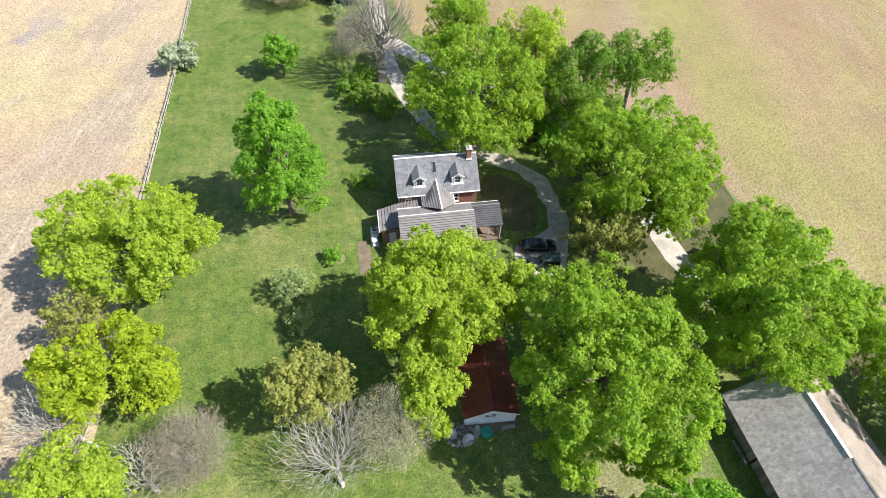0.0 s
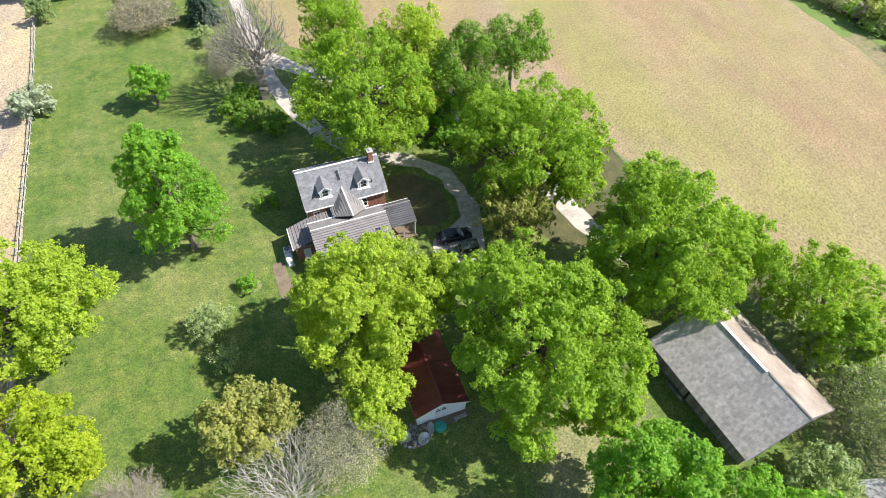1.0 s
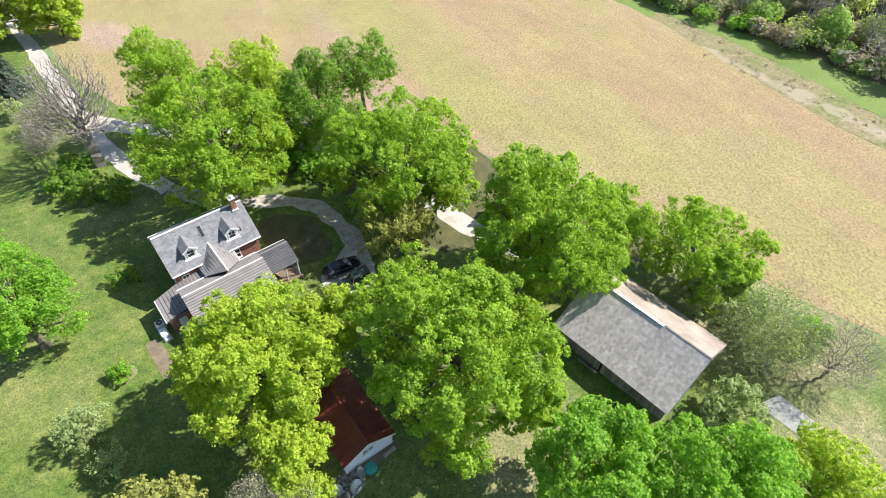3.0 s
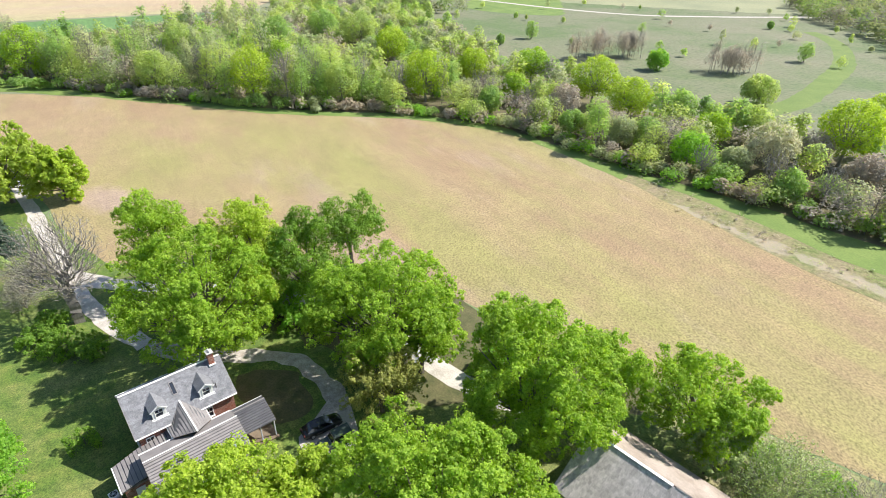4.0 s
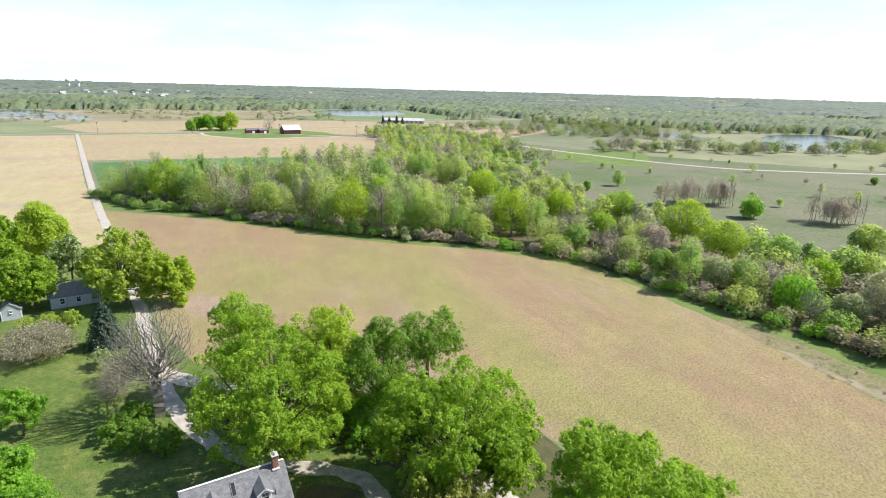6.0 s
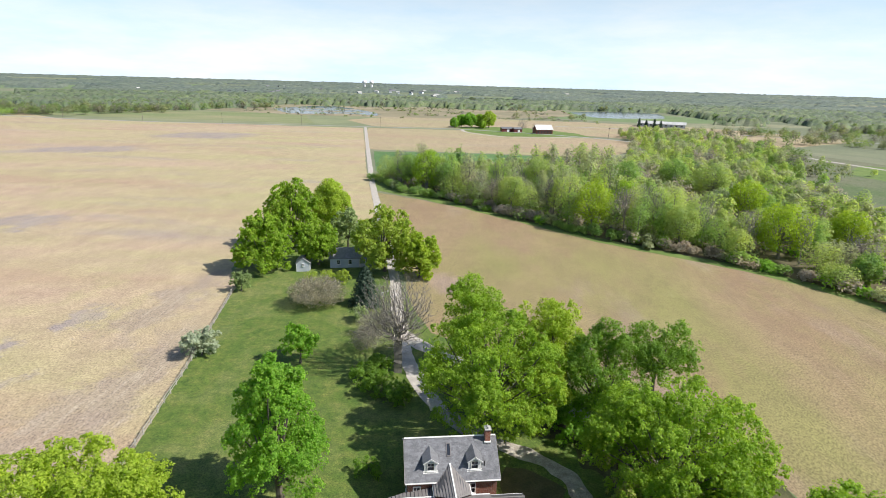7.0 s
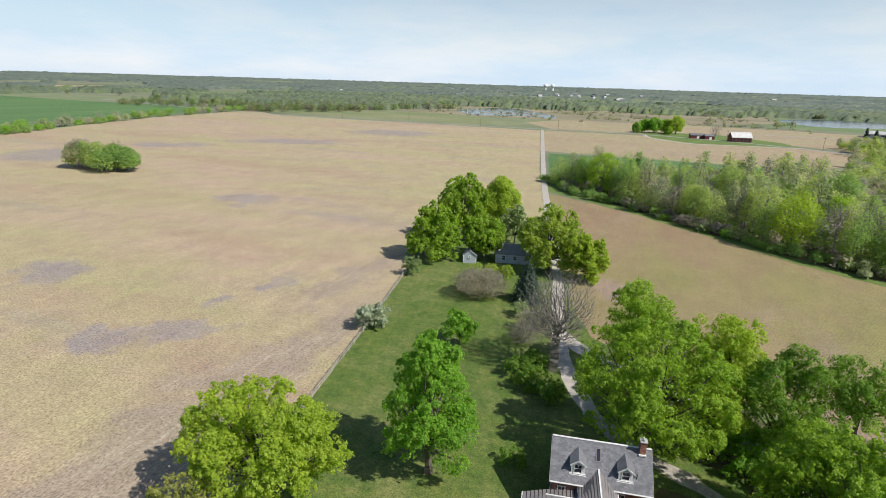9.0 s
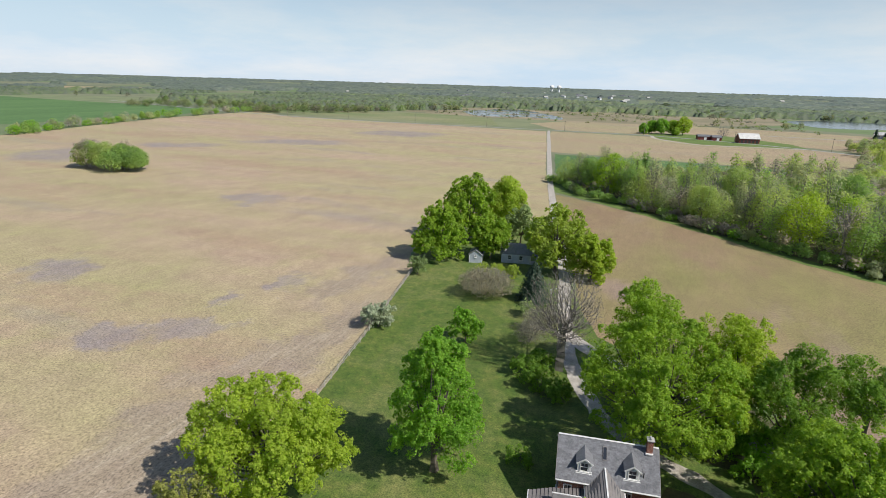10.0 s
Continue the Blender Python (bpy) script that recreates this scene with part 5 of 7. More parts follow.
def barn():
    b = thing("old_barn", "weathered grey board barn with a slate-grey shingle roof", "barn", BARN)
    L, W, ze, zr, ur, zee = 7.3, 5.8, 2.7, 6.8, -0.1, 4.0
    rng = random.Random(3)
    # roof
    west = part("roof_slope", slab([(ur, -L, zr), (ur, L, zr), (-W, L, ze), (-W, -L, ze)], 0.14), SHINGLE_OLD, b, "worn grey shingles")
    part("roof_slope", slab([(ur + 0.25, -L + 0.1, zr - 0.05), (ur + 0.25, L - 0.1, zr - 0.05), (W - 0.5, L, zee), (W - 0.5, -L, zee)], 0.14), ROOFTAN, b, "pale lichened roofing")
    run = Vector((-W - ur, 0, ze - zr))
    nrm = Vector((-(zr - ze), 0, W + ur)).normalized()
    bm = bmesh.new()
    n = 20
    for i in range(n):
        y = -L + 0.01 - rng.uniform(0, 0.4)
        while y < L - 0.02:
            y1 = y + rng.choice((0.3, 0.33, 0.36))
            lo, hi = max(y, -L + 0.01), min(y1, L - 0.01)
            if hi - lo > 0.06 and rng.random() > 0.008:
                p = Vector((ur, 0, zr)) + run * ((i + 0.0) / n) + nrm * 0.004
                q = Vector((ur, 0, zr)) + run * ((i + 1.0) / n) + nrm * rng.uniform(0.006, 0.011)
                add_slab(bm, [(p.x, lo + 0.005, p.z), (p.x, hi - 0.005, p.z), (q.x, hi - 0.005, q.z), (q.x, lo + 0.005, q.z)], 0.004)
            y = y1
    tagged(part("shingles", bm, SHINGLE_OLD, west), kind="stuff")
    part("ridge_flashing", box((ur + 0.02, 2.6, zr + 0.03), (0.3, 9.0, 0.05)), WHITE, b, "pale ridge flashing, partly missing")
    part("ridge_board", box((ur + 0.05, -4.7, zr - 0.02), (0.12, 5.1, 0.14)), OLDWOOD, b)
    for s in (-L, L):
        part("barge_board", slab([(ur, s - 0.03, zr + 0.01), (ur, s + 0.03, zr + 0.01), (-W, s + 0.03, ze + 0.01), (-W, s - 0.03, ze + 0.01)], 0.2), OLDWOOD, b)
        part("barge_board", slab([(ur, s - 0.03, zr - 0.04), (ur, s + 0.03, zr - 0.04), (W - 0.5, s + 0.03, zee + 0.01), (W - 0.5, s - 0.03, zee + 0.01)], 0.2), OLDWOOD, b)
    # board walls
    u0 = -W + 0.75
    for y0, y1 in ((-L + 0.3, -2.6), (4.4, L - 0.3)):
        y = y0
        while y < y1:
            part("board", box((u0, y + 0.14, 1.55), (0.05, 0.26, 3.1 + rng.uniform(-0.1, 0))), OLDWOOD, b)
            y += 0.285
    for y0, y1 in ((-2.4, 0.7), (0.95, 4.2)):
        d = part("barn_door", box((u0 - 0.06, (y0 + y1) / 2, 0.4), (0.05, y1 - y0, 0.16)), OLDWOOD, b, "silvered plank sliding door")
        part("rail", box((u0 - 0.06, (y0 + y1) / 2, 2.3), (0.05, y1 - y0, 0.16)), OLDWOOD, d)
        y = y0
        while y < y1 - 0.1:
            part("plank", box((u0 - 0.11, y + 0.17, 1.4 + rng.uniform(-0.05, 0.05)), (0.04, 0.32, 2.7)), OLDWOOD, d)
            y += 0.345
    part("east_wall", box((W - 0.9, 0, 1.85), (0.1, 2 * L - 0.6, 3.5)), OLDWOOD, b)
    for s in (-1, 1):
        u = -W + 0.8
        while u < W - 1.1:
            top = (zr + (u - ur) * (zr - ze) / (W + ur) if u < ur else zr - (u - ur) * (zr - zee) / (W - ur)) - 0.3
            part("board", box((u + 0.14, s * (L - 0.35), top / 2), (0.26, 0.05, top)), OLDWOOD, b)
            u += 0.285
    part("sill_beam", box((u0 - 0.5, 2.0, 0.16), (0.3, 2.6, 0.3), 0, 0.03), OLDWOOD, b)
    part("earth_floor", box((0, 0, 0.05), (2 * W - 1.6, 2 * L - 0.8, 0.1)), SOIL, b)


barn()


# ---- vehicles ----
def wheel(parent, x, y, r, w=0.22):
    t = part("wheel", tube((x, y - w / 2, r), (x, y + w / 2, r), r, n=18), TYRE, parent)
    part("rim", tube((x, y - w / 2 - 0.01, r), (x, y + w / 2 + 0.01, r), r * 0.62, n=12), STEEL, t)


def loft(rings):
    """A closed skin through rings of equally many points."""
    bm = bmesh.new()
    vs = [[bm.verts.new(p) for p in ring] for ring in rings]
    n = len(vs[0])
    for a, b in zip(vs, vs[1:]):
        for i in range(n):
            j = (i + 1) % n
            bm.faces.new((a[i], a[j], b[j], b[i]))
    bm.faces.new(vs[0][::-1])
    bm.faces.new(vs[-1])
    return bm


def car_ring(x, w, z0, z1, shoulder=0.12):
    return [(x, -w + 0.06, z0), (x, w - 0.06, z0), (x, w, z0 + 0.18), (x, w, z1 - shoulder), (x, w - shoulder, z1), (x, -w + shoulder, z1), (x, -w, z1 - shoulder), (x, -w, z0 + 0.18)]


def sedan(m):
    c = thing("sedan_car", "black sedan with dark windows parked on the gravel", "car", m)
    part("body", loft([car_ring(-2.42, 0.7, 0.38, 0.72), car_ring(-2.2, 0.86, 0.26, 0.93), car_ring(-1.4, 0.92, 0.22, 0.98), car_ring(0.6, 0.92, 0.22, 0.96), car_ring(1.9, 0.88, 0.24, 0.86), car_ring(2.3, 0.8, 0.3, 0.74), car_ring(2.42, 0.66, 0.38, 0.62)]), CARBLACK, c, smooth=True)

    def top(x, w, z):
        return [(x, -w, z), (x, w, z)]

    gh = [(-2.0, 0.7, 0.95), (-1.35, 0.58, 1.4), (-0.5, 0.58, 1.46), (0.25, 0.57, 1.42), (1.15, 0.7, 0.93)]
    bm = bmesh.new()
    up = [[bm.verts.new(p) for p in top(*g)] for g in gh]
    lo = [[bm.verts.new((x, s * 0.8, 0.93)) for s in (-1, 1)] for x, _, _ in gh]
    for i in range(4):
        for k in (0, 1):
            if i in (0, 3):
                pass
            bm.faces.new((up[i][k], up[i + 1][k], lo[i + 1][k], lo[i][k]))
    bm.faces.new((up[0][0], up[0][1], up[1][1], up[1][0]))
    bm.faces.new((up[3][0], up[3][1], up[4][1], up[4][0]))
    part("glasshouse", bm, PANECAR, c, "dark tinted glass")
    part("roof", slab([(-1.38, -0.6, 1.42), (0.28, -0.58, 1.44), (0.28, 0.58, 1.44), (-1.38, 0.6, 1.42)], 0.05), CARBLACK, c)
    for x in (-1.4, 1.45):
        for y in (-0.82, 0.82):
            wheel(c, x, y, 0.33)
    for y in (-0.62, 0.62):
        part("headlight", box((2.28, y, 0.66), (0.16, 0.3, 0.12), 0, 0.03), STEEL, c)
        part("tail_light", box((-2.36, y, 0.76), (0.1, 0.32, 0.13), 0, 0.02), REDROOF, c)
        part("wing_mirror", box((0.75, y * 1.55, 0.99), (0.14, 0.2, 0.12), 0, 0.03), CARBLACK, c)


sedan(pose(12.4, 46.1, 0.12, 0, 0, 3))


def jeep(m):
    c = thing("utility_vehicle", "dark green utility vehicle with pale windscreen frame, parked by the sedan", "car", m)
    part("body", loft([car_ring(-2.0, 0.82, 0.4, 1.0), car_ring(-1.9, 0.86, 0.36, 1.06), car_ring(0.4, 0.86, 0.36, 1.06), car_ring(0.6, 0.82, 0.38, 1.02), car_ring(1.8, 0.76, 0.4, 0.98), car_ring(1.95, 0.72, 0.44, 0.9)]), CARGREEN, c)
    part("cab", loft([[(x, y, z) for y, z in ((-0.78, 1.05), (0.78, 1.05), (0.68, 1.72), (-0.68, 1.72))] for x in (-1.9, 0.2)]), PANECAR, c, "dark side glass")
    part("roof", box((-0.85, 0, 1.76), (2.2, 1.44, 0.08), 0, 0.03), CARGREEN, c)
    w = part("windscreen", slab([(0.24, -0.7, 1.74), (0.24, 0.7, 1.74), (0.58, 0.78, 1.06), (0.58, -0.78, 1.06)], 0.04), STEEL, c, "pale windscreen frame")
    part("pane", slab([(0.285, -0.6, 1.68), (0.285, 0.6, 1.68), (0.57, 0.66, 1.12), (0.57, -0.66, 1.12)], 0.02), PANECAR, w)
    part("bonnet", box((1.2, 0, 1.0), (1.15, 1.3, 0.06), 0, 0.02), CARGREEN, c)
    for x in (-1.3, 1.3):
        for y in (-0.8, 0.8):
            wheel(c, x, y, 0.38, 0.24)
    part("bumper", box((2.02, 0, 0.55), (0.14, 1.5, 0.16), 0, 0.03), BLACKTRIM, c)
    for y in (-0.52, 0.52):
        part("headlight", tube((1.94, y, 0.78), (1.99, y, 0.78), 0.11, n=14), STEEL, c)


jeep(pose(12.9, 43.2, 0.12, 0, 0, 183))


# ---- fence ----
def fence(name, pts, label, spacing=2.6):
    f = thing(name, label, "fence")
    line = np.array(pts, float)
    seg = np.linalg.norm(np.diff(line, axis=0), axis=1)
    s = np.r_[0, np.cumsum(seg)]
    n = int(s[-1] / spacing)
    px = [np.array([np.interp(k * s[-1] / n, s, line[:, i]) for i in (0, 1)]) for k in range(n + 1)]
    rng = random.Random(2)
    for p in px:
        part("post", box((p[0], p[1], 0.62), (0.16, 0.16, 1.25 + rng.uniform(-0.06, 0.06)), rng.uniform(0, 1), 0.015), FENCEWOOD, f)
    for a, b in zip(px, px[1:]):
        for z in (0.45, 0.95):
            j = [rng.uniform(-0.06, 0.06) for _ in range(2)]
            part("rail", tube((a[0], a[1], z + j[0]), (b[0], b[1], z + j[1]), 0.065, 0.055, 5), FENCEWOOD, f)
    return f


fence("rail_fence", [(-35.4, 8), (-35.9, 22), (-43.0, 58), (-46.8, 80), (-52.4, 108), (-54.9, 119)], "long silvered split-rail fence between lawn and field")


# ---- yard pole ----
def yard_pole():
    p = thing("yard_light_pole", "wooden utility pole with an arm lamp beside the drive", "utility pole", pose(-16.4, 100.0, 0))
    part("pole", tube((0, 0, 0), (0, 0, 9.2), 0.16, 0.11, 10), POLEWOOD, p)
    part("lamp_arm", tube((0, 0, 8.0), (0.9, -0.5, 8.35), 0.03), STEEL, p)
    part("lamp_head", tube((0.9, -0.5, 8.2), (0.9, -0.5, 8.45), 0.2, 0.1, 12), STEEL, p)
    part("transformer", tube((-0.1, -0.3, 7.0), (-0.1, -0.3, 7.9), 0.22, n=12), STEEL, p)
    part("crossarm", box((0, 0, 8.9), (1.6, 0.1, 0.12), 0.5), POLEWOOD, p)


yard_pole()

# ---- trees about the house ----
YG = "broad oak with fresh yellow-green spring leaves"
tree("tree", "wide-spreading tree with pale yellow-green leaves beside the field", -35.0, 38.6, 9.0, 8.9, 6.2, LEAF_YG, 26000, ry=7.6, lobes=18)
tree("maple_tree", "tall tapering maple with mid-green leaves on the lawn", -20.9, 51.6, 9.6, 5.4, 9.2, LEAF_MID, 22000, taper=0.3, lobes=34)
tree("tree", "low spreading tree with bright lime-yellow leaves by the fence", -32.4, 24.2, 6.2, 7.0, 4.6, LEAF_LIME, 15000, ry=5.4, lobes=13)
tree("tree", "thin olive-brown budding tree among fuller ones", -38.2, 30.6, 5.4, 3.6, 4.2, LEAF_OLIVE, 5500, 0.18, lobes=14, bark=BARKGREY)
tree("young_tree", "small round dark-green tree on the lawn", -28.6, 84.4, 4.1, 2.9, 3.0, LEAF_MID, 4200, 0.28, lobes=9)
tree("silver_bush", "large silvery-green bush at the fence", -46.7, 85.3, 2.3, 3.3, 2.3, LEAF_SILVER, 4200, 0.26, lobes=10, category="bush")
tree("oak_tree", YG + " behind the house", 3.7, 66.7, 9.7, 10.1, 8.1, LEAF_BRIGHT, 35000, lobes=20)
tree("tree", "rounded deep green tree at the drive", 1.0, 86.5, 10.2, 5.8, 6.0, LEAF_BRIGHT, 11000, lobes=11)
tree("tree", "smaller yellow-green tree hanging over the drive", 10.6, 67.6, 7.4, 3.6, 4.2, LEAF_YG, 6500, lobes=9)
tree("tree", "pale yellow-green tree at the field's edge", 12.7, 75.2, 10.8, 5.8, 6.6, LEAF_YG, 12000, lobes=12)
tree("tree", "dark-leaved tree among paler oaks", 19.6, 69.6, 8.8, 6.0, 7.0, LEAF_DARK, 13000, ry=5.2, lobes=14)
tree("tree", "tall tree with open dark-green crown at the field's edge", 28.2, 73.4, 10.4, 5.6, 5.0, LEAF_DARK, 8000, ry=4.6, lobes=10, loose=1.25)
tree("oak_tree", YG + " beside the drive", 24.2, 52.6, 9.2, 10.4, 7.8, LEAF_BRIGHT, 36000, ry=10.0, lobes=30)
tree("tree", "fresh green tree leaning over the gravel loop", 19.6, 57.6, 7.6, 4.2, 5.0, LEAF_BRIGHT, 8000, lobes=10)
tree("tree", "slender fresh green tree between two oaks beside the track", 27.4, 48.6, 6.6, 3.0, 4.2, LEAF_BRIGHT, 6000, lobes=9)
tree("yew_tree", "brownish-green feathery evergreen below the oaks", 19.8, 45.0, 5.0, 5.2, 4.4, LEAF_OLIVE, 7000, 0.22, lobes=10)
tree("oak_tree", YG + " in front of the house", -0.8, 31.6, 9.2, 7.5, 6.6, LEAF_YG, 30000, ry=7.6, lobes=18)
tree("tree", "small yellow-green tree beside the shed", -0.8, 22.6, 6.2, 3.2, 3.4, LEAF_YG, 6000, lobes=8)
tree("oak_tree", "huge oak with fresh green leaves over the shed", 15.8, 24.2, 9.2, 9.0, 7.0, LEAF_BRIGHT, 46000, ry=11.4, lobes=26)
tree("tree", "yellow-green tree between two larger oaks", 7.2, 34.0, 8.0, 3.0, 3.6, LEAF_YG, 6000, lobes=9)
tree("oak_tree", "tall oak with fresh green leaves over the barn's end", 32.6, 32.2, 10.0, 8.2, 7.8, LEAF_BRIGHT, 36000, ry=9.8, lobes=20)
tree("tree", "slim yellow-green tree behind the barn", 43.2, 30.6, 6.8, 3.8, 5.2, LEAF_BRIGHT, 7000, lobes=9)
tree("tree", "rounded bright green tree at the field behind the barn", 48.6, 22.6, 7.0, 7.0, 5.2, LEAF_BRIGHT, 17000, lobes=14)
tree("tree", "pale olive-green small tree behind the barn", 46.8, 19.0, 4.6, 3.5, 3.3, LEAF_MINT, 5000, 0.22, lobes=9)
bare_tree("budding_tree", "thin pale-green budding tree with grey twigs beyond the barn", 49.0, 12.2, 8.4, 5.4, BARKGREY, 0.18, 2400, 13000, LEAF_MINT, leaf=0.15, low=0.05)
bare_tree("bare_tree", "grey leafless tree beyond the barn", 52.5, 6.0, 8.5, 4.0, BARKGREY, 0.18, 1500, 2500, LEAF_BUD)
tree("maple_tree", "dense maple with rich green leaves near the barn", 20.7, 8.9, 8.6, 5.2, 5.6, LEAF_MID, 17000, lobes=14)
tree("maple_tree", "dense maple with rich green leaves near the barn", 27.4, 2.0, 8.8, 6.0, 5.9, LEAF_MID, 19000, lobes=14)
tree("tree", "yellow-green tree south of the barn", 38.5, -1.6, 5.0, 4.6, 4.0, LEAF_YG, 8000, lobes=10)
tree("bush", "pale green bush at the barn's gable", 38.9, 7.9, 2.6, 3.2, 2.5, LEAF_MINT, 5000, 0.2, lobes=9, category="bush")
tree("tree", "olive-yellow tree in early leaf on the lawn", -12.7, 22.9, 6.2, 4.1, 5.0, LEAF_OLIVE, 8500, 0.24, lobes=11)
bare_tree("budding_tree", "grey tree coming into cream-green bud on the lawn", -4.4, 19.6, 9.4, 3.9, BARKGREY, 0.16, 2800, 14000, LEAF_CREAM, leaf=0.08)
bare_tree("white_bare_tree", "leafless tree with white bark and spreading limbs", -9.1, 15.6, 9.0, 5.0, BARKWHITE, 0.24, 2600, low=0.12, lean=(-1.2, 2.2), thin=0.014)
bare_tree("budding_tree", "rounded pinkish-grey budding tree on the lawn", -23.8, 17.6, 7.2, 4.0, BARKGREY, 0.14, 3600, 18000, LEAF_PINK, leaf=0.07, low=0.05)
bare_tree("bare_tree", "grey leafless tree beside the fence", -34.0, 18.6, 8.4, 4.2, BARKWHITE, 0.2, 1500, lean=(-3.0, 1.2))
bare_tree("white_bare_tree", "small leafless tree with pale bark", -26.6, 14.6, 6.2, 3.2, BARKWHITE, 0.24, 700, low=0.08, lean=(-1.6, 1.2))
tree("tree", "yellow-green tree at the field corner", -32.2, 12.9, 6.0, 4.6, 4.4, LEAF_YG, 8000, lobes=10)
tree("young_tree", "thin pale young tree on the lawn", -17.8, 37.6, 2.4, 2.1, 2.2, LEAF_MINT, 3000, 0.15, lobes=9, loose=1.3)
tree("young_tree", "thin pale sapling on the lawn", -16.1, 32.9, 1.7, 1.5, 1.5, LEAF_MINT, 900, 0.15, lobes=6, loose=1.3)
tree("bush", "small dark green bush in a mulched bed", -14.0, 43.4, 0.8, 1.2, 0.8, LEAF_MID, 1200, 0.18, lobes=6, category="bush")
tree("shrub", "dark blue-green low shrub at the lawn's edge", -11.6, 57.4, 0.7, 1.7, 0.6, LEAF_DARK, 1300, 0.16, lobes=6, category="bush")
for x, y, r in ((-16.5, 79.5, 2.6), (-12.8, 76.0, 3.0), (-10.2, 74.0, 2.4), (-14.5, 83.0, 2.0)):
    tree("bramble_bush", "tangled dark green bramble under the bare tree", x, y, 1.3, r, 1.3, LEAF_DARK, 2200, 0.24, lobes=8, group="brambles under the bare tree", category="bush")
for x, y, r in ((15.5, 66.5, 2.6), (20.5, 64.0, 2.8), (24.0, 69.5, 2.8), (27.5, 67.0, 2.6), (30.0, 71.0, 2.2), (17.5, 73.5, 2.6), (14.0, 70.5, 2.2), (35.5, 44.0, 2.4), (38, 38, 2.4), (52, 16, 2.2), (55, 10, 2.0)):
    tree("undergrowth_shrub", "leafy green undergrowth below the tree row", x, y, 1.7, r, 1.8, LEAF_MID, 2300, 0.26, lobes=8, group="undergrowth along the track", category="bush")
bare_tree("bare_tree", "big grey leafless tree forking low beside the drive", -11.2, 83.0, 18.0, 6.4, BARKGREY, 0.8, 2600, 3000, LEAF_BUD, leaf=0.13, low=0.26, thin=0.024)
spruce("spruce", "dark blue-green spruce beside the drive", -22.3, 111.5, 9.2, 4.0, 14000)
bare_tree("flowering_tree", "wide brownish budding crab tree on the lawn", -33.0, 110.6, 6.0, 6.4, BARKGREY, 0.2, 3000, 9000, LEAF_BUD, leaf=0.2, low=0.1, thin=0.024)
tree("small_tree", "small ragged olive-green tree at the fence's end", -52.4, 116.4, 2.6, 2.2, 2.3, LEAF_PALE, 2400, 0.22, lobes=8)
tree("tree", "dense green tree by the grey cottage", -52.4, 130.5, 8.0, 6.9, 7.6, LEAF_BRIGHT, 21000, 0.36, taper=0.25, lobes=26)
tree("tree", "tall dense green tree behind the grey cottage", -51.6, 152.0, 9.6, 8.4, 9.6, LEAF_BRIGHT, 26000, 0.38, taper=0.2, lobes=28)
tree("tree", "yellow-green tree behind the grey cottage", -44.6, 170.0, 9.0, 6.4, 8.4, LEAF_YG, 14000, 0.4, lobes=20)
tree("tree", "green tree spreading over the grey cottage", -40.0, 137.4, 6.2, 5.8, 5.6, LEAF_BRIGHT, 15000, 0.36, lobes=22)
tree("tree", "large olive-yellow tree beside the drive", -21.6, 134.5, 8.4, 8.4, 8.2, LEAF_GOLD, 24000, 0.36, lobes=26)
tree("tree", "bright green tree beside the field", -12.4, 130.6, 5.6, 5.0, 5.8, LEAF_YG, 12000, 0.36, lobes=18)
tree("tree", "grey-green young tree behind the cottage", -35.4, 152.5, 6.4, 4.8, 5.4, LEAF_MINT, 7500, 0.34, lobes=14)


for x, y, r in ((-34.0, 124.6, 2.0), (-30.4, 124.6, 1.8), (-37.6, 123.0, 1.6)):
    tree("flowering_shrub", "straggly yellow-green flowering shrub before the cottage", x, y, 1.5, r, 1.5, LEAF_GOLD, 1500, 0.2, lobes=8, loose=1.3, group="shrubs before the cottage", category="bush")
for x, y, w, h in ((-18.2, 96.4, 3.0, 5.0), (-18.2, 91.0, 3.2, 4.4), (-15.6, 98.4, 2.4, 5.4)):
    bare_tree("bare_thicket", "tangle of grey leafless shrubs beside the drive", x, y, h, w, BARKGREY, 0.1, 1300, 1500, LEAF_BUD, leaf=0.14, low=0.02, thin=0.024, group="leafless thicket by the drive", category="bush")
tree("bush", "pale green bush at the thicket's edge", -22.0, 103.4, 1.5, 1.7, 1.5, LEAF_MINT, 1500, 0.2, lobes=8, category="bush")


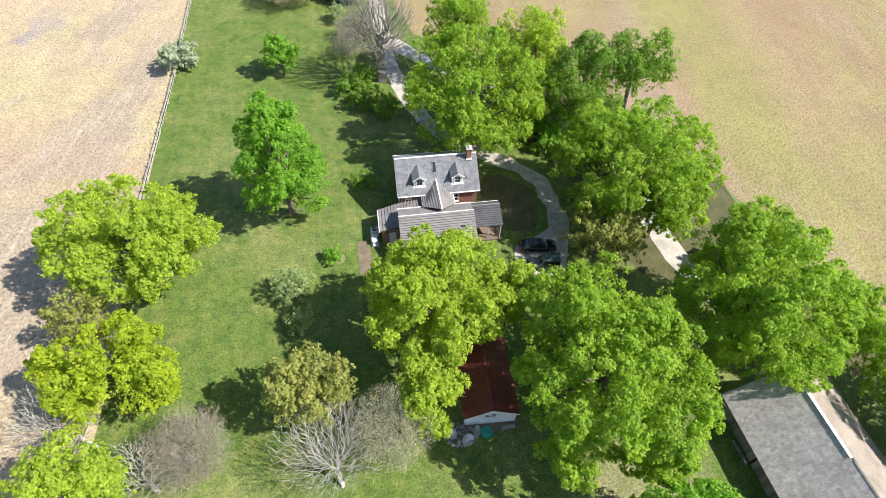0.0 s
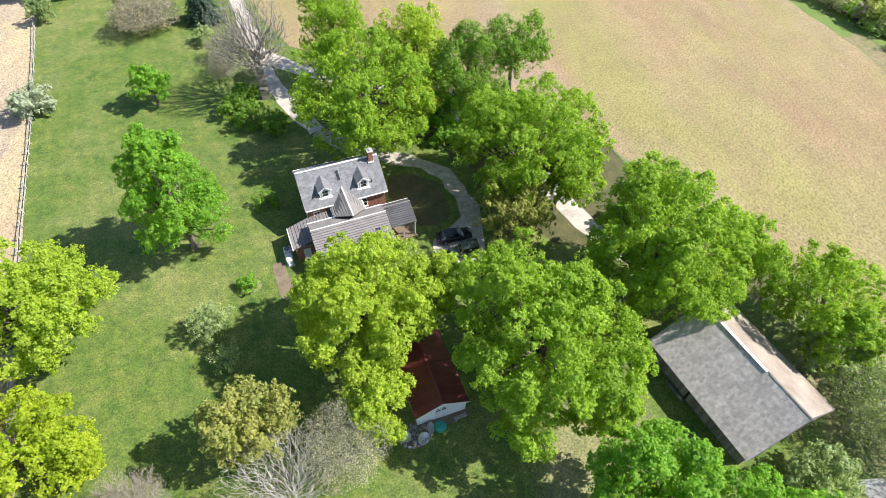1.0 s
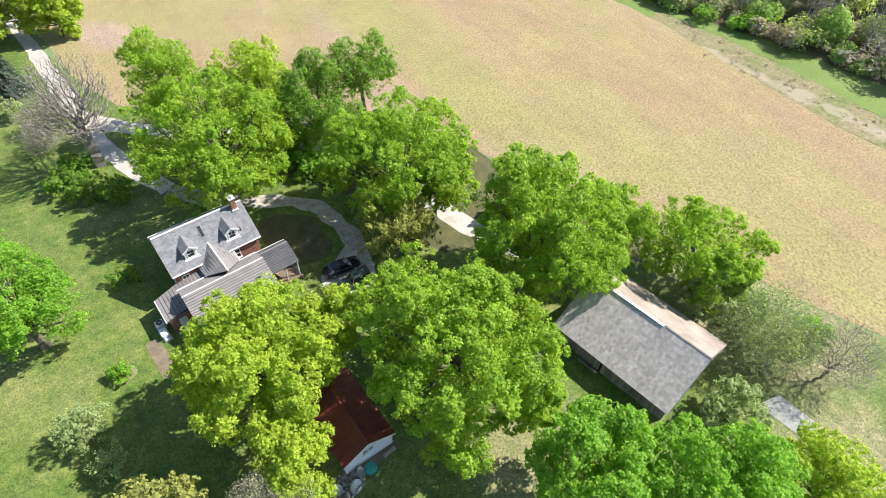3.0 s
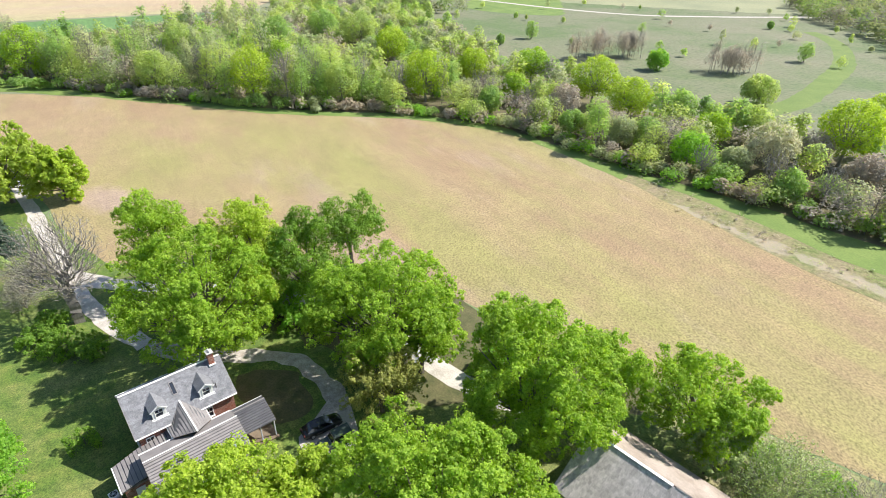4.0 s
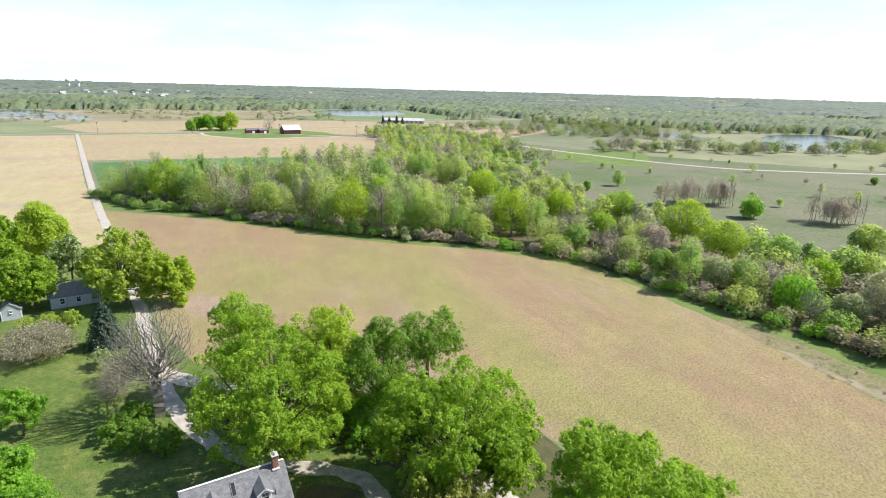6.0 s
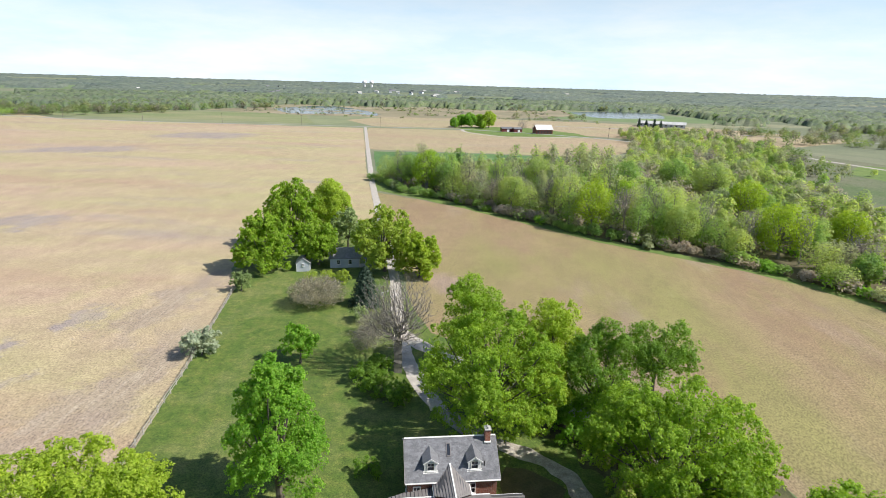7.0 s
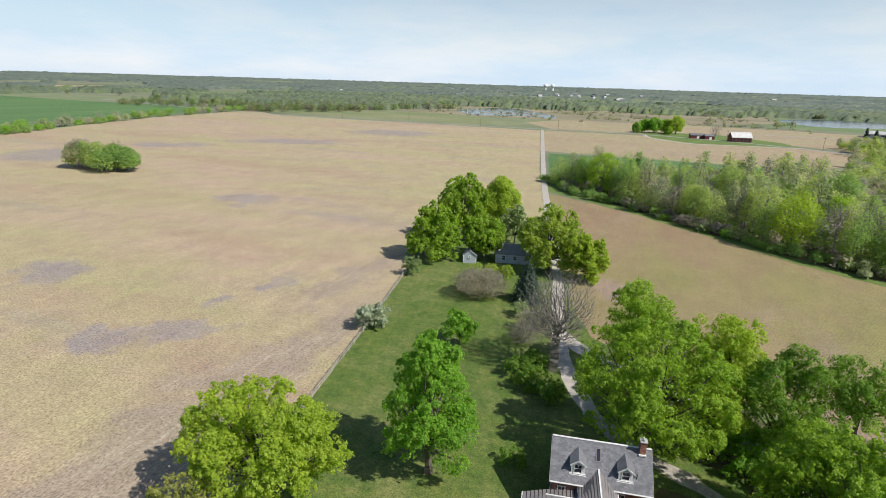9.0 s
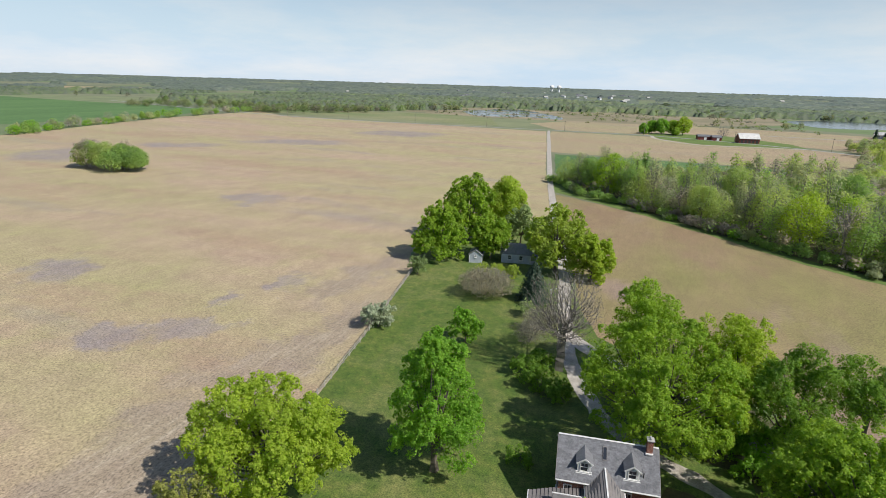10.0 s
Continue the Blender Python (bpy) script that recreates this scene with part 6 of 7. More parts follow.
# ---- cottage up the drive ----
def cottage():
    c = thing("grey_cottage", "small blue-grey sided cottage with dark roof under trees", "house", pose(-33.2, 139.0, 0, 0, 0, 12))
    part("wall", box((0, -3.0, 1.4), (7.6, 0.2, 2.8)), GREYSIDING, c)
    part("wall", box((0, 3.0, 1.4), (7.6, 0.2, 2.8)), GREYSIDING, c)
    for u in (-3.8, 3.6):
        part("gable_wall", gable_wall(bmesh.new(), u, -2.9, 2.9, 0, 2.8, 4.6, 0, 0.2), GREYSIDING, c)
    for s in (-1, 1):
        part("roof_slope", slab([(-4.2, 0, 4.8), (4.2, 0, 4.8), (4.2, 3.4 * s, 2.65), (-4.2, 3.4 * s, 2.65)], 0.15), SHINGLE, c)
    part("porch_floor", box((4.6, -2.2, 0.25), (1.8, 2.6, 0.2)), CONCRETE, c)
    part("porch_roof", slab([(3.8, -3.6, 2.9), (3.8, -0.8, 2.9), (5.8, -0.8, 2.5), (5.8, -3.6, 2.5)], 0.12), SHINGLE, c)
    for v in (-3.3, -1.1):
        part("porch_post", box((5.4, v, 1.3), (0.15, 0.15, 2.5)), WHITE, c)
    part("porch_rail", box((5.4, -2.2, 0.9), (0.08, 2.0, 0.08)), WHITE, c)
    window(c, -1.6, -3.1, 1.6, 0.9, 1.2)
    window(c, 1.4, -3.1, 1.6, 0.9, 1.2)
    part("door", box((3.9, -2.2, 1.2), (0.08, 0.9, 2.0)), WHITE, c)
    s = thing("small_outbuilding", "little white-trimmed grey shed with a dark roof", "shed", pose(-42.8, 133.6, 0, 0, 0, 12))
    part("gable_wall", gable_wall(bmesh.new(), 0, -1.7, 1.7, 0, 2.3, 3.5, 0, 0.15), GREYSIDING, s).matrix_local = pose(0, -2, 0, 0, 0, -90)
    part("gable_wall", gable_wall(bmesh.new(), 0, -1.7, 1.7, 0, 2.3, 3.5, 0, 0.15), GREYSIDING, s).matrix_local = pose(0, 2.15, 0, 0, 0, -90)
    for k in (-1, 1):
        part("wall", box((k * 1.6, 0, 1.15), (0.15, 3.7, 2.3)), GREYSIDING, s)
        part("roof_slope", slab([(0, -2.3, 3.68), (0, 2.4, 3.68), (k * 1.95, 2.4, 2.2), (k * 1.95, -2.3, 2.2)], 0.12), SHINGLE, s)
        part("corner_board", box((k * 1.64, -2.16, 1.1), (0.16, 0.06, 2.2)), WHITE, s)
    window(s, 0, -2.15, 1.9, 0.5, 0.6)


cottage()


# ---- far farmstead ----
def far_farm():
    b = thing("far_barn", "red barn with a pale weathered metal roof", "barn", pose(72, 588, 0, 0, 0, 18))
    part("body", box((0, 0, 2.4), (18, 9.5, 4.8)), REDROOF, b)
    for s in (-1, 1):
        part("roof_slope", slab([(-9.5, 0, 9), (9.5, 0, 9), (9.5, 5.6 * s, 4.2), (-9.5, 5.6 * s, 4.2)], 0.2), PALEMETAL, b, "pale rust-streaked metal")
    for u in (-9.1, 8.9):
        part("gable_wall", gable_wall(bmesh.new(), u, -4.7, 4.7, 0, 4.6, 8.8, 0, 0.2), REDROOF, b)
    # Black panels stand for the shaded insides of open stalls.
    for k in range(5):
        part("stall_opening", box((-6.8 + 3.4 * k, -4.8, 1.5), (2.2, 0.1, 2.6)), BLACKTRIM, b)
    for x, y, w, lab in ((35, 598, 7, "low red farm building with white trim"), (46, 596, 5, "small red shed with white doors")):
        f = thing("far_shed", lab, "shed", pose(x, y, 0, 0, 0, 15))
        part("body", box((0, 0, 1.7), (w * 1.7, 6, 3.4)), REDROOF, f)
        for s in (-1, 1):
            part("roof_slope", slab([(-w * 0.9, 0, 5.0), (w * 0.9, 0, 5.0), (w * 0.9, 3.5 * s, 3.2), (-w * 0.9, 3.5 * s, 3.2)], 0.15), SHINGLE, f)
        part("door", box((1, -3.05, 1.3), (2.4, 0.1, 2.4)), WHITE, f)


far_farm()
for x, y, zc, r, mat, word in ((-14, 640, 7.5, 6.5, LEAF_MID, "deep green"), (-4, 636, 8.5, 7.5, LEAF_MID, "deep green"), (6, 642, 8.0, 7.0, LEAF_BRIGHT, "fresh green"), (17, 638, 10.0, 8.5, LEAF_YG, "yellow-green"), (-22, 630, 5.5, 5.0, LEAF_MID, "deep green"), (10, 628, 4.5, 4.0, LEAF_BRIGHT, "fresh green")):
    tree("far_tree", f"rounded {word} tree at the far farmstead", x, y, zc, r, zc * 0.95, mat, 2600, 0.8, lobes=12, group="trees at the far farmstead")
bare_tree("far_bare_tree", "grey leafless tree at the far farmstead", 52, 604, 14, 6, BARKGREY, 0.4, 400, thin=0.06)



def far_works():
    """A long low building with a pale roof beside the far pond, behind dark conifers."""
    w = thing("long_building", "long low grey building with a pale roof by the far pond", "building", pose(246, 752, 0, 0, 0, -20))
    part("body", box((0, 0, 2.2), (58, 16, 4.4)), GREYSIDING, w)
    for k in (-1, 1):
        part("roof_slope", slab([(-30, 0, 7.2), (30, 0, 7.2), (30, 8.8 * k, 4.2), (-30, 8.8 * k, 4.2)], 0.25), PALEMETAL, w)
    for k in range(9):
        part("window", box((-25 + 6.2 * k, -8.06, 2.4), (2.4, 0.12, 1.4)), PANE, w)


far_works()
for k, (x, y) in enumerate(((222, 738), (231, 734), (239, 733), (214, 742))):
    spruce("far_conifer", "dark pointed conifer before the long building", x, y, 9.0 + k % 2 * 2, 3.6, 500)

for i, x in enumerate((-520, -440, -355, -270, -185, -100, -20, 60, 130)):
    y = 590 + (x + 435) * 0.06 if x < -7 else 612 - (x + 7) * 0.42
    p = thing("power_pole", "grey wooden power pole beside the country road", "utility pole", pose(x, y - 9, 0), "power poles along the road")
    part("pole", tube((0, 0, 0), (0, 0, 11), 0.2, 0.14, 8), POLEWOOD, p)
    part("crossarm", box((0, 0, 10.2), (2.4, 0.14, 0.16)), POLEWOOD, p)

for k, x in enumerate((-18, 14)):
    w = thing("water_tower", "white round water tower far off", "water tower", pose(-575 + x * 1.2, 3069, 0), "twin water towers")
    part("stem", tube((0, 0, 0), (0, 0, 36), 6.0, 5.0, 16), WHITE, w)
    bm = bmesh.new()
    bmesh.ops.create_uvsphere(bm, u_segments=20, v_segments=10, radius=12.5, matrix=Matrix.Translation((0, 0, 40)) @ Matrix.Diagonal((1, 1, 0.82, 1)))
    part("tank", bm, WHITE, w, smooth=True)


# ---- woods ----
def inside(poly, x, y):
    hit = False
    for (x0, y0), (x1, y1) in zip(poly, poly[1:] + poly[:1]):
        if (y0 > y) != (y1 > y) and x < (x1 - x0) * (y - y0) / (y1 - y0) + x0:
            hit = not hit
    return hit


def indexed(name, v, tri, material):
    """A smooth mesh of triangles from arrays of corners and their numbers."""
    me = bpy.data.meshes.new(name)
    me.vertices.add(len(v))
    me.vertices.foreach_set("co", np.asarray(v, np.float32).ravel())
    me.loops.add(tri.size)
    me.loops.foreach_set("vertex_index", tri.astype(np.int32).ravel())
    me.polygons.add(len(tri))
    me.polygons.foreach_set("loop_start", np.arange(0, tri.size, 3, dtype=np.int32))
    me.update(calc_edges=True)
    me.shade_smooth()
    me.materials.append(material)
    return me


def wood_tree(rng, x, y, z, hgt, r, n, leaf, form):
    """Leaves and limbs of one wood tree: round (full crown), slim (tall, limbs rising through thin leaf) or grey (twigs and buds)."""
    at = np.array([x, y, z])
    if form == "round":
        mid, half, limbs = 0.54, 0.46, 5
    elif form == "slim":
        mid, half, limbs = 0.63, 0.38, 9
    else:
        mid, half, limbs, n = 0.58, 0.42, 34, int(n * 0.42)
    if n < 400:
        limbs //= 3
    c, nrm, lc = crown_points(rng, r, r, hgt * half, n, leaf, 15 if n > 300 else 7, 0.12, 1.0 if form == "round" else 1.12, 1.0, 1.85)
    c = c + at + [0, 0, hgt * mid]
    keep = c[:, 2] > z + 0.2
    lean = rng.normal(0, 0.03, 2) * hgt
    fork = at + [lean[0] * 0.4, lean[1] * 0.4, hgt * 0.3]
    top = at + [lean[0], lean[1], hgt * 0.9]
    w = 0.012 * hgt
    limb = [[*at, *fork, w, w * 0.75], [*fork, *top, w * 0.75, w * 0.15]]
    for _ in range(limbs):
        f = rng.uniform(0.05, 0.75)
        foot = fork + (top - fork) * f
        a = rng.uniform(0, 6.28)
        q = rng.uniform(0.3, 0.95) * (1 - 0.5 * f)
        tip = at + [r * q * math.cos(a), r * q * math.sin(a), min(hgt * rng.uniform(0.55, 1.0) + 0.2 * f * hgt, hgt)]
        limb.append([*foot, *tip, w * 0.45 * (1 - 0.6 * f), 0.03])
    return leaf_quads(rng, c[keep], nrm[keep], leaf), limb


def woods(name, label, spots, seed, n, leaf, kinds):
    """One object for a wood: a child for each kind of leaf and one for the stems; kinds are rows of leaf, share, form."""
    rng = np.random.default_rng(seed)
    root = thing(name, label, "woodland", kind="stuff")
    # like stands beside like: a slow drift picks the kind, with some chance
    pick = np.array([noise.noise((q[0] * 0.035, q[1] * 0.035, seed * 1.7)) + rng.normal(0, 0.22) for q in spots])
    rank = np.argsort(np.argsort(pick)) / max(1, len(spots))
    who = np.searchsorted(np.cumsum([k[1] for k in kinds]) - 1e-9, rank, side="right").clip(0, len(kinds) - 1)
    stems = []
    for i, (mat, _, form) in enumerate(kinds):
        crowns = []
        for q, w in zip(spots, who):
            if w == i:
                hgt, r = q[3], q[4]
                if form == "slim":
                    hgt, r = hgt * 1.12, r * 0.72
                elif form == "round":
                    hgt *= 0.88
                lv, limb = wood_tree(rng, q[0], q[1], q[2], hgt, r, n, leaf, form)
                crowns.append(lv)
                stems += limb
        if crowns:
            ob = new("crowns", leaves("crowns", np.concatenate(crowns), mat))
            ob.parent, ob["kind"] = root, "stuff"
    ob = new("stems", quads("stems", limb_quads(stems, 3), BARKGREY))
    ob.parent, ob["kind"] = root, "stuff"


KINDS = [(WOOD_GREEN, 0.18, "round"), (WOOD_YELLOW, 0.16, "slim"), (WOOD_PALE, 0.14, "slim"), (WOOD_GREY, 0.15, "grey"), (WOOD_PALE, 0.1, "round"), (WOOD_YELLOW, 0.2, "round"), (WOOD_GREEN, 0.07, "slim")]
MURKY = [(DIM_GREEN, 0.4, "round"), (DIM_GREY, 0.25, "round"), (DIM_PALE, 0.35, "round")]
BUSHES = [(WOOD_GREEN, 0.45, "round"), (WOOD_PALE, 0.2, "round"), (LEAF_MID, 0.13, "round"), (WOOD_GREY, 0.22, "round")]
EDGE = [(-48, 272), (-30, 244), (-5, 226), (19, 200), (48, 174), (84, 149), (101, 127), (108, 92), (115, 66), (123, 38), (142, -30)]
WOOD = EDGE + [(190, -50), (182, 20), (166, 74), (160, 100), (146, 115), (148, 150), (144, 195), (170, 288), (130, 340), (80, 330), (45, 296), (0, 272), (-40, 286)]
WOOD_NORTH = [(90, 345), (170, 290), (190, 330), (235, 420), (245, 470), (214, 610), (150, 600), (140, 480)]
WOOD_EAST = [(430, 225), (392, 172), (352, 134), (300, 98), (286, 70), (310, 0), (440, -40), (640, 40), (650, 230), (570, 300), (480, 268)]
rng = np.random.default_rng(11)
front, back, east = [], [], []
# fuller trees that stand out of the wood, each its own; the rest keeps clear of them
STANDOUT = [
    (42, 186, 7.0, "YG"), (92, 161, 8.0, "YG"), (107, 216, 7.0, "YG"), (139, 131, 7.8, "YG"), (137, 114, 6.5, "YG"), (147, 103, 5.3, "WG"), (139, 86, 4.8, "B"), (153, 83, 5.2, "WY"),
    (135, 67, 6.3, "CR"), (158, 61, 8.2, "YG"), (120, 79, 4.6, "M"), (138, 162, 6.6, "B"), (117, 145, 5.0, "B"), (119, 173, 6.2, "YG"), (-20, 248, 7.6, "B"), (-29, 258, 6.2, "WG"),
    (-11, 244, 6.0, "WG"), (98, 270, 7.4, "WG"), (108, 250, 8.0, "WY"), (30, 246, 7.0, "WY"), (68, 244, 7.2, "WG"), (193, 69, 6.0, "YG"), (103, 139, 4.2, "WG"), (117, 98, 4.2, "WP"),
    (121, 125, 5.1, "G"), (111, 111, 3.8, "WG"), (149, 64, 4.4, "G"), (126, 70, 3.8, "WP"), (123, 55, 3.9, "WG"), (141, 48, 5.1, "G"), (66, 170, 5.6, "WY"), (16, 212, 5.8, "WY"), (58, 206, 6.0, "B"),
]


def crowded(x, y):
    """Whether a tree at this place would stand in or just below one of the fuller ones."""
    for a, b, r, _ in STANDOUT:
        dx, dy = x - a, y - b
        along = -(0.62 * dx + 0.78 * dy)
        if math.hypot(dx, dy) < 0.85 * r or (0 < along < 3.0 * r and abs(0.78 * dx - 0.62 * dy) < 0.85 * r):
            return True
    return False


rim = smooth_line(EDGE, 3.0)
for gx in np.arange(-50, 250, 6.6):
    for gy in np.arange(-60, 620, 6.6):
        x, y = gx + rng.uniform(-2.8, 2.8), gy + rng.uniform(-2.8, 2.8)
        if crowded(x, y):
            continue
        if inside(WOOD, x, y):
            far = np.min(np.hypot(rim[:, 0] - x, rim[:, 1] - y))
            tall = 1.08 if x < 75 else 0.66
            spot = (x, y, 0, tall * rng.uniform(9.5, 18), rng.uniform(3.2, 6.0))
            (front if far < 26 else back).append(spot)
        elif inside(WOOD_NORTH, x, y) and rng.random() < 0.55:
            back.append((x, y, 0, rng.uniform(6, 12), rng.uniform(3.6, 5.6)))
for gx in np.arange(280, 660, 10):
    for gy in np.arange(-40, 310, 10):
        x, y = gx + rng.uniform(-5, 5), gy + rng.uniform(-5, 5)
        if inside(WOOD_EAST, x, y):
            east.append((x, y, 0, rng.uniform(8, 16), rng.uniform(4, 7)))
woods("wood_front", "front of a mixed spring wood, tall slim grey-stemmed and rounded green trees", front, 21, 1150, 0.4, KINDS)
woods("wood", "mixed spring wood of green, yellow and grey budding trees", back, 27, 400, 0.7, KINDS)
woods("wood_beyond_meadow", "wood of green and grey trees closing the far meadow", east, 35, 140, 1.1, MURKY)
TINTS = {"YG": (LEAF_YG, "bright yellow-green"), "WG": (WOOD_GREEN, "fresh green"), "B": (LEAF_BRIGHT, "bright green"), "WY": (WOOD_YELLOW, "pale yellow-green"), "WP": (WOOD_PALE, "grey-green"), "CR": (LEAF_CREAM, "cream-green budding"), "G": (WOOD_GREY, "grey budding"), "M": (LEAF_MID, "mid-green")}
for x, y, r, k in STANDOUT:
    hgt = r * (2.45 if x < 90 else 2.1)
    tree("edge_tree", f"full rounded {TINTS[k][1]} tree standing out of the wood", x, y, hgt * 0.56, r, hgt * 0.46, TINTS[k][0], int(58 * r * r) + 900, 0.44, lobes=16, group="trees along the wood's edge", bark=BARKGREY)
edge = smooth_line(EDGE, 9.5)
for k in range(26):
    x, y = edge[2 + (k * 3) % (len(edge) - 6)]
    x, y, hgt = x + rng.uniform(3, 13), y + rng.uniform(3, 12), rng.uniform(15, 20) if x < 85 else rng.uniform(9, 12)
    bare_tree("bare_tree", "tall grey leafless tree standing in the wood", x, y, hgt, rng.uniform(2.8, 4.2), BARKGREY, 0.26, 480, low=0.25, thin=0.045, group="leafless trees in the wood")
# shrubs under and along the wood's edge
low = [(q[0] + rng.uniform(-4, 4), q[1] + rng.uniform(-4, 4), 0, rng.uniform(2.5, 5.0), rng.uniform(2.4, 4.0)) for q in front for _ in range(2)]
woods("wood_undergrowth", "leafy undergrowth between the stems of the wood", low, 36, 80, 0.7, BUSHES)
edge = smooth_line(EDGE, 2.2)
shr = [(x + rng.normal(0, 1.4), y + rng.normal(0, 1.4), 0, rng.uniform(2.5, 5.5), rng.uniform(1.8, 3.0)) for x, y in edge]
woods("wood_edge_shrubs", "leafy shrubs along the wood's edge", shr, 22, 380, 0.42, BUSHES)
tuft = [(x + rng.normal(0, 2.2), y + rng.normal(0, 2.2), 0, rng.uniform(0.25, 0.7), rng.uniform(0.4, 1.2)) for x, y in smooth_line([(100, 120), (106, 98), (106, 80), (105, 60), (104, 45), (105, 30), (112, 5)], 1.0)]
woods("verge_weeds", "tufts of dead and green weeds along the verge", tuft, 28, 60, 0.14, [(WOOD_GREY, 0.45, "round"), (WOOD_PALE, 0.35, "round"), (WOOD_GREEN, 0.2, "round")])
# leafless clumps in the meadow
pol = [(x + rng.normal(0, 5.0), y + rng.normal(0, 3.5), 0, rng.uniform(9, 13), rng.uniform(2.2, 3.2)) for x, y in [(202, 190)] * 14 + [(213, 184)] * 16 + [(190, 186)] * 8 + [(229, 141)] * 22]
woods("grey_clump", "clump of tall leafless grey saplings in the meadow", pol, 26, 900, 0.32, [(WOOD_GREY, 1.0, "grey")])
tree("tree", "golden-green rounded tree at the meadow's edge", 193, 106, 5.0, 6.2, 5.2, WOOD_YELLOW, 3000, 0.5, lobes=14)
tree("tree", "dark green small tree beside the grey saplings", 203, 158, 4.2, 4.6, 4.4, LEAF_MID, 1700, 0.6, lobes=10)
for x, y, r in ((200, 238, 3.6), (175, 231, 2.2), (167, 278, 2.6), (359, 203, 2.0), (280, 138, 3.6)):
    tree("sapling", "lone sapling in the rough meadow", x, y, r * 1.3, r, r * 1.25, WOOD_GREEN, 700, 0.5, lobes=8, group="lone saplings in the meadow")
# copse in the field and hedgerow
cop = [(-253 + 19 * q * math.cos(a), 190 + 8 * q * math.sin(a), 0, 17.5 - 5 * q + rng.uniform(-1, 1), rng.uniform(4, 6)) for a, q in zip(rng.uniform(0, 6.28, 34), rng.uniform(0, 1, 34) ** 0.5)]
woods("copse", "round copse of green and brown trees in the field", cop, 23, 1300, 0.55, [(WOOD_GREEN, 0.45, "round"), (WOOD_YELLOW, 0.3, "round"), (WOOD_GREY, 0.25, "grey")])
hed = [(x + rng.normal(0, 4), y + rng.normal(0, 4), 0, rng.uniform(5, 11), rng.uniform(3, 5.5)) for x, y in smooth_line([(-430, 180), (-447, 262), (-511, 454), (-540, 650), (-600, 700)], 5.0) if rng.random() > 0.12]
woods("hedgerow", "hedgerow of green and grey bushes across the fields", hed, 24, 260, 0.85, [(WOOD_GREEN, 0.45, "round"), (LEAF_MID, 0.2, "round"), (WOOD_PALE, 0.2, "round"), (WOOD_GREY, 0.15, "grey")])
# saplings in the meadow
sap = [(rng.uniform(190, 470), rng.uniform(40, 430), 0, rng.uniform(3, 8), rng.uniform(1.2, 3)) for _ in range(70)]
sap = [s for s in sap if s[0] + s[1] * 0.55 > 320 and s[0] + s[1] * 0.9 < 640]
woods("meadow_saplings", "scattered saplings and bushes in rough meadow", sap, 25, 200, 0.55, KINDS)


OPEN = [
    [(-1400, 960), (-1500, 1340), (-1934, 1697), (-2063, 1440)], [(-1720, 1000), (-1800, 1240), (-2168, 1429), (-2174, 1200)], [(440, 480), (560, 590), (680, 610), (820, 490), (740, 410), (560, 332), (430, 370)],
    [(-370, 760), (60, 760), (60, 1100), (-370, 1100)], [(140, 840), (400, 840), (400, 1200), (140, 1200)], [(-560, 0), (460, 0), (460, 830), (-560, 830)], [(-1250, 280), (-520, 280), (-560, 640), (-1150, 660)],
]
WOODED = [(-513, 610), (-411, 716), (-402, 892), (-345, 965), (-500, 1300), (-900, 1150), (-691, 813)]


def lift(d):
    return 27 * min(1, max(0, (d - 1700) / 2900)) ** 1.2 * 0.93


def wooded(x, y, d):
    if inside(WOODED, x, y):
        return True
    if any(inside(p, x, y) for p in OPEN):
        return False
    v = noise.noise((x * 0.0021, y * 0.0021, 0.3)) + 0.5 * noise.noise((x * 0.007, y * 0.007, 4.0))
    want = 0.12 if d < 1000 else -0.1 if d < 1700 else -0.26
    if x > 280 and d < 1700:
        want -= 0.3
    return v > want


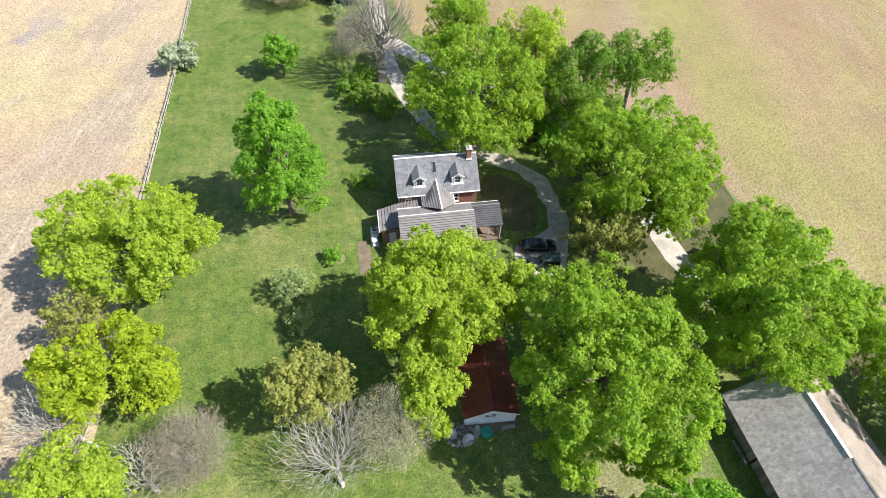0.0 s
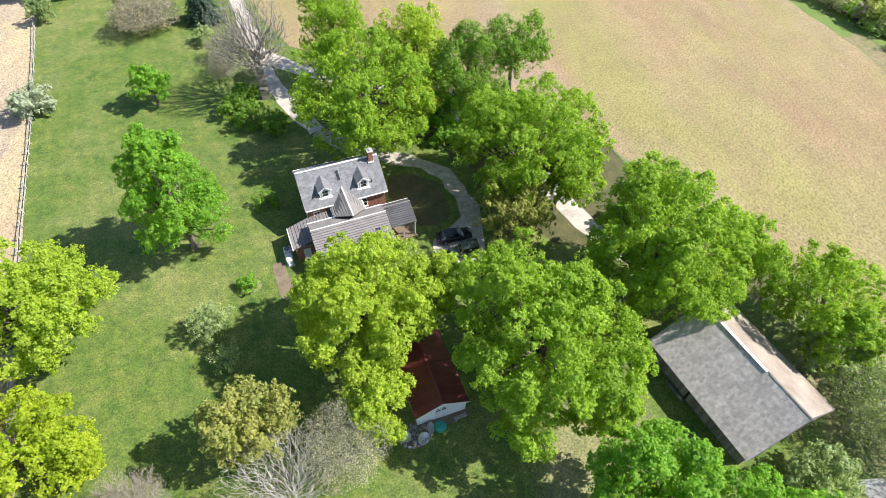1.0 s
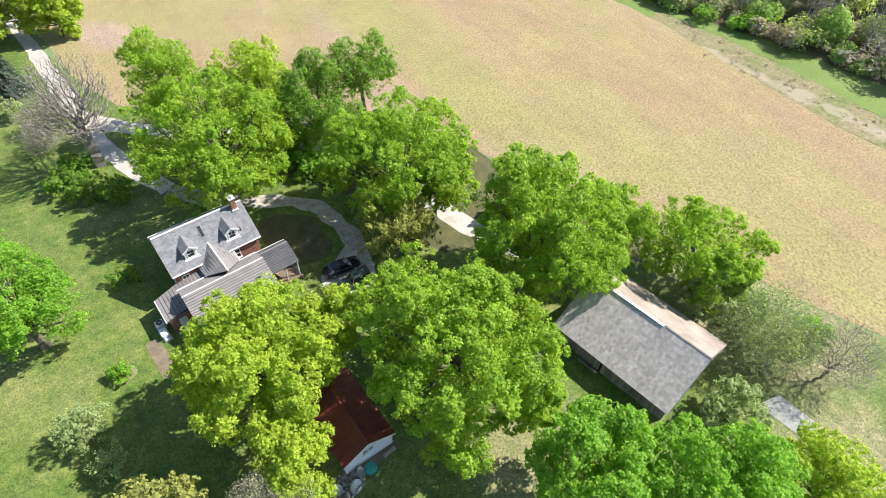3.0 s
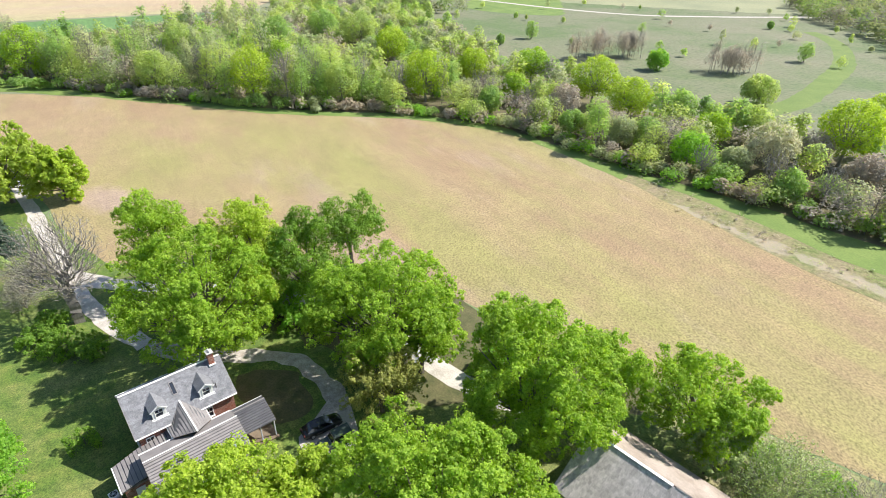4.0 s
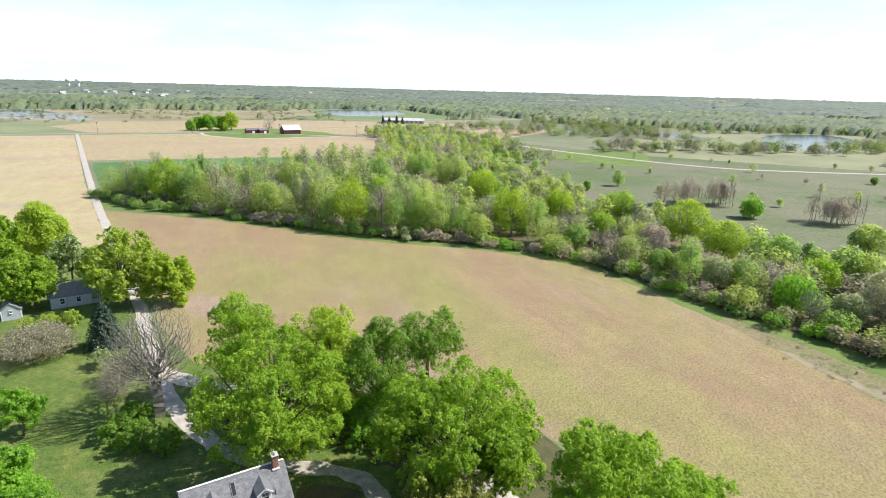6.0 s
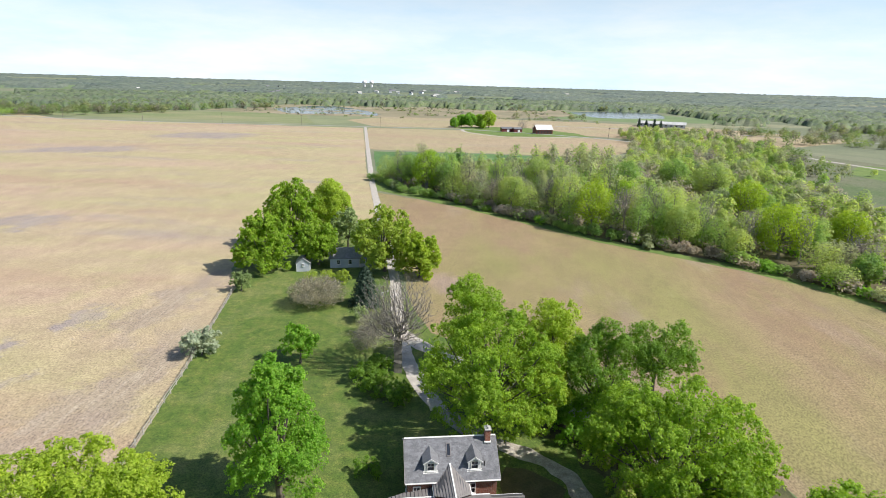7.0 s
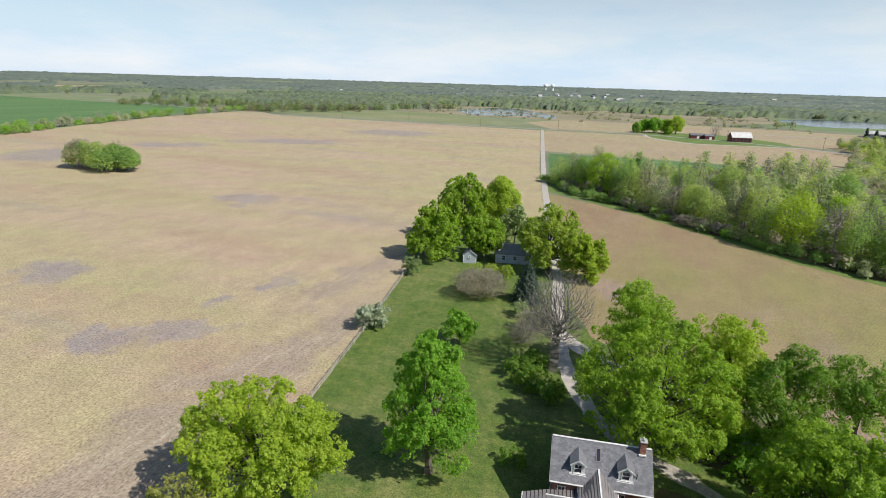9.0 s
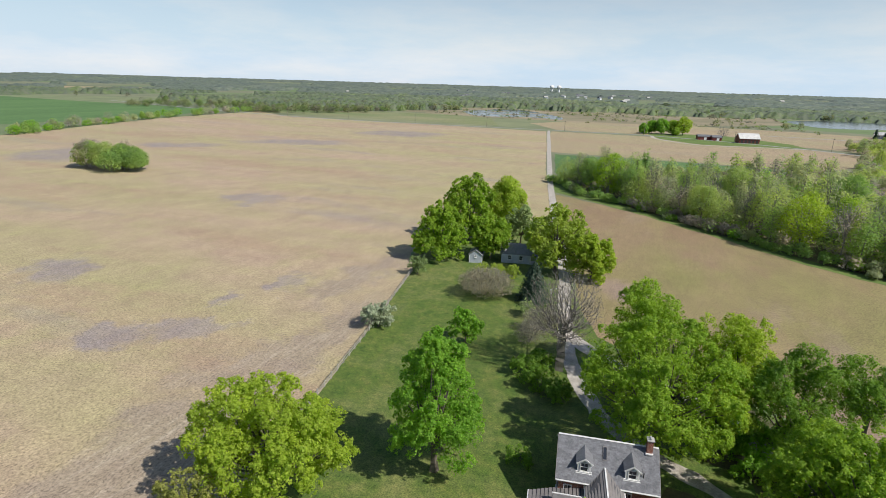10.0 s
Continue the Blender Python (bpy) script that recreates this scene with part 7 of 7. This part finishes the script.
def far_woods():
    """Woods to the horizon: a rough canopy over each wooded stretch, with single trees along the nearer ones."""
    rng = np.random.default_rng(31)
    angles = np.arange(-1.4, 1.62, 0.0036)
    dist = 620 * (4750 / 620) ** np.linspace(0, 1, 112)
    top = np.full((len(dist), len(angles)), np.nan)
    pts = np.zeros((len(dist), len(angles), 3))
    for i, d in enumerate(dist):
        for j, a in enumerate(angles):
            r = d * (1 + rng.uniform(-0.008, 0.008))
            b = a + rng.uniform(-0.0016, 0.0016)
            x, y = r * math.sin(b), r * math.cos(b)
            pts[i, j] = x, y, lift(r)
            if d > 900 and wooded(x, y, d):
                top[i, j] = (9.5 if d < 1700 else 7.0) * rng.uniform(0.5, 1.25) + 3 * noise.noise((x * 0.012, y * 0.012, 2.0))
    tall = np.nan_to_num(top, nan=-1.5)
    pts[:, :, 2] += tall
    rows_, cols = top.shape
    for name, label, lo, hi, mat in (("far_woods", "distant woods of spring trees, haze greyed into their colour", 0, 56, FAR_HAZED_GREEN), ("horizon_woods", "woods along the horizon, haze greyed into their colour", 55, rows_ - 1, FAR_HAZED_GREY)):
        i, j = np.meshgrid(np.arange(lo, hi), np.arange(cols - 1), indexing="ij")
        at = i * cols + j
        cells = np.stack([at, at + 1, at + cols + 1, at + cols], -1).reshape(-1, 4)
        flat = tall.ravel()
        cells = cells[(flat[cells] > 0).any(1)]
        tri = np.concatenate([cells[:, [0, 1, 2]], cells[:, [0, 2, 3]]])
        used, tri = np.unique(tri, return_inverse=True)
        root = thing(name, label, "woodland", kind="stuff")
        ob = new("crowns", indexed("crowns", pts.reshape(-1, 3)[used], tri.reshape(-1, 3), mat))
        ob.parent, ob["kind"] = root, "stuff"
    near = []
    while len(near) < 620:
        a, d = rng.uniform(-1.4, 1.6), rng.uniform(640, 1350)
        x, y = d * math.sin(a), d * math.cos(a)
        rim = sum(wooded(x + u, y + v, d) for u, v in ((30, 0), (-30, 0), (0, 30), (0, -30)))
        if (wooded(x, y, d) and (d < 930 or rim < 4)) or (rng.random() < 0.015 and not any(inside(p, x, y) for p in OPEN)):
            near.append((x, y, 0, rng.uniform(8, 14), rng.uniform(4.0, 6.5)))
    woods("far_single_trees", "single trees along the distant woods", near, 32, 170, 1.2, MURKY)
    scrub = [(rng.uniform(-420, 180), rng.uniform(760, 1200), 0, rng.uniform(1.5, 4.5), rng.uniform(1.8, 5.0)) for _ in range(420)]
    woods("marsh_scrub", "low brown-green scrub over the marsh round the pond", [q for q in scrub if noise.noise((q[0] * 0.012, q[1] * 0.012, 5.0)) > -0.15], 37, 34, 1.1, MURKY)


far_woods()
# tree belts that frame the meadow and the lake
BELTS = [[(240, 480), (215, 400), (205, 330)], [(300, 395), (380, 365), (451, 350)], [(320, 410), (400, 385), (470, 360)], [(470, 350), (540, 330), (620, 340)], [(480, 362), (560, 345), (650, 365)], [(300, 560), (420, 520), (450, 480)], [(330, 580), (440, 545), (480, 470)], [(200, 560), (300, 640), (420, 640), (520, 620)], [(560, 560), (680, 545), (800, 530)]]
WEST = [[(-734, 600), (-638, 645), (-582, 775)], [(-760, 640), (-650, 680), (-560, 800)], [(-515, 617), (-458, 674), (-414, 810), (-345, 950)], [(-530, 650), (-480, 720), (-440, 850)], [(-560, 640), (-520, 760), (-470, 900), (-380, 990)], [(-620, 690), (-560, 820), (-500, 960)]]
BELTS += WEST
belt = [(x + rng.normal(0, 8), y + rng.normal(0, 8), 0, rng.uniform(7, 15), rng.uniform(4, 6.8)) for way in BELTS for x, y in smooth_line(way, 6.0)]
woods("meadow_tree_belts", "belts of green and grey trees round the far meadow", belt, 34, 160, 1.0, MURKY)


def far_house(x, y, w, turn, wall):
    d = math.hypot(x, y)
    z = 27 * min(1, max(0, (d - 1700) / 2900)) ** 1.2 * 0.93
    h = thing("far_house", "small pale house among distant trees", "house", pose(x, y, z, 0, 0, turn), "distant houses")
    part("body", box((0, 0, 3), (w, w * 0.6, 6)), wall, h)
    for s in (-1, 1):
        part("roof_slope", slab([(-w * 0.53, 0, 10), (w * 0.53, 0, 10), (w * 0.53, w * 0.36 * s, 5.7), (-w * 0.53, w * 0.36 * s, 5.7)], 0.3), SHINGLE if turn % 2 else CONCRETE, h)


rng = np.random.default_rng(77)
for i in range(44):
    a, d = (rng.uniform(-0.55, 0.95), rng.uniform(1150, 2900)) if i < 20 else (rng.uniform(-0.36, -0.02), rng.uniform(1500, 2700))
    far_house(d * math.sin(a), d * math.cos(a), rng.uniform(10, 20), int(rng.integers(0, 180)), SIDING if i % 3 else GREYSIDING)
